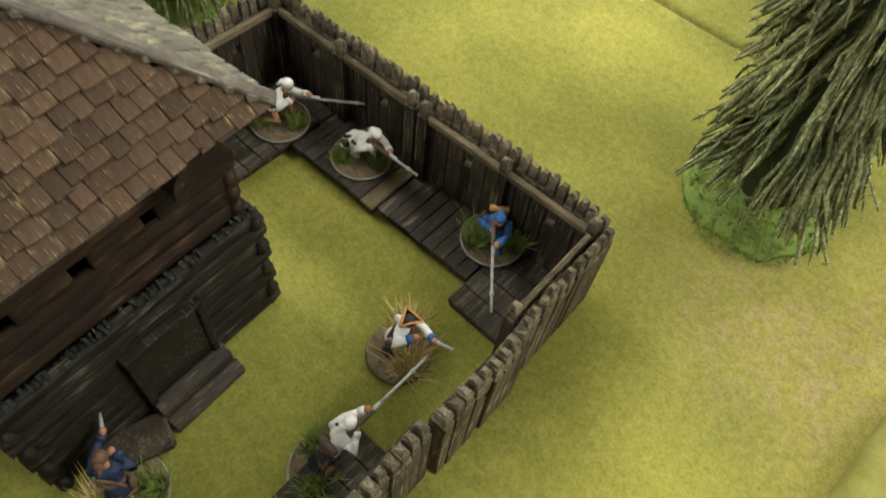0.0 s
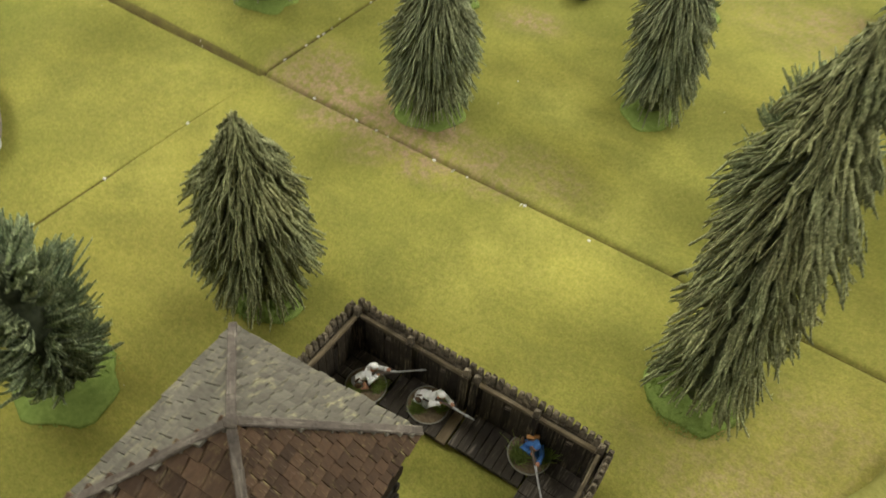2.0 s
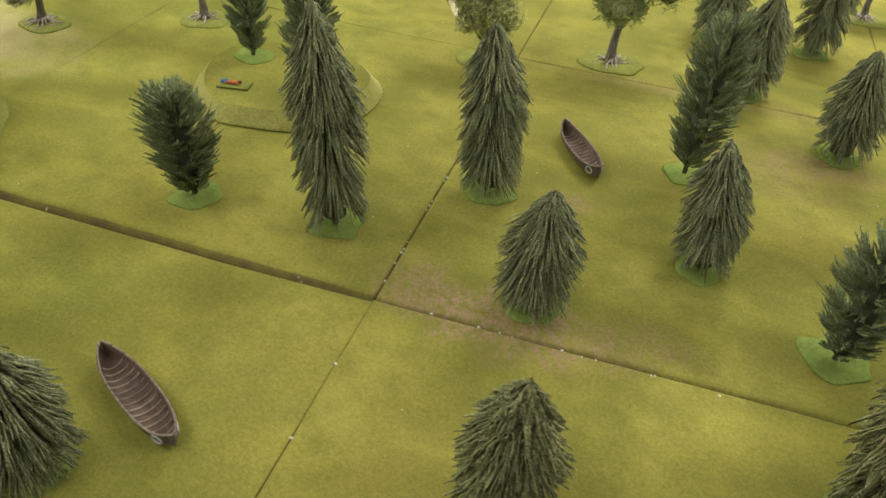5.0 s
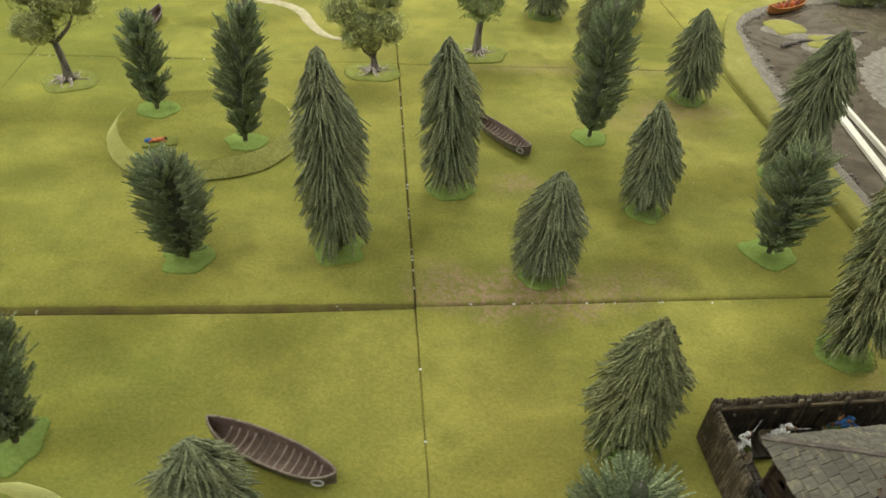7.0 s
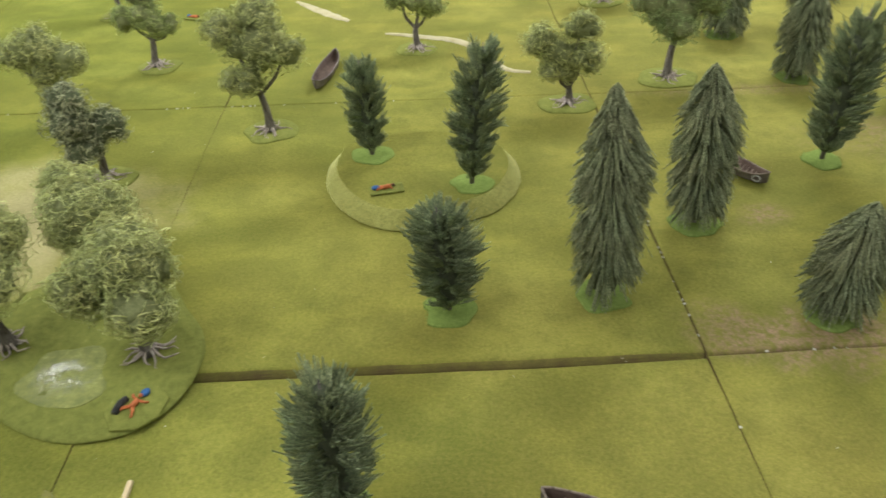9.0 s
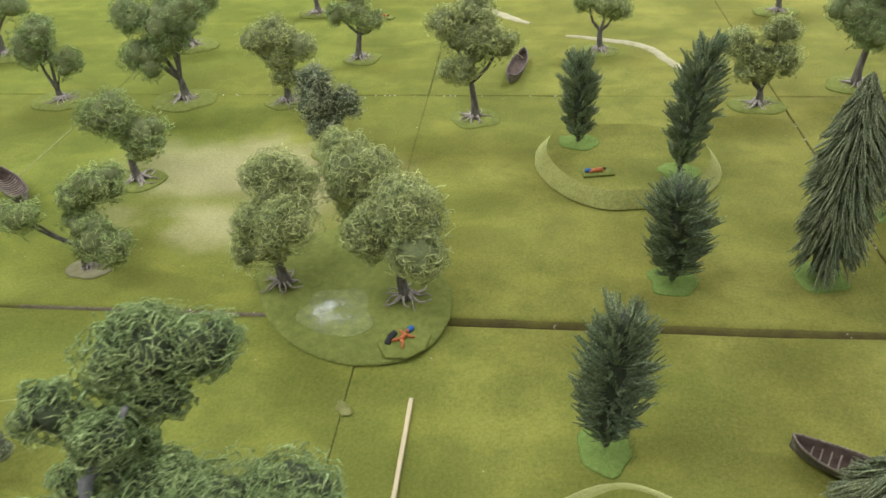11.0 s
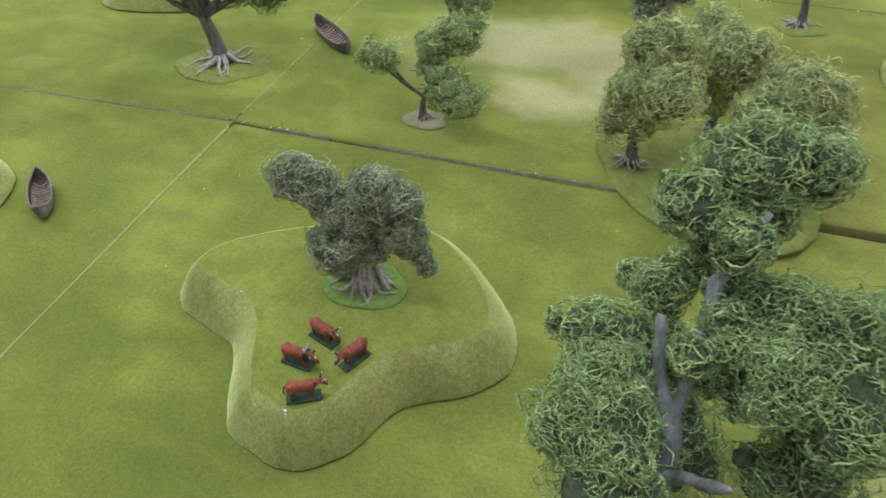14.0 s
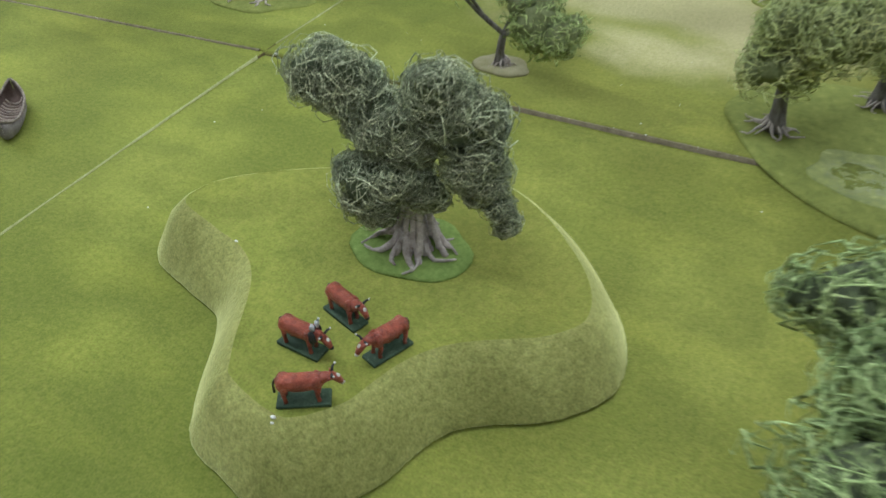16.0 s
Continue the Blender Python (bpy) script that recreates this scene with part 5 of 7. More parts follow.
broadleaf(0.115, 1.045, [(0, 0, 0.11, 0.040), (0.04, 0, 0.10, 0.03), (-0.04, 0, 0.10, 0.03)], M["leaf_dark"], DARK, 115, base=0.042)
broadleaf(0.571, 1.066, [(0, 0, 0.12, 0.042), (0.04, 0, 0.10, 0.03), (-0.04, 0, 0.11, 0.03)], M["leaf_dark"], DARK, 116, base=0.042)

# small tree with one thin outstretched branch
broadleaf(-0.968, 0.074, [(-0.046, -0.018, 0.090, 0.026), (-0.060, -0.018, 0.088, 0.018), (0.040, -0.024, 0.062, 0.028), (0.062, -0.030, 0.056, 0.022), (0.018, 0.016, 0.100, 0.030), (0.036, 0.020, 0.112, 0.028), (0.018, -0.008, 0.070, 0.024)], M["leaf_mid"],
          "scraggy small model tree with one thin side branch", 117, base=0.025, base_mat="sandbase", root=0.010, trunk=0.006, fibres=900, fork=0.30)

# trees on the pond base
pz = 0.0036
broadleaf(-0.712, 0.050, [(0.032, -0.020, 0.100, 0.036), (0.000, -0.010, 0.092, 0.033), (-0.010, -0.018, 0.066, 0.030), (0.008, 0.020, 0.130, 0.036), (0.036, 0.018, 0.122, 0.026)], M["leaf_light"],
          "pale olive model tree rooted beside the pond", 121, z0=pz, fibres=950, fibre=0.00050, length=0.0125, root=0.024, root_parts=True, has_base=False, group="pond trees", bend=(0.004, 0.0))
broadleaf(-0.561, 0.031, [(0.004, 0.010, 0.118, 0.038), (-0.028, -0.008, 0.100, 0.030), (0.026, -0.005, 0.112, 0.031), (0.026, -0.038, 0.094, 0.029), (0.016, -0.02, 0.078, 0.026)], M["leaf_light"],
          "bushy pale olive model tree rooted beside the pond", 122, z0=pz, fibres=950, fibre=0.00050, length=0.0125, root=0.026, root_parts=True, has_base=False, group="pond trees")
broadleaf(-0.624, 0.140, [(0.004, -0.028, 0.114, 0.037), (-0.022, 0.016, 0.120, 0.032), (0.022, -0.010, 0.108, 0.031), (-0.002, -0.006, 0.060, 0.027), (-0.020, -0.02, 0.092, 0.028)], M["leaf_light"],
          "tall olive model tree at the back of the pond", 123, z0=pz, fibres=950, fibre=0.00050, length=0.0125, root=0.020, root_parts=True, has_base=False, group="pond trees")

# grey-green tree on the steep hill, held up by a ring of root stems
STEMS = []
sg = random.Random(31)
for k in range(18):
    a, r, q = k * 0.72 + sg.uniform(-0.2, 0.2), sg.uniform(0.013, 0.024), sg.uniform(0.0013, 0.0022)
    pts = [(1.0, 0.0, 0.002), (0.78, 0.05, 0.007), (0.56, 0.2, 0.016), (0.42, 0.3, 0.027), (0.34, 0.3, 0.042), (0.15, 0.3, 0.060)]
    STEMS.append([(r * u * math.cos(a + w), r * 0.9 * u * math.sin(a + w), z, q * (1.0 if z < 0.05 else 0.7)) for u, w, z in pts])
broadleaf(-0.903, -0.264, [(-0.060, 0.004, 0.102, 0.020), (-0.042, 0.004, 0.096, 0.023), (-0.022, 0.0, 0.084, 0.022), (-0.004, 0.0, 0.076, 0.025), (0.014, 0.004, 0.100, 0.026), (0.030, 0.004, 0.088, 0.024), (-0.020, -0.018, 0.050, 0.021), (-0.002, -0.012, 0.054, 0.019), (-0.024, -0.010, 0.034, 0.014), (0.008, -0.004, 0.050, 0.018), (-0.010, 0.004, 0.046, 0.018), (-0.014, -0.016, 0.034, 0.012),
                           (0.033, 0.004, 0.070, 0.020), (0.042, 0.004, 0.057, 0.016), (0.051, 0.002, 0.045, 0.012), (0.058, 0.002, 0.035, 0.009)], M["leaf_grey"],
          "gnarled model tree of grey-green tangled fibre standing on the steep hill", 131, z0=0.0402, fibres=1400, root=0.026, root_parts=True, base=0.032, base_mat="flock", trunk=0.0125, fibre=0.00029, length=0.020, limbs=STEMS)

# the large tree near the board's edge
bx, by = -0.645, -0.452
TRUNK = [[(0.0, 0.0, 0.0, 0.0088), (-0.002, 0.004, 0.08, 0.0065), (-0.006, 0.012, 0.165, 0.0051), (-0.018, 0.030, 0.190, 0.0042), (-0.022, 0.035, 0.212, 0.0035), (-0.024, 0.040, 0.222, 0.0024)],
         [(-0.006, 0.012, 0.160, 0.0041), (-0.006, 0.024, 0.186, 0.0037), (-0.003, 0.040, 0.208, 0.0034), (-0.002, 0.057, 0.235, 0.0039), (0.006, 0.068, 0.246, 0.0024), (0.016, 0.082, 0.262, 0.0014)],
         [(-0.004, 0.008, 0.140, 0.0041), (0.004, -0.008, 0.165, 0.0034), (0.010, -0.014, 0.172, 0.0034), (0.014, -0.018, 0.178, 0.0029), (0.018, -0.020, 0.182, 0.0020), (0.020, -0.021, 0.184, 0.0014)],
         [(-0.018, 0.030, 0.186, 0.0031), (-0.026, 0.026, 0.186, 0.0027), (-0.036, 0.016, 0.184, 0.0024), (-0.044, 0.008, 0.184, 0.0020), (-0.050, -0.002, 0.182, 0.0017), (-0.052, -0.012, 0.180, 0.0014)],
         [(-0.018, 0.030, 0.190, 0.0027), (-0.026, 0.040, 0.192, 0.0024), (-0.032, 0.046, 0.192, 0.0020), (-0.040, 0.050, 0.190, 0.0017), (-0.048, 0.052, 0.190, 0.0014), (-0.054, 0.052, 0.188, 0.0010)]]
broadleaf(bx, by, [(c[0] - bx, c[1] - by, c[2], c[3]) for c in (
    (-0.665, -0.376, 0.262, 0.02), (-0.648, -0.338, 0.266, 0.027), (-0.629, -0.334, 0.27, 0.03), (-0.608, -0.326, 0.264, 0.025),
    (-0.63, -0.343, 0.25, 0.022), (-0.646, -0.361, 0.236, 0.019), (-0.669, -0.374, 0.205, 0.019), (-0.681, -0.352, 0.19, 0.013),
    (-0.705, -0.398, 0.19, 0.02), (-0.688, -0.401, 0.19, 0.024), (-0.69, -0.431, 0.185, 0.028), (-0.699, -0.459, 0.185, 0.026),
    (-0.679, -0.46, 0.185, 0.026), (-0.684, -0.48, 0.17, 0.03), (-0.633, -0.403, 0.212, 0.02), (-0.612, -0.39, 0.212, 0.028),
    (-0.584, -0.39, 0.21, 0.034), (-0.554, -0.371, 0.204, 0.028), (-0.543, -0.389, 0.2, 0.025), (-0.578, -0.422, 0.205, 0.032),
    (-0.607, -0.42, 0.205, 0.028), (-0.548, -0.408, 0.19, 0.024), (-0.624, -0.417, 0.185, 0.016), (-0.654, -0.35, 0.125, 0.03), (-0.64, -0.384, 0.11, 0.028), (-0.64, -0.379, 0.222, 0.013), (-0.656, -0.342, 0.2, 0.016), (-0.626, -0.362, 0.205, 0.015), (-0.638, -0.387, 0.165, 0.016), (-0.649, -0.422, 0.209, 0.013), (-0.639, -0.384, 0.252, 0.017), (-0.641, -0.404, 0.222, 0.012), (-0.656, -0.372, 0.11, 0.034), (-0.64, -0.394, 0.09, 0.034), (-0.667, -0.346, 0.13, 0.028),
    (-0.58, -0.425, 0.15, 0.03),
    (-0.603, -0.427, 0.14, 0.018))],
    M["leaf_big"], "large model tree with fresh green tangled foliage and grey trunk", 141, fibres=1300, base=0.050, trunk=0.011, fibre=0.00030, length=0.0118, limbs=TRUNK, nubby=True)

# bush beyond the river
bush = tagged(thing("bush", 1.06, 0.965, 0.002), "dark green leafy bush beyond the river bend", "bush")
for i, c in enumerate(((0, 0, 0.03, 0.045), (0.06, 0.01, 0.035, 0.05), (-0.055, 0.0, 0.022, 0.032))):
    clump("foliage_clump", c[:3], c[3], M["leaf_mid"], bush, 900 + i, 500)


# ---------------------------------------------------------------- canoes
def canoe(x, y, rz, label, inside="hull_in", hull="hull", length=0.122, emblem=False, seats=True, z=0.0, beam=0.0150):
    """A bark canoe: shell with thickness, gunwales and ribs."""
    t = tagged(thing("canoe", x, y, z, rz), label, "canoe", "bark canoes")
    n, k = 26, 9
    half, depth = length / 2, 0.0135
    us = np.linspace(-1, 1, n)

    def section(u, inner):
        w = beam * (1 - abs(u) ** 2.6) ** 0.72 + 0.0007
        d = depth + 0.008 * abs(u) ** 5
        if inner:
            w, zb = max(w - 0.0013, 0.0002), 0.0016 + 0.010 * abs(u) ** 7
        else:
            zb = 0.0 + 0.006 * abs(u) ** 8
        pts = []
        for j in range(k):
            a = math.pi * j / (k - 1)
            s = math.cos(a)
            zc = d - (d - zb) * math.sin(a) ** 0.62
            pts.append((u * half * (1 - (0.012 if inner else 0) * abs(u)), w * s, zc))
        return pts
    verts, faces, slots = [], [], []
    for inner in (False, True):
        for u in us:
            verts += section(u, inner)
    for side in (0, 1):
        o = side * n * k
        for i in range(n - 1):
            for j in range(k - 1):
                q = (o + i * k + j, o + (i + 1) * k + j, o + (i + 1) * k + j + 1, o + i * k + j + 1)
                faces.append(q if side else q[::-1])
                slots.append(side)
    m = n * k
    for i in range(n - 1):
        for j in (0, k - 1):
            faces.append((i * k + j, (i + 1) * k + j, m + (i + 1) * k + j, m + i * k + j))
            slots.append(0)
    for i in (0, n - 1):
        for j in range(k - 1):
            faces.append((i * k + j, i * k + j + 1, m + i * k + j + 1, m + i * k + j))
            slots.append(0)
    raw("hull", verts, faces, [M[hull], M[inside]], t, slots=slots)
    for sgn in (1, -1):
        line = np.array([section(u, False)[0 if sgn > 0 else k - 1] for u in us]) + np.array([0, -0.0004 * sgn, 0.0003])
        tube_mesh("gunwale", line[None], np.full((1, n), 0.0012), 5, M["lashed" if seats else hull], t)
    if seats:
        for i in range(13):
            u = -0.72 + 1.44 * i / 12
            sec = np.array(section(u, True)) + np.array([0, 0, 0.0003])
            tube_mesh("rib", sec[None, 1:-1], np.full((1, k - 2), 0.00085), 5, M["rib"], t)
    if emblem:
        a = np.linspace(0, 2 * math.pi, 13)
        for sgn in (1, -1):
            w = beam * (1 - 0.80 ** 2.6) ** 0.72
            ring = np.stack([half * 0.80 + 0.0048 * np.cos(a), sgn * (w + 0.0006 - 0.0011 * np.cos(a) * 1.6), 0.0100 + 0.0040 * np.sin(a)], 1)
            tube_mesh("emblem", ring[None], np.full((1, 13), 0.0009), 5, M["emblem"], t, "white painted ring", caps=False)
    return t


canoe(0.1445, 0.350, -57, "grey bark canoe lying on the grass among spruces", emblem=True, length=0.118)
canoe(-0.1335, -0.188, -28, "grey bark canoe with a ribbed brown inside lying on the grass", emblem=True, length=0.128)
canoe(-0.4435, 0.712, 80, "grey canoe lying on the far grass board", length=0.140, seats=False)
canoe(-1.178, 0.250, -42, "dark bark canoe beached beside the scraggy tree", length=0.120)
canoe(-1.310, -0.214, -47, "small grey-brown canoe lying beside the rounded hill", length=0.080, beam=0.0118)
canoe(0.842, 0.905, 28, "orange bark canoe with seated figurines floating on the river", inside="orange_hull", hull="orange_hull", length=0.125, seats=False, z=0.003)


# ---------------------------------------------------------------- painted figurines
class Figure:
    """Collects limbs and lumps of one figurine into a single mesh."""

    def __init__(self):
        self.v, self.f, self.s, self.m = [], [], [], []

    def slot(self, mat):
        if mat not in self.m:
            self.m.append(mat)
        return self.m.index(mat)

    def put(self, v, f, mat):
        o = len(self.v)
        self.v += [tuple(p) for p in v]
        self.f += [tuple(q + o for q in g) for g in f]
        self.s += [self.slot(mat)] * len(f)

    def limb(self, pts, radii, mat, sides=8):
        v, f, c = tubes(np.asarray(pts, float)[None], np.asarray(radii, float)[None], sides)
        self.put(v.tolist(), f.tolist() + c[0].tolist() + c[1].tolist(), mat)

    def lump(self, c, rx, ry, rz, mat, tilt=None):
        v, f = blob(rx, ry, rz, 0.12, len(self.v), 8, 12, 260)
        if tilt is not None:
            v = [tilt @ p for p in v]
        self.put([p + Vector(c) for p in v], f, mat)

    def blades(self, c, r, count, h, mat, seed):
        g = np.random.default_rng(seed)
        for _ in range(count):
            a, q = g.uniform(0, 6.28), r * math.sqrt(g.random())
            p = np.array([c[0] + q * math.cos(a), c[1] + q * math.sin(a), c[2]])
            e = p + np.array([*(g.normal(0, 0.35, 2) * h), h * g.uniform(0.6, 1.1)])
            self.limb([p, p * 0.5 + e * 0.5 + np.array([0, 0, h * 0.12]), e], [0.00022, 0.0002, 0.00005], mat, 3)

    def done(self, x, y, z, rz, label, category="figurine", group="painted figurines", name="figurine"):
        ob = raw(name, self.v, self.f, [M[k] for k in self.m], None, slots=self.s)
        ob.matrix_world = pose(x, y, z, 0, 0, rz)
        return tagged(ob, label, category, group)


def soldier(x, y, z, rz, coat, legs, hat, label, stance="kneel", rim=True, tuft=("tuft",), gun=True, r=0.0130, seed=0, pack=False, cuff=None, waist="brown_leather", tuft_at=2.2, tuft_h=0.0100, skirt=None, fwd=0.0, barrel=1.0):
    """A toy soldier on a round base, facing +x, cast in one piece: legs, skirted coat, arms, head and headgear."""
    F = Figure()
    v, f = disc(r, 0.0018, seed, 24, 0.03)
    F.put(v, f, "earth")
    if rim:
        a = np.linspace(0, 2 * math.pi, 25)
        F.limb(np.stack([(r - 0.0001) * np.cos(a), (r - 0.0001) * np.sin(a), np.full(25, 0.0012)], 1), np.full(25, 0.0005), "rim", 5)
    b0 = 0.002
    if stance == "kneel":
        hip, sh, hd = (-0.0035, 0, 0.0100), (0.0022, 0, 0.0178), (0.0058, 0.0004, 0.0222)
        F.limb([hip, (0.0042, 0.0024, 0.0104), (0.0048, 0.0026, b0), (0.0078, 0.0027, b0 + 0.0002)], [0.0024, 0.0020, 0.0013, 0.0012], legs)
        F.limb([hip, (0.0002, -0.0030, 0.0042), (-0.0066, -0.0032, 0.0034), (-0.0084, -0.0032, 0.0048)], [0.0024, 0.0019, 0.0013, 0.0012], legs)
    else:
        hip, sh, hd = (0, 0, 0.0150), (0.0014, 0, 0.0236), (0.0034, 0.0002, 0.0282)
        F.limb([hip, (0.0028, 0.0022, 0.0085), (0.0030, 0.0028, b0), (0.0060, 0.0032, b0 + 0.0002)], [0.0024, 0.0019, 0.0014, 0.0012], legs)
        F.limb([hip, (-0.0022, -0.0022, 0.0085), (-0.0046, -0.0028, b0), (-0.0018, -0.0034, b0 + 0.0002)], [0.0024, 0.0019, 0.0014, 0.0012], legs)
    sh, hd = (sh[0] + fwd * 0.7, 0, sh[2] - fwd * 0.25), (hd[0] + fwd, hd[1], hd[2] - fwd * 0.45)
    lean = math.atan2(sh[0] - hip[0], sh[2] - hip[2])
    tilt = Matrix.Rotation(lean, 3, "Y")
    mid = ((hip[0] + sh[0]) / 2, 0, (hip[2] + sh[2]) / 2)
    F.lump((sh[0] - 0.0004, 0, sh[2] - 0.0014), 0.0026, 0.0042, 0.0034, coat, tilt)
    F.lump(mid, 0.0025, 0.0034, 0.0040, coat, tilt)
    F.limb([(mid[0], 0, mid[2] - 0.0006), hip, (hip[0] - 0.0014, 0, hip[2] - 0.0036)], [0.0030, 0.0035, 0.0046], skirt or coat, 12)
    a = np.linspace(0, 2 * math.pi, 13)
    F.limb(np.stack([mid[0] - 0.0006 + 0.0029 * np.cos(a), 0.0035 * np.sin(a), np.full(13, mid[2] - 0.0016)], 1), np.full(13, 0.0006), waist, 5)
    front = (sh[0] + 0.0118, 0.0006, sh[2] + 0.0002)
    back = (sh[0] + 0.0052, -0.0014, sh[2] - 0.0004)
    for start, elbow, end in (((sh[0], 0.0040, sh[2] - 0.0004), (sh[0] + 0.0052, 0.0046, sh[2] - 0.0030), front), ((sh[0], -0.0040, sh[2] - 0.0004), (sh[0] - 0.0006, -0.0066, sh[2] - 0.0034), back)):
        F.limb([start, elbow, tuple(0.25 * np.array(elbow) + 0.75 * np.array(end))], [0.0018, 0.0015, 0.0014], coat)
        w0, w1 = 0.35 * np.array(elbow) + 0.65 * np.array(end), 0.12 * np.array(elbow) + 0.88 * np.array(end)
        F.limb([w0, w1], [0.0017, 0.0017], cuff or coat)
        F.lump(end, 0.0014, 0.0012, 0.0012, "skin_paint")
    F.lump((hd[0] - 0.0016, 0, hd[2] - 0.0024), 0.0014, 0.0015, 0.0016, "skin_paint")
    F.lump(hd, 0.0021, 0.0019, 0.0024, "skin_paint")
    top = (hd[0] - 0.0004, hd[1], hd[2] + 0.0013)
    if hat == "tricorn":
        F.lump((hd[0] - 0.0022, 0, hd[2] - 0.0004), 0.0021, 0.0024, 0.0026, "white_cloth")
        F.lump((hd[0] - 0.0050, 0.0006, hd[2] - 0.0030), 0.0016, 0.0014, 0.0022, "white_cloth")
        F.lump(top, 0.0026, 0.0024, 0.0020, "black_felt")
        c = [(top[0] + 0.0046 * math.cos(q), top[1] + 0.0046 * math.sin(q), top[2] + 0.0016) for q in (0.3, 2.39, 4.49)]
        for i in range(3):
            p, q = Vector(c[i]), Vector(c[(i + 1) % 3])
            m = (p + q) / 2 * 0.92 + Vector(top) * 0.08 + Vector((0, 0, 0.0004))
            F.limb([p, m, q], [0.00045, 0.00045, 0.00045], "gilt", 6)
            F.put([p, m, q, Vector(top) - Vector((0, 0, 0.0006))], [(0, 1, 3), (1, 2, 3), (3, 1, 0), (3, 2, 1)], "black_felt")
    else:
        F.lump(top, 0.0026, 0.0024, 0.0021, hat)
        F.lump((top[0] - 0.0021, top[1] + 0.0004, top[2] - 0.0004), 0.0018, 0.0016, 0.0014, hat)
        F.limb([(top[0] - 0.0034, 0.0006, top[2] - 0.0010), (top[0] - 0.0048, 0.0012, top[2] - 0.0026)], [0.0009, 0.0004], hat, 6)
    F.limb([(sh[0] + 0.0012, 0.0034, sh[2] + 0.0014), (sh[0] + 0.0028, 0.0, sh[2] - 0.0030), (hip[0] + 0.0016, -0.0036, hip[2] + 0.0016)], [0.0006, 0.0007, 0.0006], "brown_leather", 6)
    F.limb([(sh[0] - 0.0030, 0.0030, sh[2] + 0.0006), (sh[0] - 0.0034, 0.0, sh[2] - 0.0030), (hip[0] - 0.0030, -0.0034, hip[2] + 0.0012)], [0.0006, 0.0007, 0.0006], "brown_leather", 6)
    F.lump((hip[0] - 0.0012, -0.0046, hip[2] - 0.0006), 0.0022, 0.0013, 0.0022, "brown_leather")
    if pack:
        F.lump((sh[0] - 0.0046, 0.0008, sh[2] - 0.0034), 0.0024, 0.0034, 0.0036, "brown_leather", tilt)
        F.limb([(sh[0] - 0.0050, -0.0036, sh[2] + 0.0002), (sh[0] - 0.0050, 0.0040, sh[2] + 0.0002)], [0.0013, 0.0013], "gilt" if seed == 3 else "gun_wood", 8)
    s0 = Vector((sh[0] + 0.0014, -0.0016, sh[2] + 0.0002))
    if gun:
        d = Vector((1, 0.08, -0.05)).normalized()
        F.limb([s0, s0 + d * 0.005, s0 + d * 0.013], [0.0014, 0.0009, 0.0008], "gun_wood", 7)
        F.limb([s0 + d * 0.012, s0 + d * 0.026 * barrel, s0 + d * 0.038 * barrel], [0.00062, 0.00056, 0.00052], "steel", 7)
        F.limb([s0 + d * 0.0115 + Vector((0, 0, 0.0006)), s0 + d * 0.0150 + Vector((0, 0, 0.0008))], [0.0008, 0.0007], "steel", 6)
        F.limb([s0 + d * 0.030 * barrel, s0 + d * (0.030 * barrel + 0.0012)], [0.0009, 0.0009], "steel", 6)
    else:
        e = Vector(front)
        F.limb([e - Vector((0.0008, 0, 0.0014)), e + Vector((0.0008, 0, 0.0004))], [0.0009, 0.0008], "gun_wood", 6)
        F.limb([e + Vector((0.0004, 0, 0.0005)), e + Vector((0.0068, 0.0004, 0.0006))], [0.0007, 0.0005], "steel", 6)
    for i, k in enumerate(tuft):
        q = tuft_at + i * 2.4
        F.blades((r * 0.62 * math.cos(q), r * 0.62 * math.sin(q), 0.0018), 0.0044, 280 if k == "straw" else 170, 0.0120 if k == "straw" else tuft_h, k, seed + i)
    F.done(x, y, z, rz, label)


DECKZ = 0.0062
soldier(0.2790, -0.2010, DECKZ, 38, "white_cloth", "skin_paint", "white_cloth", "kneeling white-coated toy soldier aiming a musket on the firing step", seed=1, tuft=("tuft", "tuft"), tuft_at=3.6, tuft_h=0.0055)
soldier(0.3180, -0.1890, DECKZ, 1, "white_cloth", "white_cloth", "white_cloth", "kneeling white-coated toy soldier with a musket lowered on the firing step", seed=2, tuft=("tuft", "tuft"), tuft_at=4.2, tuft_h=0.0050, waist="black_felt", barrel=0.68, fwd=0.003, skirt="white_cloth")
soldier(0.3850, -0.1800, DECKZ, -54, "blue_cloth", "blue_cloth", "blue_cloth", "blue-clad toy soldier aiming a musket beside a grass tuft", seed=3, stance="kneel", tuft=("tuft", "tuft"), tuft_at=-1.2, pack=True)
soldier(0.3925, -0.2398, 0.001, 13, "white_cloth", "navy_cloth", "tricorn", "toy officer in a black tricorn hat on a straw-tufted base", seed=4, stance="stand", rim=False, gun=False, tuft=("straw", "straw"), tuft_at=-0.6, r=0.0125, cuff="blue_cloth", waist="navy_cloth")
soldier(0.4060, -0.2870, 0.001, 88, "white_cloth", "brown_leather", "white_cloth", "white-coated toy soldier raising a musket in the yard", seed=5, stance="stand", tuft=("tuft", "tuft"), tuft_at=1.2, pack=True, skirt="black_felt", fwd=0.008)
soldier(0.3668, -0.3365, 0.001, 150, "navy_cloth", "brown_leather", "brown_leather", "toy soldier in brown and blue on a straw-tufted base", seed=6, stance="stand", tuft=("straw", "tuft"), gun=False)
F = Figure()
v, f = disc(0.0125, 0.0018, 7, 24, 0.03)
F.put(v, f, "earth")
F.blades((0.003, -0.005, 0.0018), 0.0044, 120, 0.0050, "tuft", 7)
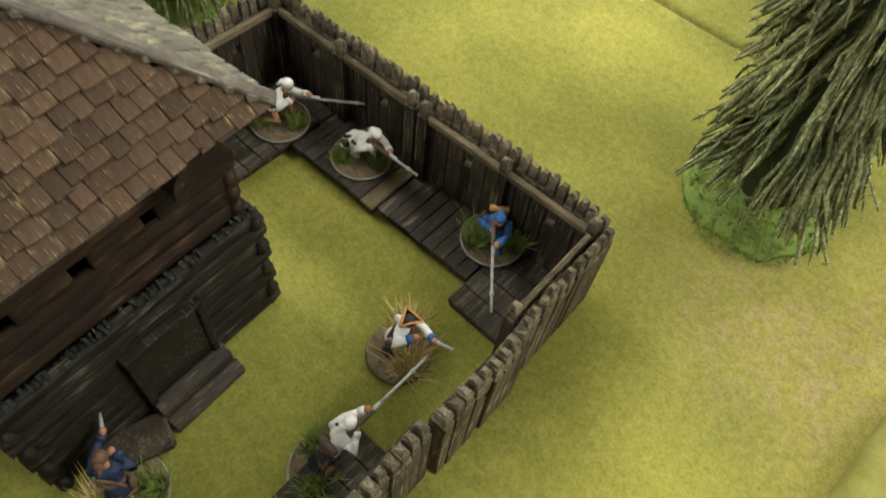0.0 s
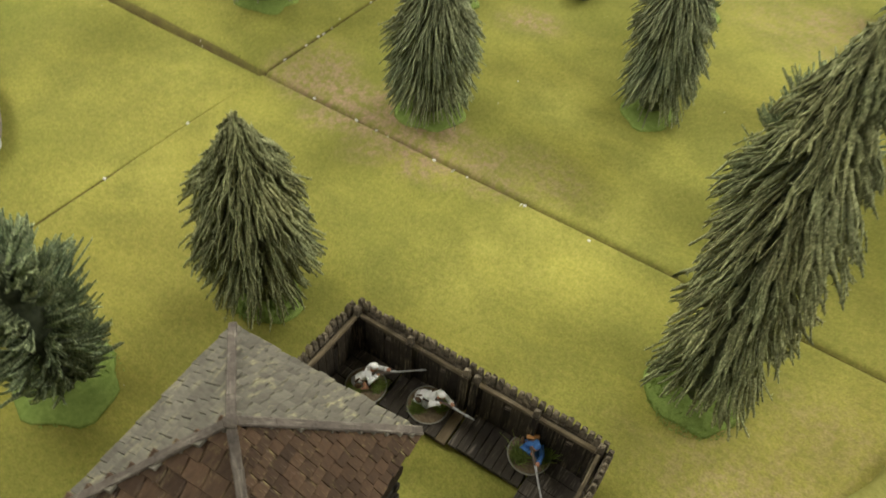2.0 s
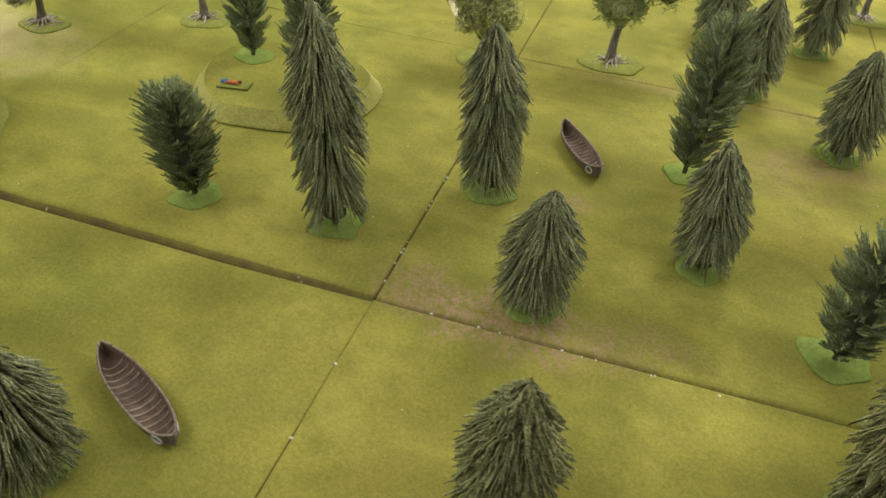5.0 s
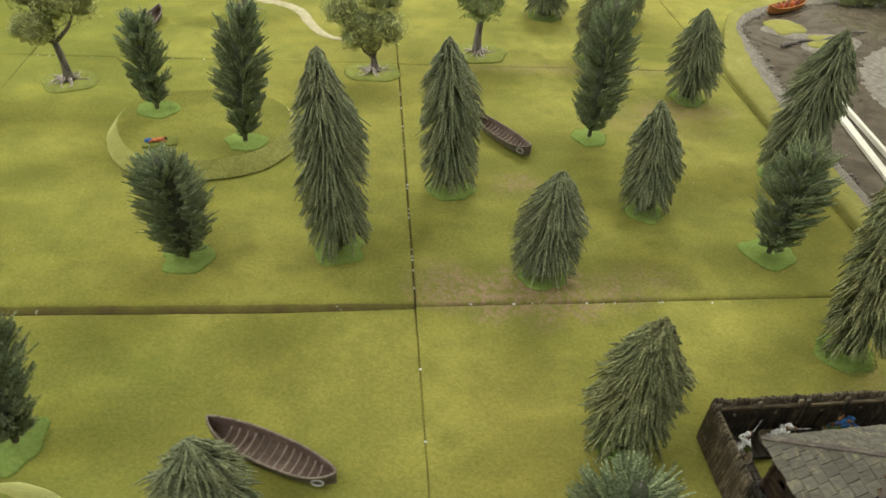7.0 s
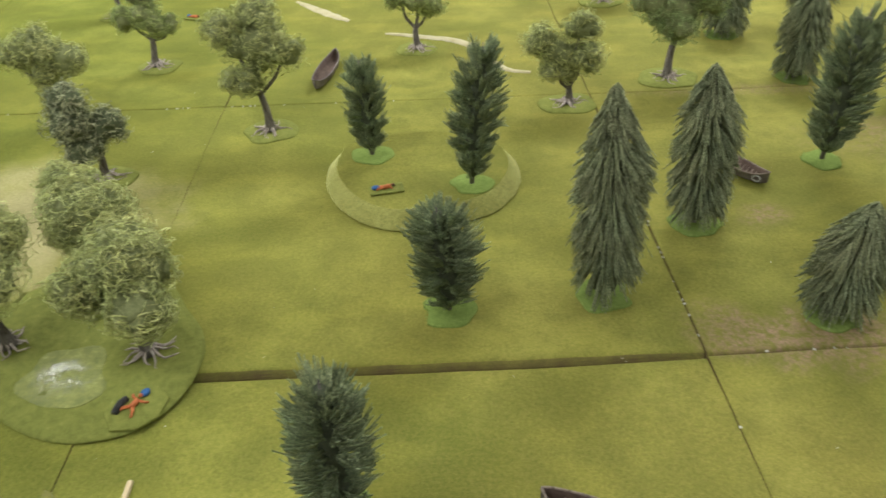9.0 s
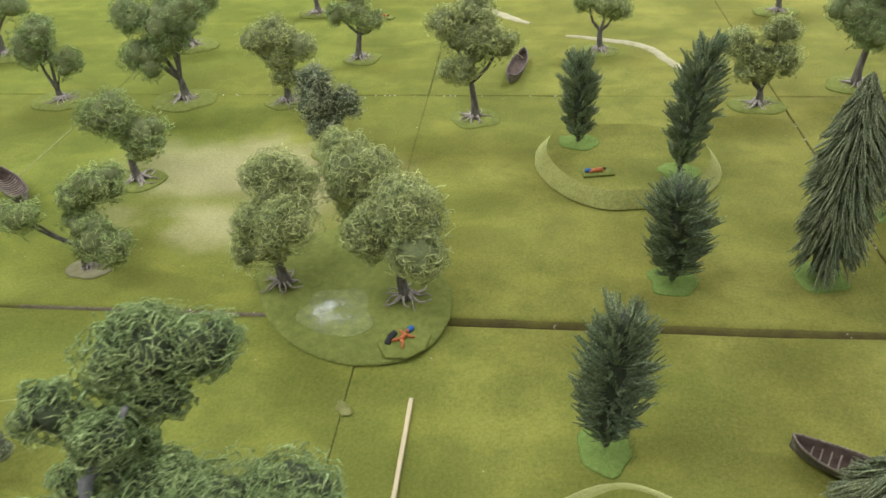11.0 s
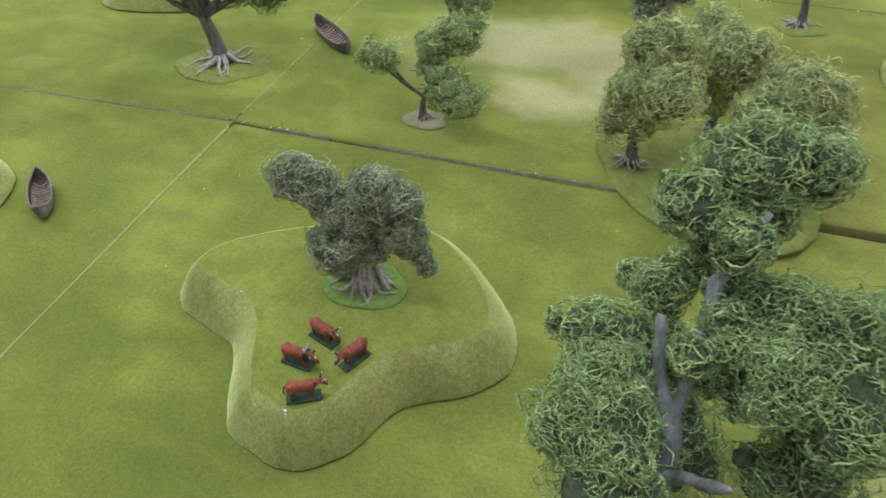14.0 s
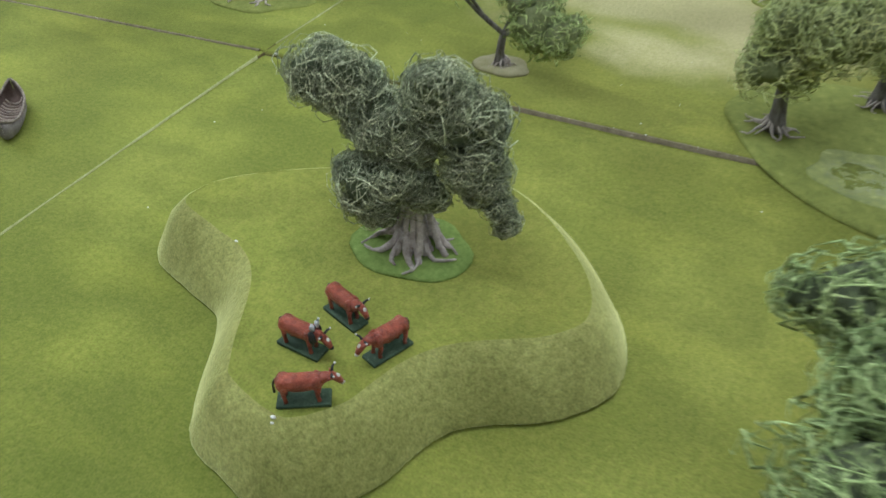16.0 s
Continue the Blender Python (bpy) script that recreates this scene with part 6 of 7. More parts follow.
F.done(0.4015, -0.3215, 0.001, 0, "bare earth-covered disc with a short grass tuft", "scenic disc", "", "scenic_disc")


def cow(x, y, z, rz, label, seed, harness=False, dark=False, down=0.0):
    """A toy cow on a rectangular base, facing +x: body, legs, head and horns as one lump of resin."""
    F = Figure()
    bm = bmesh.new()
    box_bm(bm, -0.0165, 0.0165, -0.0065, 0.0065, 0, 0.0028, 0.0006, 0.0004)
    bm.verts.ensure_lookup_table()
    F.put([v.co.copy() for v in bm.verts], [[v.index for v in f.verts] for f in bm.faces], "cow_base")
    bm.free()
    F.limb([(-0.0150, 0, 0.0165), (-0.0125, 0, 0.0172), (-0.004, 0, 0.0160), (0.005, 0, 0.0166), (0.0105, 0, 0.0172), (0.0125, 0, 0.0176)],
           [0.0028, 0.0052, 0.0056, 0.0055, 0.0048, 0.0030], "cow", 12)
    for lx, ly, k in ((-0.0115, 0.0030, 1), (-0.0105, -0.0030, -1), (0.0085, 0.0028, 1), (0.0095, -0.0028, -1)):
        F.limb([(lx, ly, 0.0150), (lx - 0.0008, ly * 1.1, 0.0085), (lx + 0.0004 * k, ly * 1.1, 0.0055), (lx, ly * 1.1, 0.0026)], [0.0027, 0.0015, 0.0012, 0.0015], "cow", 7)
    for s in (1, -1):
        F.lump((-0.0112, 0.0026 * s, 0.0168), 0.0040, 0.0032, 0.0050, "cow")
        F.lump((0.0088, 0.0026 * s, 0.0166), 0.0036, 0.0030, 0.0052, "cow")
    F.lump((-0.001, 0, 0.0134), 0.0075, 0.0046, 0.0038, "cow")
    F.lump((-0.0065, 0, 0.0112), 0.0022, 0.0020, 0.0016, "cow_shade")
    hx, hz = 0.0195, 0.0205 - down
    F.limb([(0.0105, 0, 0.0180), (0.0145, 0, 0.0200 - down * 0.4), (0.0178, 0, hz)], [0.0040, 0.0032, 0.0026], "cow", 10)
    F.limb([(hx - 0.002, 0, hz + 0.0008), (hx + 0.0018, 0, hz - 0.0020), (hx + 0.0042, 0, hz - 0.0052)], [0.0026, 0.0024, 0.0016], "cow", 9)
    F.lump((hx + 0.0044, 0, hz - 0.0056), 0.0016, 0.0015, 0.0014, "cow_white" if not dark else "cow_dark")
    F.lump((hx + 0.0020, 0, hz - 0.0004), 0.0016, 0.0012, 0.0020, "cow_white")
    for s in (1, -1):
        F.limb([(hx - 0.0012, 0.0015 * s, hz + 0.0024), (hx - 0.001, 0.0042 * s, hz + 0.0034), (hx + 0.0004, 0.0052 * s, hz + 0.0046)], [0.0009, 0.0008, 0.0005], "cow_dark", 6)
        F.lump((hx + 0.0004, 0.0053 * s, hz + 0.0048), 0.0007, 0.0007, 0.0008, "cow_white")
        F.limb([(hx - 0.0022, 0.0018 * s, hz + 0.0012), (hx - 0.0030, 0.0046 * s, hz + 0.0010)], [0.0009, 0.0005], "cow", 6)
    F.limb([(-0.0155, 0, 0.0190), (-0.0172, 0, 0.0150), (-0.0170, 0, 0.0085)], [0.0010, 0.0006, 0.0009], "cow_dark", 6)
    if harness:
        a = np.linspace(0, 2 * math.pi, 13)
        F.limb(np.stack([np.full(13, 0.0118), 0.0053 * np.cos(a), 0.0176 + 0.0056 * np.sin(a)], 1), np.full(13, 0.0011), "cow_dark", 6)
        F.lump((0.0125, -0.0040, 0.0190), 0.0030, 0.0014, 0.0040, "cow_dark")
        for s in (1, -1):
            F.limb([(0.0122, 0.0020 * s, 0.0225), (0.0122, 0.0026 * s, 0.0262), (0.0132, 0.0034 * s, 0.0288)], [0.0014, 0.0017, 0.0010], "emblem", 7)
    F.v = [(p[0] * 0.79, p[1] * 0.82, p[2] * 0.83) for p in F.v]
    F.done(x, y, z, rz, label, "cow figurine", "toy cows", "cow_figurine")


CZ = 0.0404
cow(-0.8985, -0.3922, CZ, 28, "red-brown toy cow standing on a dark green base", 1)
cow(-0.9177, -0.3634, CZ, -5, "red-brown toy cow in a dark harness on a green base", 2, harness=True, dark=True, down=0.003)
cow(-0.9090, -0.3346, CZ, -21, "red-brown toy cow with white horns on a green base", 3, dark=True)
cow(-0.8768, -0.3471, CZ, -115, "red-brown toy cow facing away on a green base", 4, down=0.002)


def sleeper(x, y, z, rz, label, spread=False):
    """A tiny reclining figurine on a flat turf base."""
    F = Figure()
    if spread:
        v, f = disc(0.036, 0.0026, 5, 8, 0.30)
        F.put(v, f, "turf")
    else:
        bm = bmesh.new()
        box_bm(bm, -0.026, 0.026, -0.013, 0.013, 0, 0.0026, 0.0008, 0.0006)
        bm.verts.ensure_lookup_table()
        F.put([v.co.copy() for v in bm.verts], [[v.index for v in f.verts] for f in bm.faces], "turf")
        bm.free()
    F.limb([(-0.006, 0, 0.0048), (0.001, 0, 0.0056), (0.006, 0, 0.0062)], [0.0030, 0.0034, 0.0028], "orange_paint", 9)
    F.lump((0.0105, 0.0004, 0.0072), 0.0026, 0.0024, 0.0024, "orange_paint" if spread else "brown_leather")
    k = 0.010 if spread else 0.004
    F.limb([(-0.005, 0.0018, 0.0046), (-0.010, k * 0.7, 0.0052), (-0.016, k, 0.0040)], [0.0022, 0.0018, 0.0012], "orange_paint")
    F.limb([(-0.005, -0.0018, 0.0046), (-0.010, -k * 0.7, 0.0060), (-0.016, -k, 0.0040)], [0.0022, 0.0018, 0.0012], "orange_paint")
    F.limb([(0.005, 0.0028, 0.0060), (0.007, k * 0.9, 0.0054), (0.010, k * 1.2, 0.0042)], [0.0017, 0.0014, 0.0011], "orange_paint")
    F.limb([(0.005, -0.0028, 0.0060), (0.006, -k * 0.9, 0.0054), (0.009, -k * 1.2, 0.0042)], [0.0017, 0.0014, 0.0011], "orange_paint")
    F.lump((-0.0165 if not spread else 0.0175, 0.001, 0.0050), 0.0062, 0.0050, 0.0034, "blue_cloth")
    if spread:
        F.limb([(-0.020, 0.010, 0.005), (-0.008, 0.0135, 0.006), (0.002, 0.0140, 0.005)], [0.0040, 0.0044, 0.0036], "cow_dark", 9)
    F.v = [(p[0] * 0.84, p[1] * 0.84, p[2] * 0.9) for p in F.v]
    F.done(x, y, z, rz, label)


sleeper(-0.3255, 0.293, 0.0224, 10, "tiny orange reclining figurine with blue bundle on a green base")
sleeper(-0.5530, -0.040, 0.0046, 62, "tiny orange sprawling figurine beside a dark log", True)
sleeper(-0.748, 1.023, 0.0012, -20, "tiny blue figurine on a flat base on the far grass")
F = Figure()
for i in range(5):
    q = -0.036 + 0.018 * i
    F.limb([(q, 0, 0.005), (q + 0.001, 0.001, 0.012), (q + 0.002, 0, 0.017)], [0.0050, 0.0046, 0.0026], "orange_paint" if i % 2 else "cow")
    F.lump((q + 0.002, 0, 0.0195), 0.0024, 0.0022, 0.0025, "brown_leather")
F.done(0.842, 0.905, 0.0052, 28, "row of tiny reddish seated figurines in the orange canoe")


# ---------------------------------------------------------------- palisade fort
def stake_data(w, d, h0, h1, seed, top=True, out=False):
    """Mesh data of one split stake from h0 to h1, with a worn, narrower tip."""
    r = random.Random(seed)
    rows = [(h0, 1.0), (h1 - 0.0070, 1.0), (h1 - 0.0062, 0.80), (h1 - 0.0012, 0.76), (h1, 0.50)] if top else [(h0, 1.0), ((h0 + h1) / 2, 1.0), (h1, 1.0)]
    verts, faces, slots = [], [], []
    shape = [(-0.5, -0.44), (-0.44, -0.5), (0.44, -0.5), (0.5, -0.44), (0.5, 0.44), (0.44, 0.5), (-0.44, 0.5), (-0.5, 0.44)]
    for i, (z, s) in enumerate(rows):
        for x, y in shape:
            verts.append((x * w * s + r.uniform(-1, 1) * 0.0001, y * d * s + r.uniform(-1, 1) * 0.0001, z + (r.uniform(-1, 1) * 0.0009 if i == len(rows) - 1 and top else 0)))
    n = 8
    for k in range(len(rows) - 1):
        for i in range(n):
            a, b2 = k * n + i, k * n + (i + 1) % n
            faces.append((a, b2, b2 + n, a + n))
            slots.append(1 if top and k >= 1 else 0)
    faces.append([(len(rows) - 1) * n + i for i in range(n)])
    slots.append(1 if top else 0)
    faces.append([n - 1 - i for i in range(n)])
    slots.append(0)
    me = bpy.data.meshes.new("stake")
    me.from_pydata(verts, [], faces)
    me.materials.append(M["stake_lit" if out else "stake"])
    me.materials.append(M["stake_top"])
    me.polygons.foreach_set("material_index", np.asarray(slots, dtype=np.int32))
    me.update()
    return me


PITCH = 0.0043
LOOP_LO, LOOP_HI = 0.0290, 0.0335
FULL = [stake_data(0.0044, 0.0042, 0, h, i, out=True) for i, h in enumerate((0.0478, 0.0490, 0.0500, 0.0508, 0.0494, 0.0485))]
STAKE_LOW = stake_data(0.0043, 0.0042, 0, LOOP_LO, 20, False, True)
STAKE_HIGH = stake_data(0.0043, 0.0042, LOOP_HI, 0.0495, 21, out=True)
PLANK = [stake_data(0.0070, 0.0013, 0, 0.0425 - 0.0006 * i, 30 + i, False) for i in range(3)]
PLANK_LOW = stake_data(0.0041, 0.0013, 0, LOOP_LO, 40, False)
PLANK_HIGH = stake_data(0.0041, 0.0013, LOOP_HI, 0.0425, 41, False)
POST = stake_data(0.0050, 0.0042, 0, 0.0500, 50)


def child(name, me, parent, m):
    ob = new(name, me)
    ob.parent = parent
    ob.matrix_basis = m
    return ob


def palisade(p0, p1, label, seed, posts=True, rail=True, thick=1.0):
    """A timber wall panel from p0 to p1; its inner face is on the right of that way."""
    r = random.Random(seed)
    d = Vector((p1[0] - p0[0], p1[1] - p0[1]))
    L = d.length
    t = tagged(thing("palisade_wall", p0[0], p0[1], 0.0006, math.degrees(math.atan2(d.y, d.x))), label, "palisade", "fort palisades")
    n = max(3, int(L / PITCH))
    step = L / n
    loops = {int(n * 0.28), int(n * 0.75)} if L > 0.06 else {int(n * 0.5)}
    for i in range(n):
        x = step * (i + 0.5)
        m = pose(x + r.uniform(-1, 1) * 0.0002, r.uniform(-1, 1) * 0.0003, 0, r.uniform(-1, 1) * 0.3, r.uniform(-1, 1) * 0.5, 180 if r.random() < 0.5 else 0)
        if i in loops:
            child("stake", STAKE_LOW, t, pose(x, 0, 0))
            child("stake", STAKE_HIGH, t, pose(x, 0, 0))
            child("plank", PLANK_LOW, t, pose(x, -0.0030, 0))
            child("plank", PLANK_HIGH, t, pose(x, -0.0030, 0))
        else:
            child("stake", FULL[r.randrange(6)], t, m @ Matrix.Diagonal((1, thick, 1, 1)))
    x = 0.0
    for stop in sorted(loops) + [None]:
        end = step * stop if stop is not None else L
        k = max(1, round((end - x) / 0.0072))
        w = (end - x) / k
        for i in range(k):
            c = child("plank", PLANK[r.randrange(3)], t, pose(x + w * (i + 0.5), -0.0030 - r.uniform(0, 0.0004), 0))
            c.scale = (w / 0.0073, 1, 1)
        x = end + step
    if rail:
        bm = bmesh.new()
        box_bm(bm, 0.001, L - 0.001, -0.0062, -0.0038, 0.0402, 0.0436, 0.0004, 0.0001)
        part("rail", bm, M["rail"], t, "pale-edged timber rail")
    if posts:
        for q in (0.0, 0.5, 1.0) if L > 0.06 else (0.0, 1.0):
            child("post", POST, t, pose(0.003 + (L - 0.006) * q, -0.0052, 0))
    return t


PAL = "dark weathered timber palisade panel with uneven worn stake tops"
NW, NE = (0.2540, -0.1755), (0.4225, -0.1690)
NM = (0.3380, -0.1723)
palisade(NW, NM, PAL, 1)
palisade((0.3390, -0.1728), NE, PAL, 2)
palisade((0.4248, -0.1705), (0.4268, -0.2215), PAL, 3)
palisade((0.4290, -0.2222), (0.4298, -0.2620), "dark timber palisade panel set slightly askew", 4, False, False, 1.5)
palisade((0.4275, -0.2650), (0.4315, -0.3400), PAL, 5, False, False, 1.4)
palisade((0.4320, -0.3410), (0.4325, -0.3900), PAL, 6)
palisade((0.4305, -0.3925), (0.2560, -0.3930), PAL, 7)
palisade((0.2550, -0.3905), (0.2535, -0.2840), PAL, 8)
palisade((0.2535, -0.2830), (0.2525, -0.1780), PAL, 9)


def deck(name, x0, x1, y0, y1, z, along, width, label, rz=0.0, pale=()):
    """A firing step: planks side by side on a dark sill."""
    cx, cy = (x0 + x1) / 2, (y0 + y1) / 2
    hx, hy = (x1 - x0) / 2, (y1 - y0) / 2
    t = tagged(thing(name, cx, cy, 0.0006, rz), label, "firing step", "firing steps")
    bm = bmesh.new()
    box_bm(bm, -hx + 0.0006, hx - 0.0006, -hy + 0.0006, hy - 0.0006, 0, z - 0.0022, 0.0003)
    part("sill", bm, M["stake"], t, "dark timber sill")
    span = (x1 - x0) if along == "x" else (y1 - y0)
    n = max(2, round(span / width))
    w = span / n
    r = random.Random(int(x0 * 1e4))
    for i in range(n):
        bm = bmesh.new()
        a = -span / 2 + w * i + 0.00022
        b2 = a + w - 0.00044
        e0, e1 = r.uniform(0, 0.0008), r.uniform(0, 0.0008)
        zz = z + r.uniform(-1, 1) * 0.00022
        if along == "x":
            box_bm(bm, a, b2, -hy - e0, hy, z - 0.0021, zz, 0.0003)
        else:
            box_bm(bm, -hx, hx + e1, a, b2, z - 0.0021, zz, 0.0003)
        part("plank", bm, M["deck_pale"] if i in pale else M["deck"], t)
    return t


deck("firing_step", 0.2918, 0.3402, -0.2045, -0.1765, 0.0058, "x", 0.0068, "weathered plank firing step along the palisade", 1.5, pale=(6,))
deck("firing_step", 0.3410, 0.3895, -0.2010, -0.1745, 0.0054, "x", 0.0062, "weathered plank firing step along the palisade", 1.5)
deck("firing_step", 0.2580, 0.2908, -0.300, -0.1805, 0.0058, "y", 0.0080, "weathered plank firing step along the side palisade", 0.5)
deck("firing_step", 0.3905, 0.4205, -0.2122, -0.1740, 0.0046, "y", 0.0100, "dark plank landing in the corner of the palisade", 0.0)
deck("firing_step", 0.4010, 0.4225, -0.3300, -0.2700, 0.0056, "y", 0.0085, "dark plank firing step along the side palisade", 1.5)

# ---------------------------------------------------------------- blockhouse
house = tagged(thing("blockhouse", 0.3005, -0.3070, 0.0006, 4.5), "dark log blockhouse with a hipped shingle roof inside the palisade", "house")


def log_data(L, rad, seed):
    r = random.Random(seed)
    n = 9
    xs = np.linspace(-L / 2, L / 2, n)
    p = np.array([[x, r.uniform(-1, 1) * 0.0002, r.uniform(-1, 1) * 0.0002] for x in xs])
    v, f, c = tubes(p[None], np.array([[rad * (1 + r.uniform(-0.06, 0.06)) for _ in xs]]), 8)
    me = bpy.data.meshes.new("log")
    me.from_pydata(v.tolist(), [], f.tolist() + c[0].tolist() + c[1].tolist())
    me.polygons.foreach_set("use_smooth", np.ones(len(me.polygons), dtype=bool))
    return me


LOW_LOGS = [log_data(0.0955, 0.0041, 60 + i) for i in range(3)]
UP_LOGS = [log_data(0.0890, 0.0041, 70 + i) for i in range(3)]
SEG_LOGS = [log_data(0.0124, 0.0041, 80), log_data(0.0162, 0.0041, 81), log_data(0.0262, 0.0041, 82)]
for me in LOW_LOGS:
    me.materials.append(M["log"])
for me in UP_LOGS + SEG_LOGS:
    me.materials.append(M["log_up"])
HL, HU = 0.0440, 0.0405
FLAT = Matrix.Diagonal((1, 0.62, 1, 1))
for side in range(4):
    turn = pose(0, 0, 0, 0, 0, 90 * side)
    for k in range(8):
        child("log", LOW_LOGS[(k + side) % 3], house, turn @ pose(0.0006 * (-1) ** k, -HL - 0.0012, 0.0038 + 0.0071 * k, 0, 0, 0) @ FLAT)
    for k in range(7):
        z = 0.0610 + 0.0068 * k
        if k == 3:
            for x, q in ((-0.0383, 0), (-0.0168, 1), (0.0053, 1), (0.0314, 2)):
                child("log", SEG_LOGS[q], house, turn @ pose(x, -HU - 0.0012, z, 0, 0, 0) @ FLAT)
        else:
            child("log", UP_LOGS[(k + side) % 3], house, turn @ pose(0, -HU - 0.0012, z, 0, 0, 0) @ FLAT)
    # broken ledge between the storeys
    bm = bmesh.new()
    r = random.Random(90 + side)
    box_bm(bm, -0.0462, 0.0462, -0.0474, -0.0440, 0.0556, 0.0564, 0.0, 0.0)
    for i in range(52):
        x = -0.0455 + 0.0910 * i / 51
        if r.random() < 0.22:
            continue
        h = r.uniform(0.0004, 0.0022)
        box_bm(bm, x - 0.0006, x + r.uniform(0.0001, 0.0008), -0.0474 + r.uniform(-0.0006, 0.0012), -0.0440, 0.0560, 0.0564 + h, 0.0, 0.0004)
    ob = part("ledge", bm, M["chips"], house)
    tagged(ob, "broken row of small grey ledge chips", kind="stuff")
    ob.matrix_basis = turn
# solid blocks fill both storeys; their black colour is the indoor darkness
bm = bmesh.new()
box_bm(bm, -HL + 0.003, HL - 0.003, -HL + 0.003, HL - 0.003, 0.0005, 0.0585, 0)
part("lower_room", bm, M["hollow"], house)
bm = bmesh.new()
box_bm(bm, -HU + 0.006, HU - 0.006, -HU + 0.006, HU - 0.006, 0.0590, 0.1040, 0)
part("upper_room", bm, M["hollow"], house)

# roof: a pyramid painted near-black as shade in the gaps, rows of shingles, hip boards
EV, EZ, PZ = 0.0530, 0.1050, 0.1480
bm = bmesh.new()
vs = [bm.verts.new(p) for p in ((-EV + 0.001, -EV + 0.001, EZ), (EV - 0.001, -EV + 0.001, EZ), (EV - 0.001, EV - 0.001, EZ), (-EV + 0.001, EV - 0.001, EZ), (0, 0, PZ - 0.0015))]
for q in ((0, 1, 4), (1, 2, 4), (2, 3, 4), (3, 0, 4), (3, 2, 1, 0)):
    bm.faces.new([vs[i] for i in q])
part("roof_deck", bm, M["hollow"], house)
slope = math.hypot(EV, PZ - EZ)
pitch = math.degrees(math.atan2(PZ - EZ, EV))
SHINGLES = []
for i, w in enumerate((0.0046, 0.0056, 0.0068, 0.0080, 0.0100)):
    bm = bmesh.new()
    box_bm(bm, -w / 2, w / 2, 0, 0.0070 if i < 3 else 0.0105, 0, 0.0015, 0.00025, 0.00030)
    me = bpy.data.meshes.new("shingle")
    bm.to_mesh(me)
    bm.free()
    me.materials.append(M["shingle"])
    SHINGLES.append((w, me))
for side in range(4):
    turn = pose(0, 0, 0, 0, 0, 90 * side)
    r = random.Random(side + 5)
    ROWS_N = 13 if side in (1, 2) else 8
    for k in range(ROWS_N):
        s0 = slope * k / ROWS_N
        hw = (EV + 0.0010) * (1 - (k + 0.15) / ROWS_N)
        x = -hw
        while x < hw - 0.0035:
            w, me = SHINGLES[r.randrange(3) if side in (1, 2) else 3 + r.randrange(2)]
            w2 = min(w, hw - x)
            m = turn @ pose(0, -EV, EZ, pitch, 0, 0) @ pose(x + w2 / 2, s0 - 0.0012 + r.uniform(-1, 1) * 0.0008, 0.0010 + r.uniform(0, 0.0004), -8 + r.uniform(-1, 1) * 1.6, r.uniform(-1, 1) * 2.2, r.uniform(-1, 1) * 1.2)
            ob = child("shingle", me, house, m)
            # north and west sides take the copy with the light painted in
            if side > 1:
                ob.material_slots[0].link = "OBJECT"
                ob.material_slots[0].material = M["shingle_lit_grey"]
            ob.scale = (w2 / w * 0.995, 1, 1)
            x += w2
    # hip board
    a, b2 = Vector((EV + 0.001, -EV - 0.001, EZ + 0.0008)), Vector((0, 0, PZ + 0.0016))
    L = (b2 - a).length
    for i in range(5):
        bm = bmesh.new()
        box_bm(bm, L * i / 5 - 0.0008, L * (i + 1) / 5, -0.0021, 0.0021, 0.0002 * (i % 2), 0.0019 + 0.0002 * (i % 2), 0.0005, 0.0002)
        ob = part("hip_board", bm, M["hip"], house, "grey ridge board")
        ob.matrix_basis = turn @ Matrix.Translation(a) @ (b2 - a).to_track_quat("X", "Z").to_matrix().to_4x4()
    # eaves board
    bm = bmesh.new()
    box_bm(bm, -EV + 0.0006, EV - 0.0006, -EV - 0.0004, -EV + 0.0030, EZ - 0.0022, EZ + 0.0006, 0.0004, 0.0002)
    ob = part("eaves_board", bm, M["hip"], house)
    ob.matrix_basis = turn
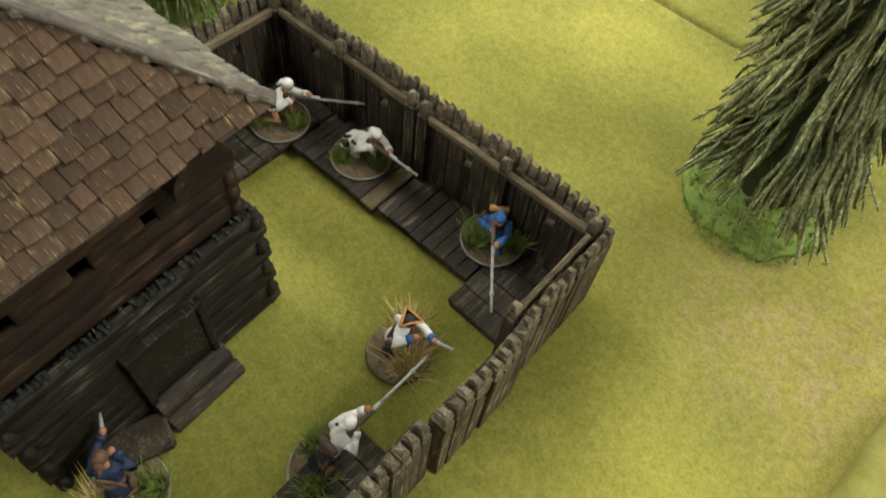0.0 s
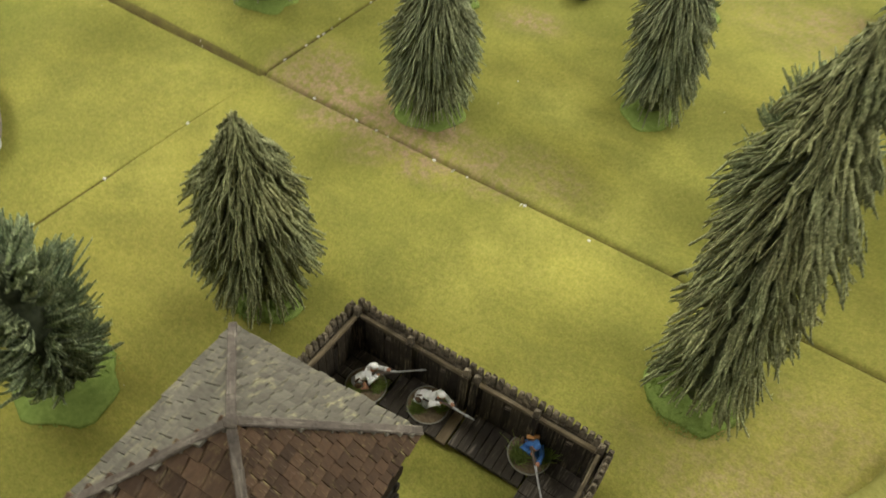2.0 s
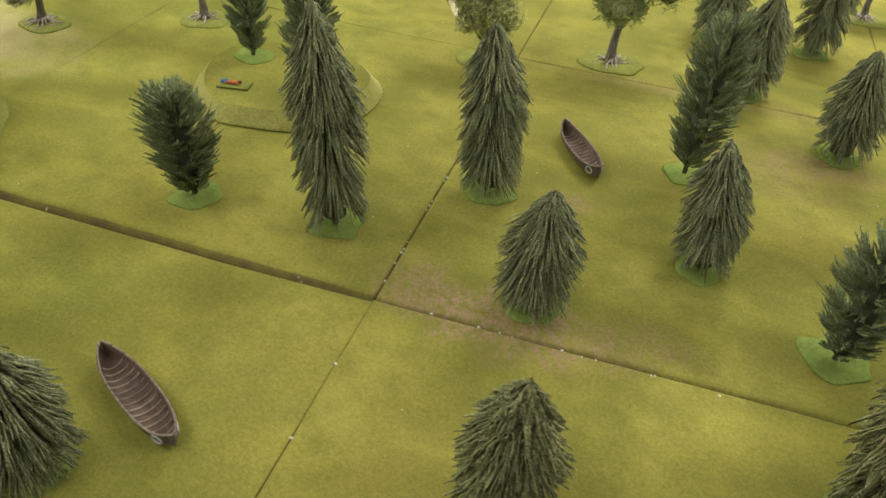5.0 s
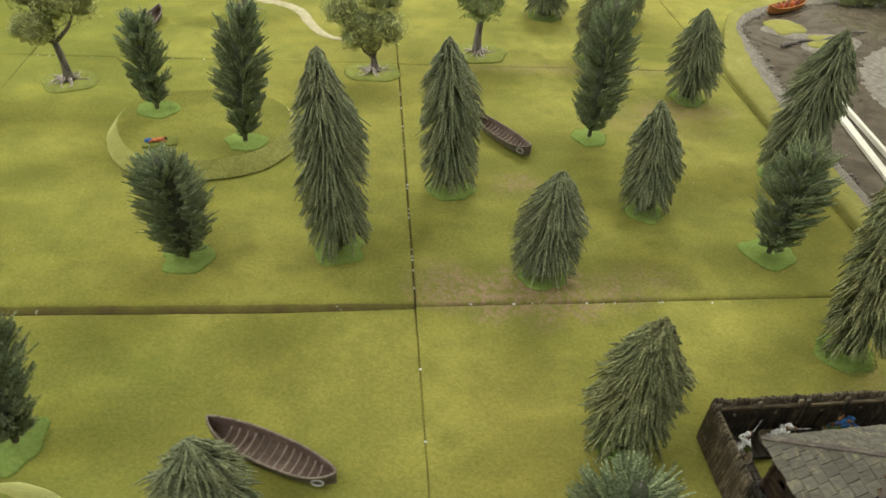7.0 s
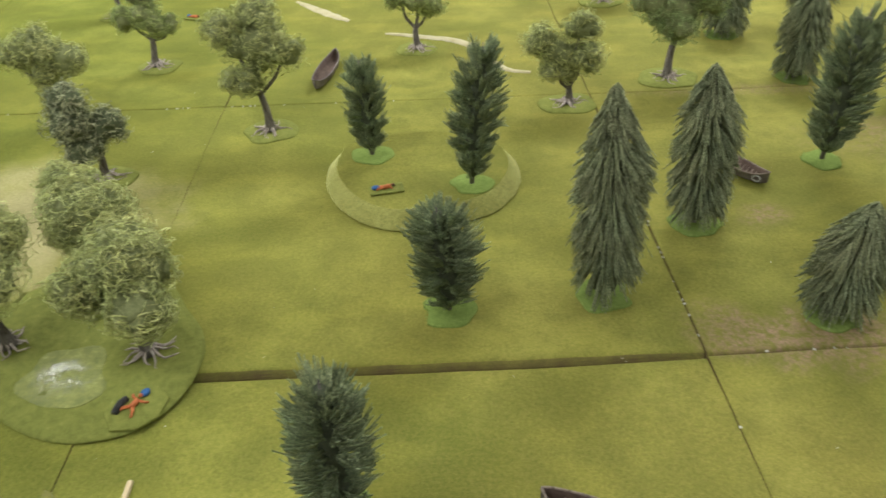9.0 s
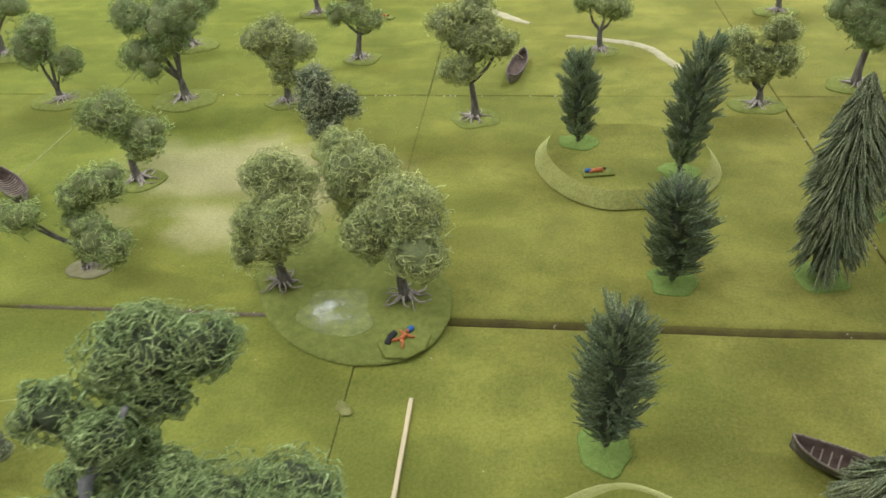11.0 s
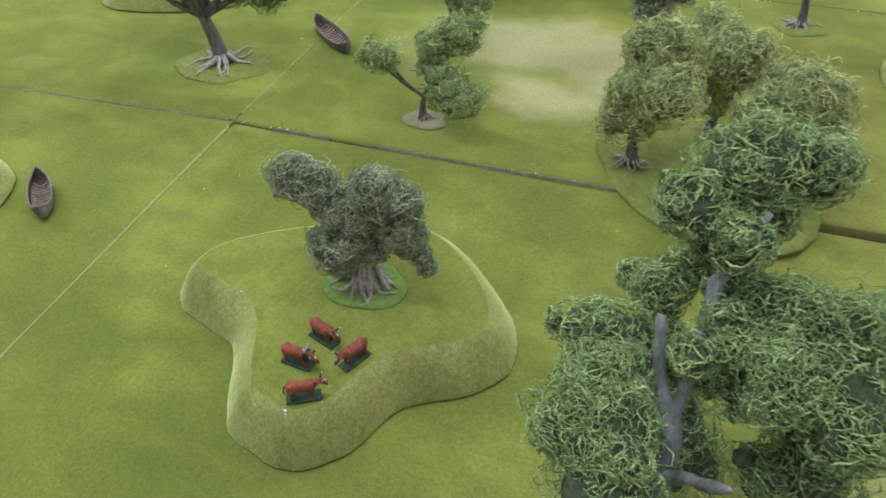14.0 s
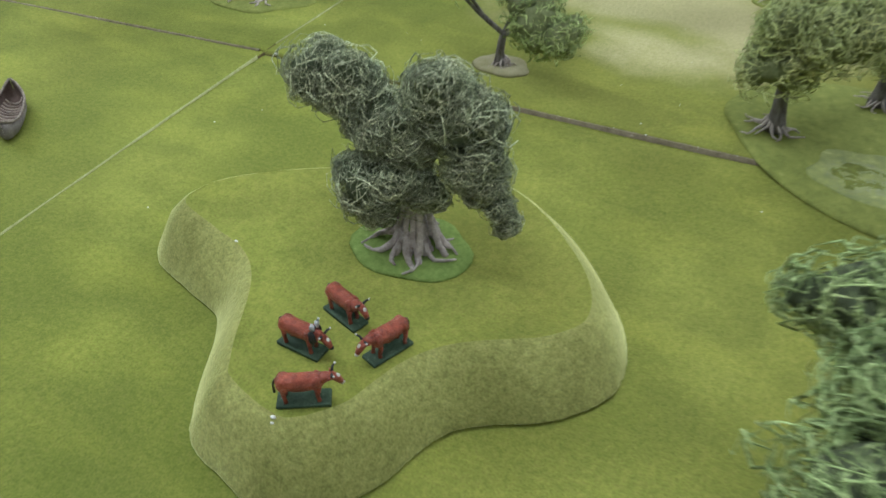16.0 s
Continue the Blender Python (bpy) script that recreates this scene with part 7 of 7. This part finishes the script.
v, f = blob(0.0034, 0.0034, 0.0024, 0.25, 3, 8, 12, 300)
ob = raw("ridge_cap", v, f, M["hip"], house)
ob.matrix_basis = pose(0, 0, PZ + 0.0028)

# rounded bay of the upper storey breaking through the eaves
prof = [(0.0096 * math.cos(a), 0.0978 + 0.0096 * math.sin(a)) for a in np.linspace(-0.5, math.pi + 0.5, 14)]
verts = [(x, 0.0290 + y, z) for x in (0.0400, 0.0548) for y, z in prof]
n = len(prof)
faces = [tuple(range(n - 1, -1, -1)), tuple(range(n, 2 * n))] + [(k, (k + 1) % n, n + (k + 1) % n, n + k) for k in range(n)]
raw("corner_bay", verts, faces, M["log_up"], house, "brown rounded timber bay", smooth=False)

# door and steps on the side towards the yard
door = new("door")
door.parent = house
door.matrix_basis = pose(HL + 0.0040, 0.0030, 0, 0, 0, 0)
bm = bmesh.new()
box_bm(bm, 0, 0.0012, -0.0120, 0.0120, 0.0095, 0.0400, 0.0003)
part("leaf", bm, M["log"], door, "dark plank door leaf")
for y in (-0.0133, 0.0133):
    bm = bmesh.new()
    box_bm(bm, -0.0005, 0.0026, y - 0.0013, y + 0.0013, 0.004, 0.0425, 0.0004)
    part("jamb", bm, M["log"], door)
bm = bmesh.new()
box_bm(bm, -0.0005, 0.0028, -0.0150, 0.0150, 0.0402, 0.0430, 0.0004)
part("lintel", bm, M["log"], door)
for x0, x1, z1 in ((0.0, 0.0060, 0.0085), (0.0064, 0.0118, 0.0046)):
    bm = bmesh.new()
    box_bm(bm, x0, x1, -0.0165, 0.0140, 0.0, z1, 0.0006, 0.0002)
    ob = part("step", bm, M["deck"], house, "worn timber door step")
    ob.matrix_basis = pose(HL + 0.0045, 0.0050, 0)
bm = bmesh.new()
box_bm(bm, -0.0110, 0.0110, -0.0070, 0.0070, 0, 0.0055, 0.0012, 0.0006)
ob = part("timber_block", bm, M["stake"], None)
ob.matrix_world = pose(0.3560, -0.3250, 0.0008, 0, 0, 75)
tagged(ob, "dark timber block lying beside the blockhouse", "timber")
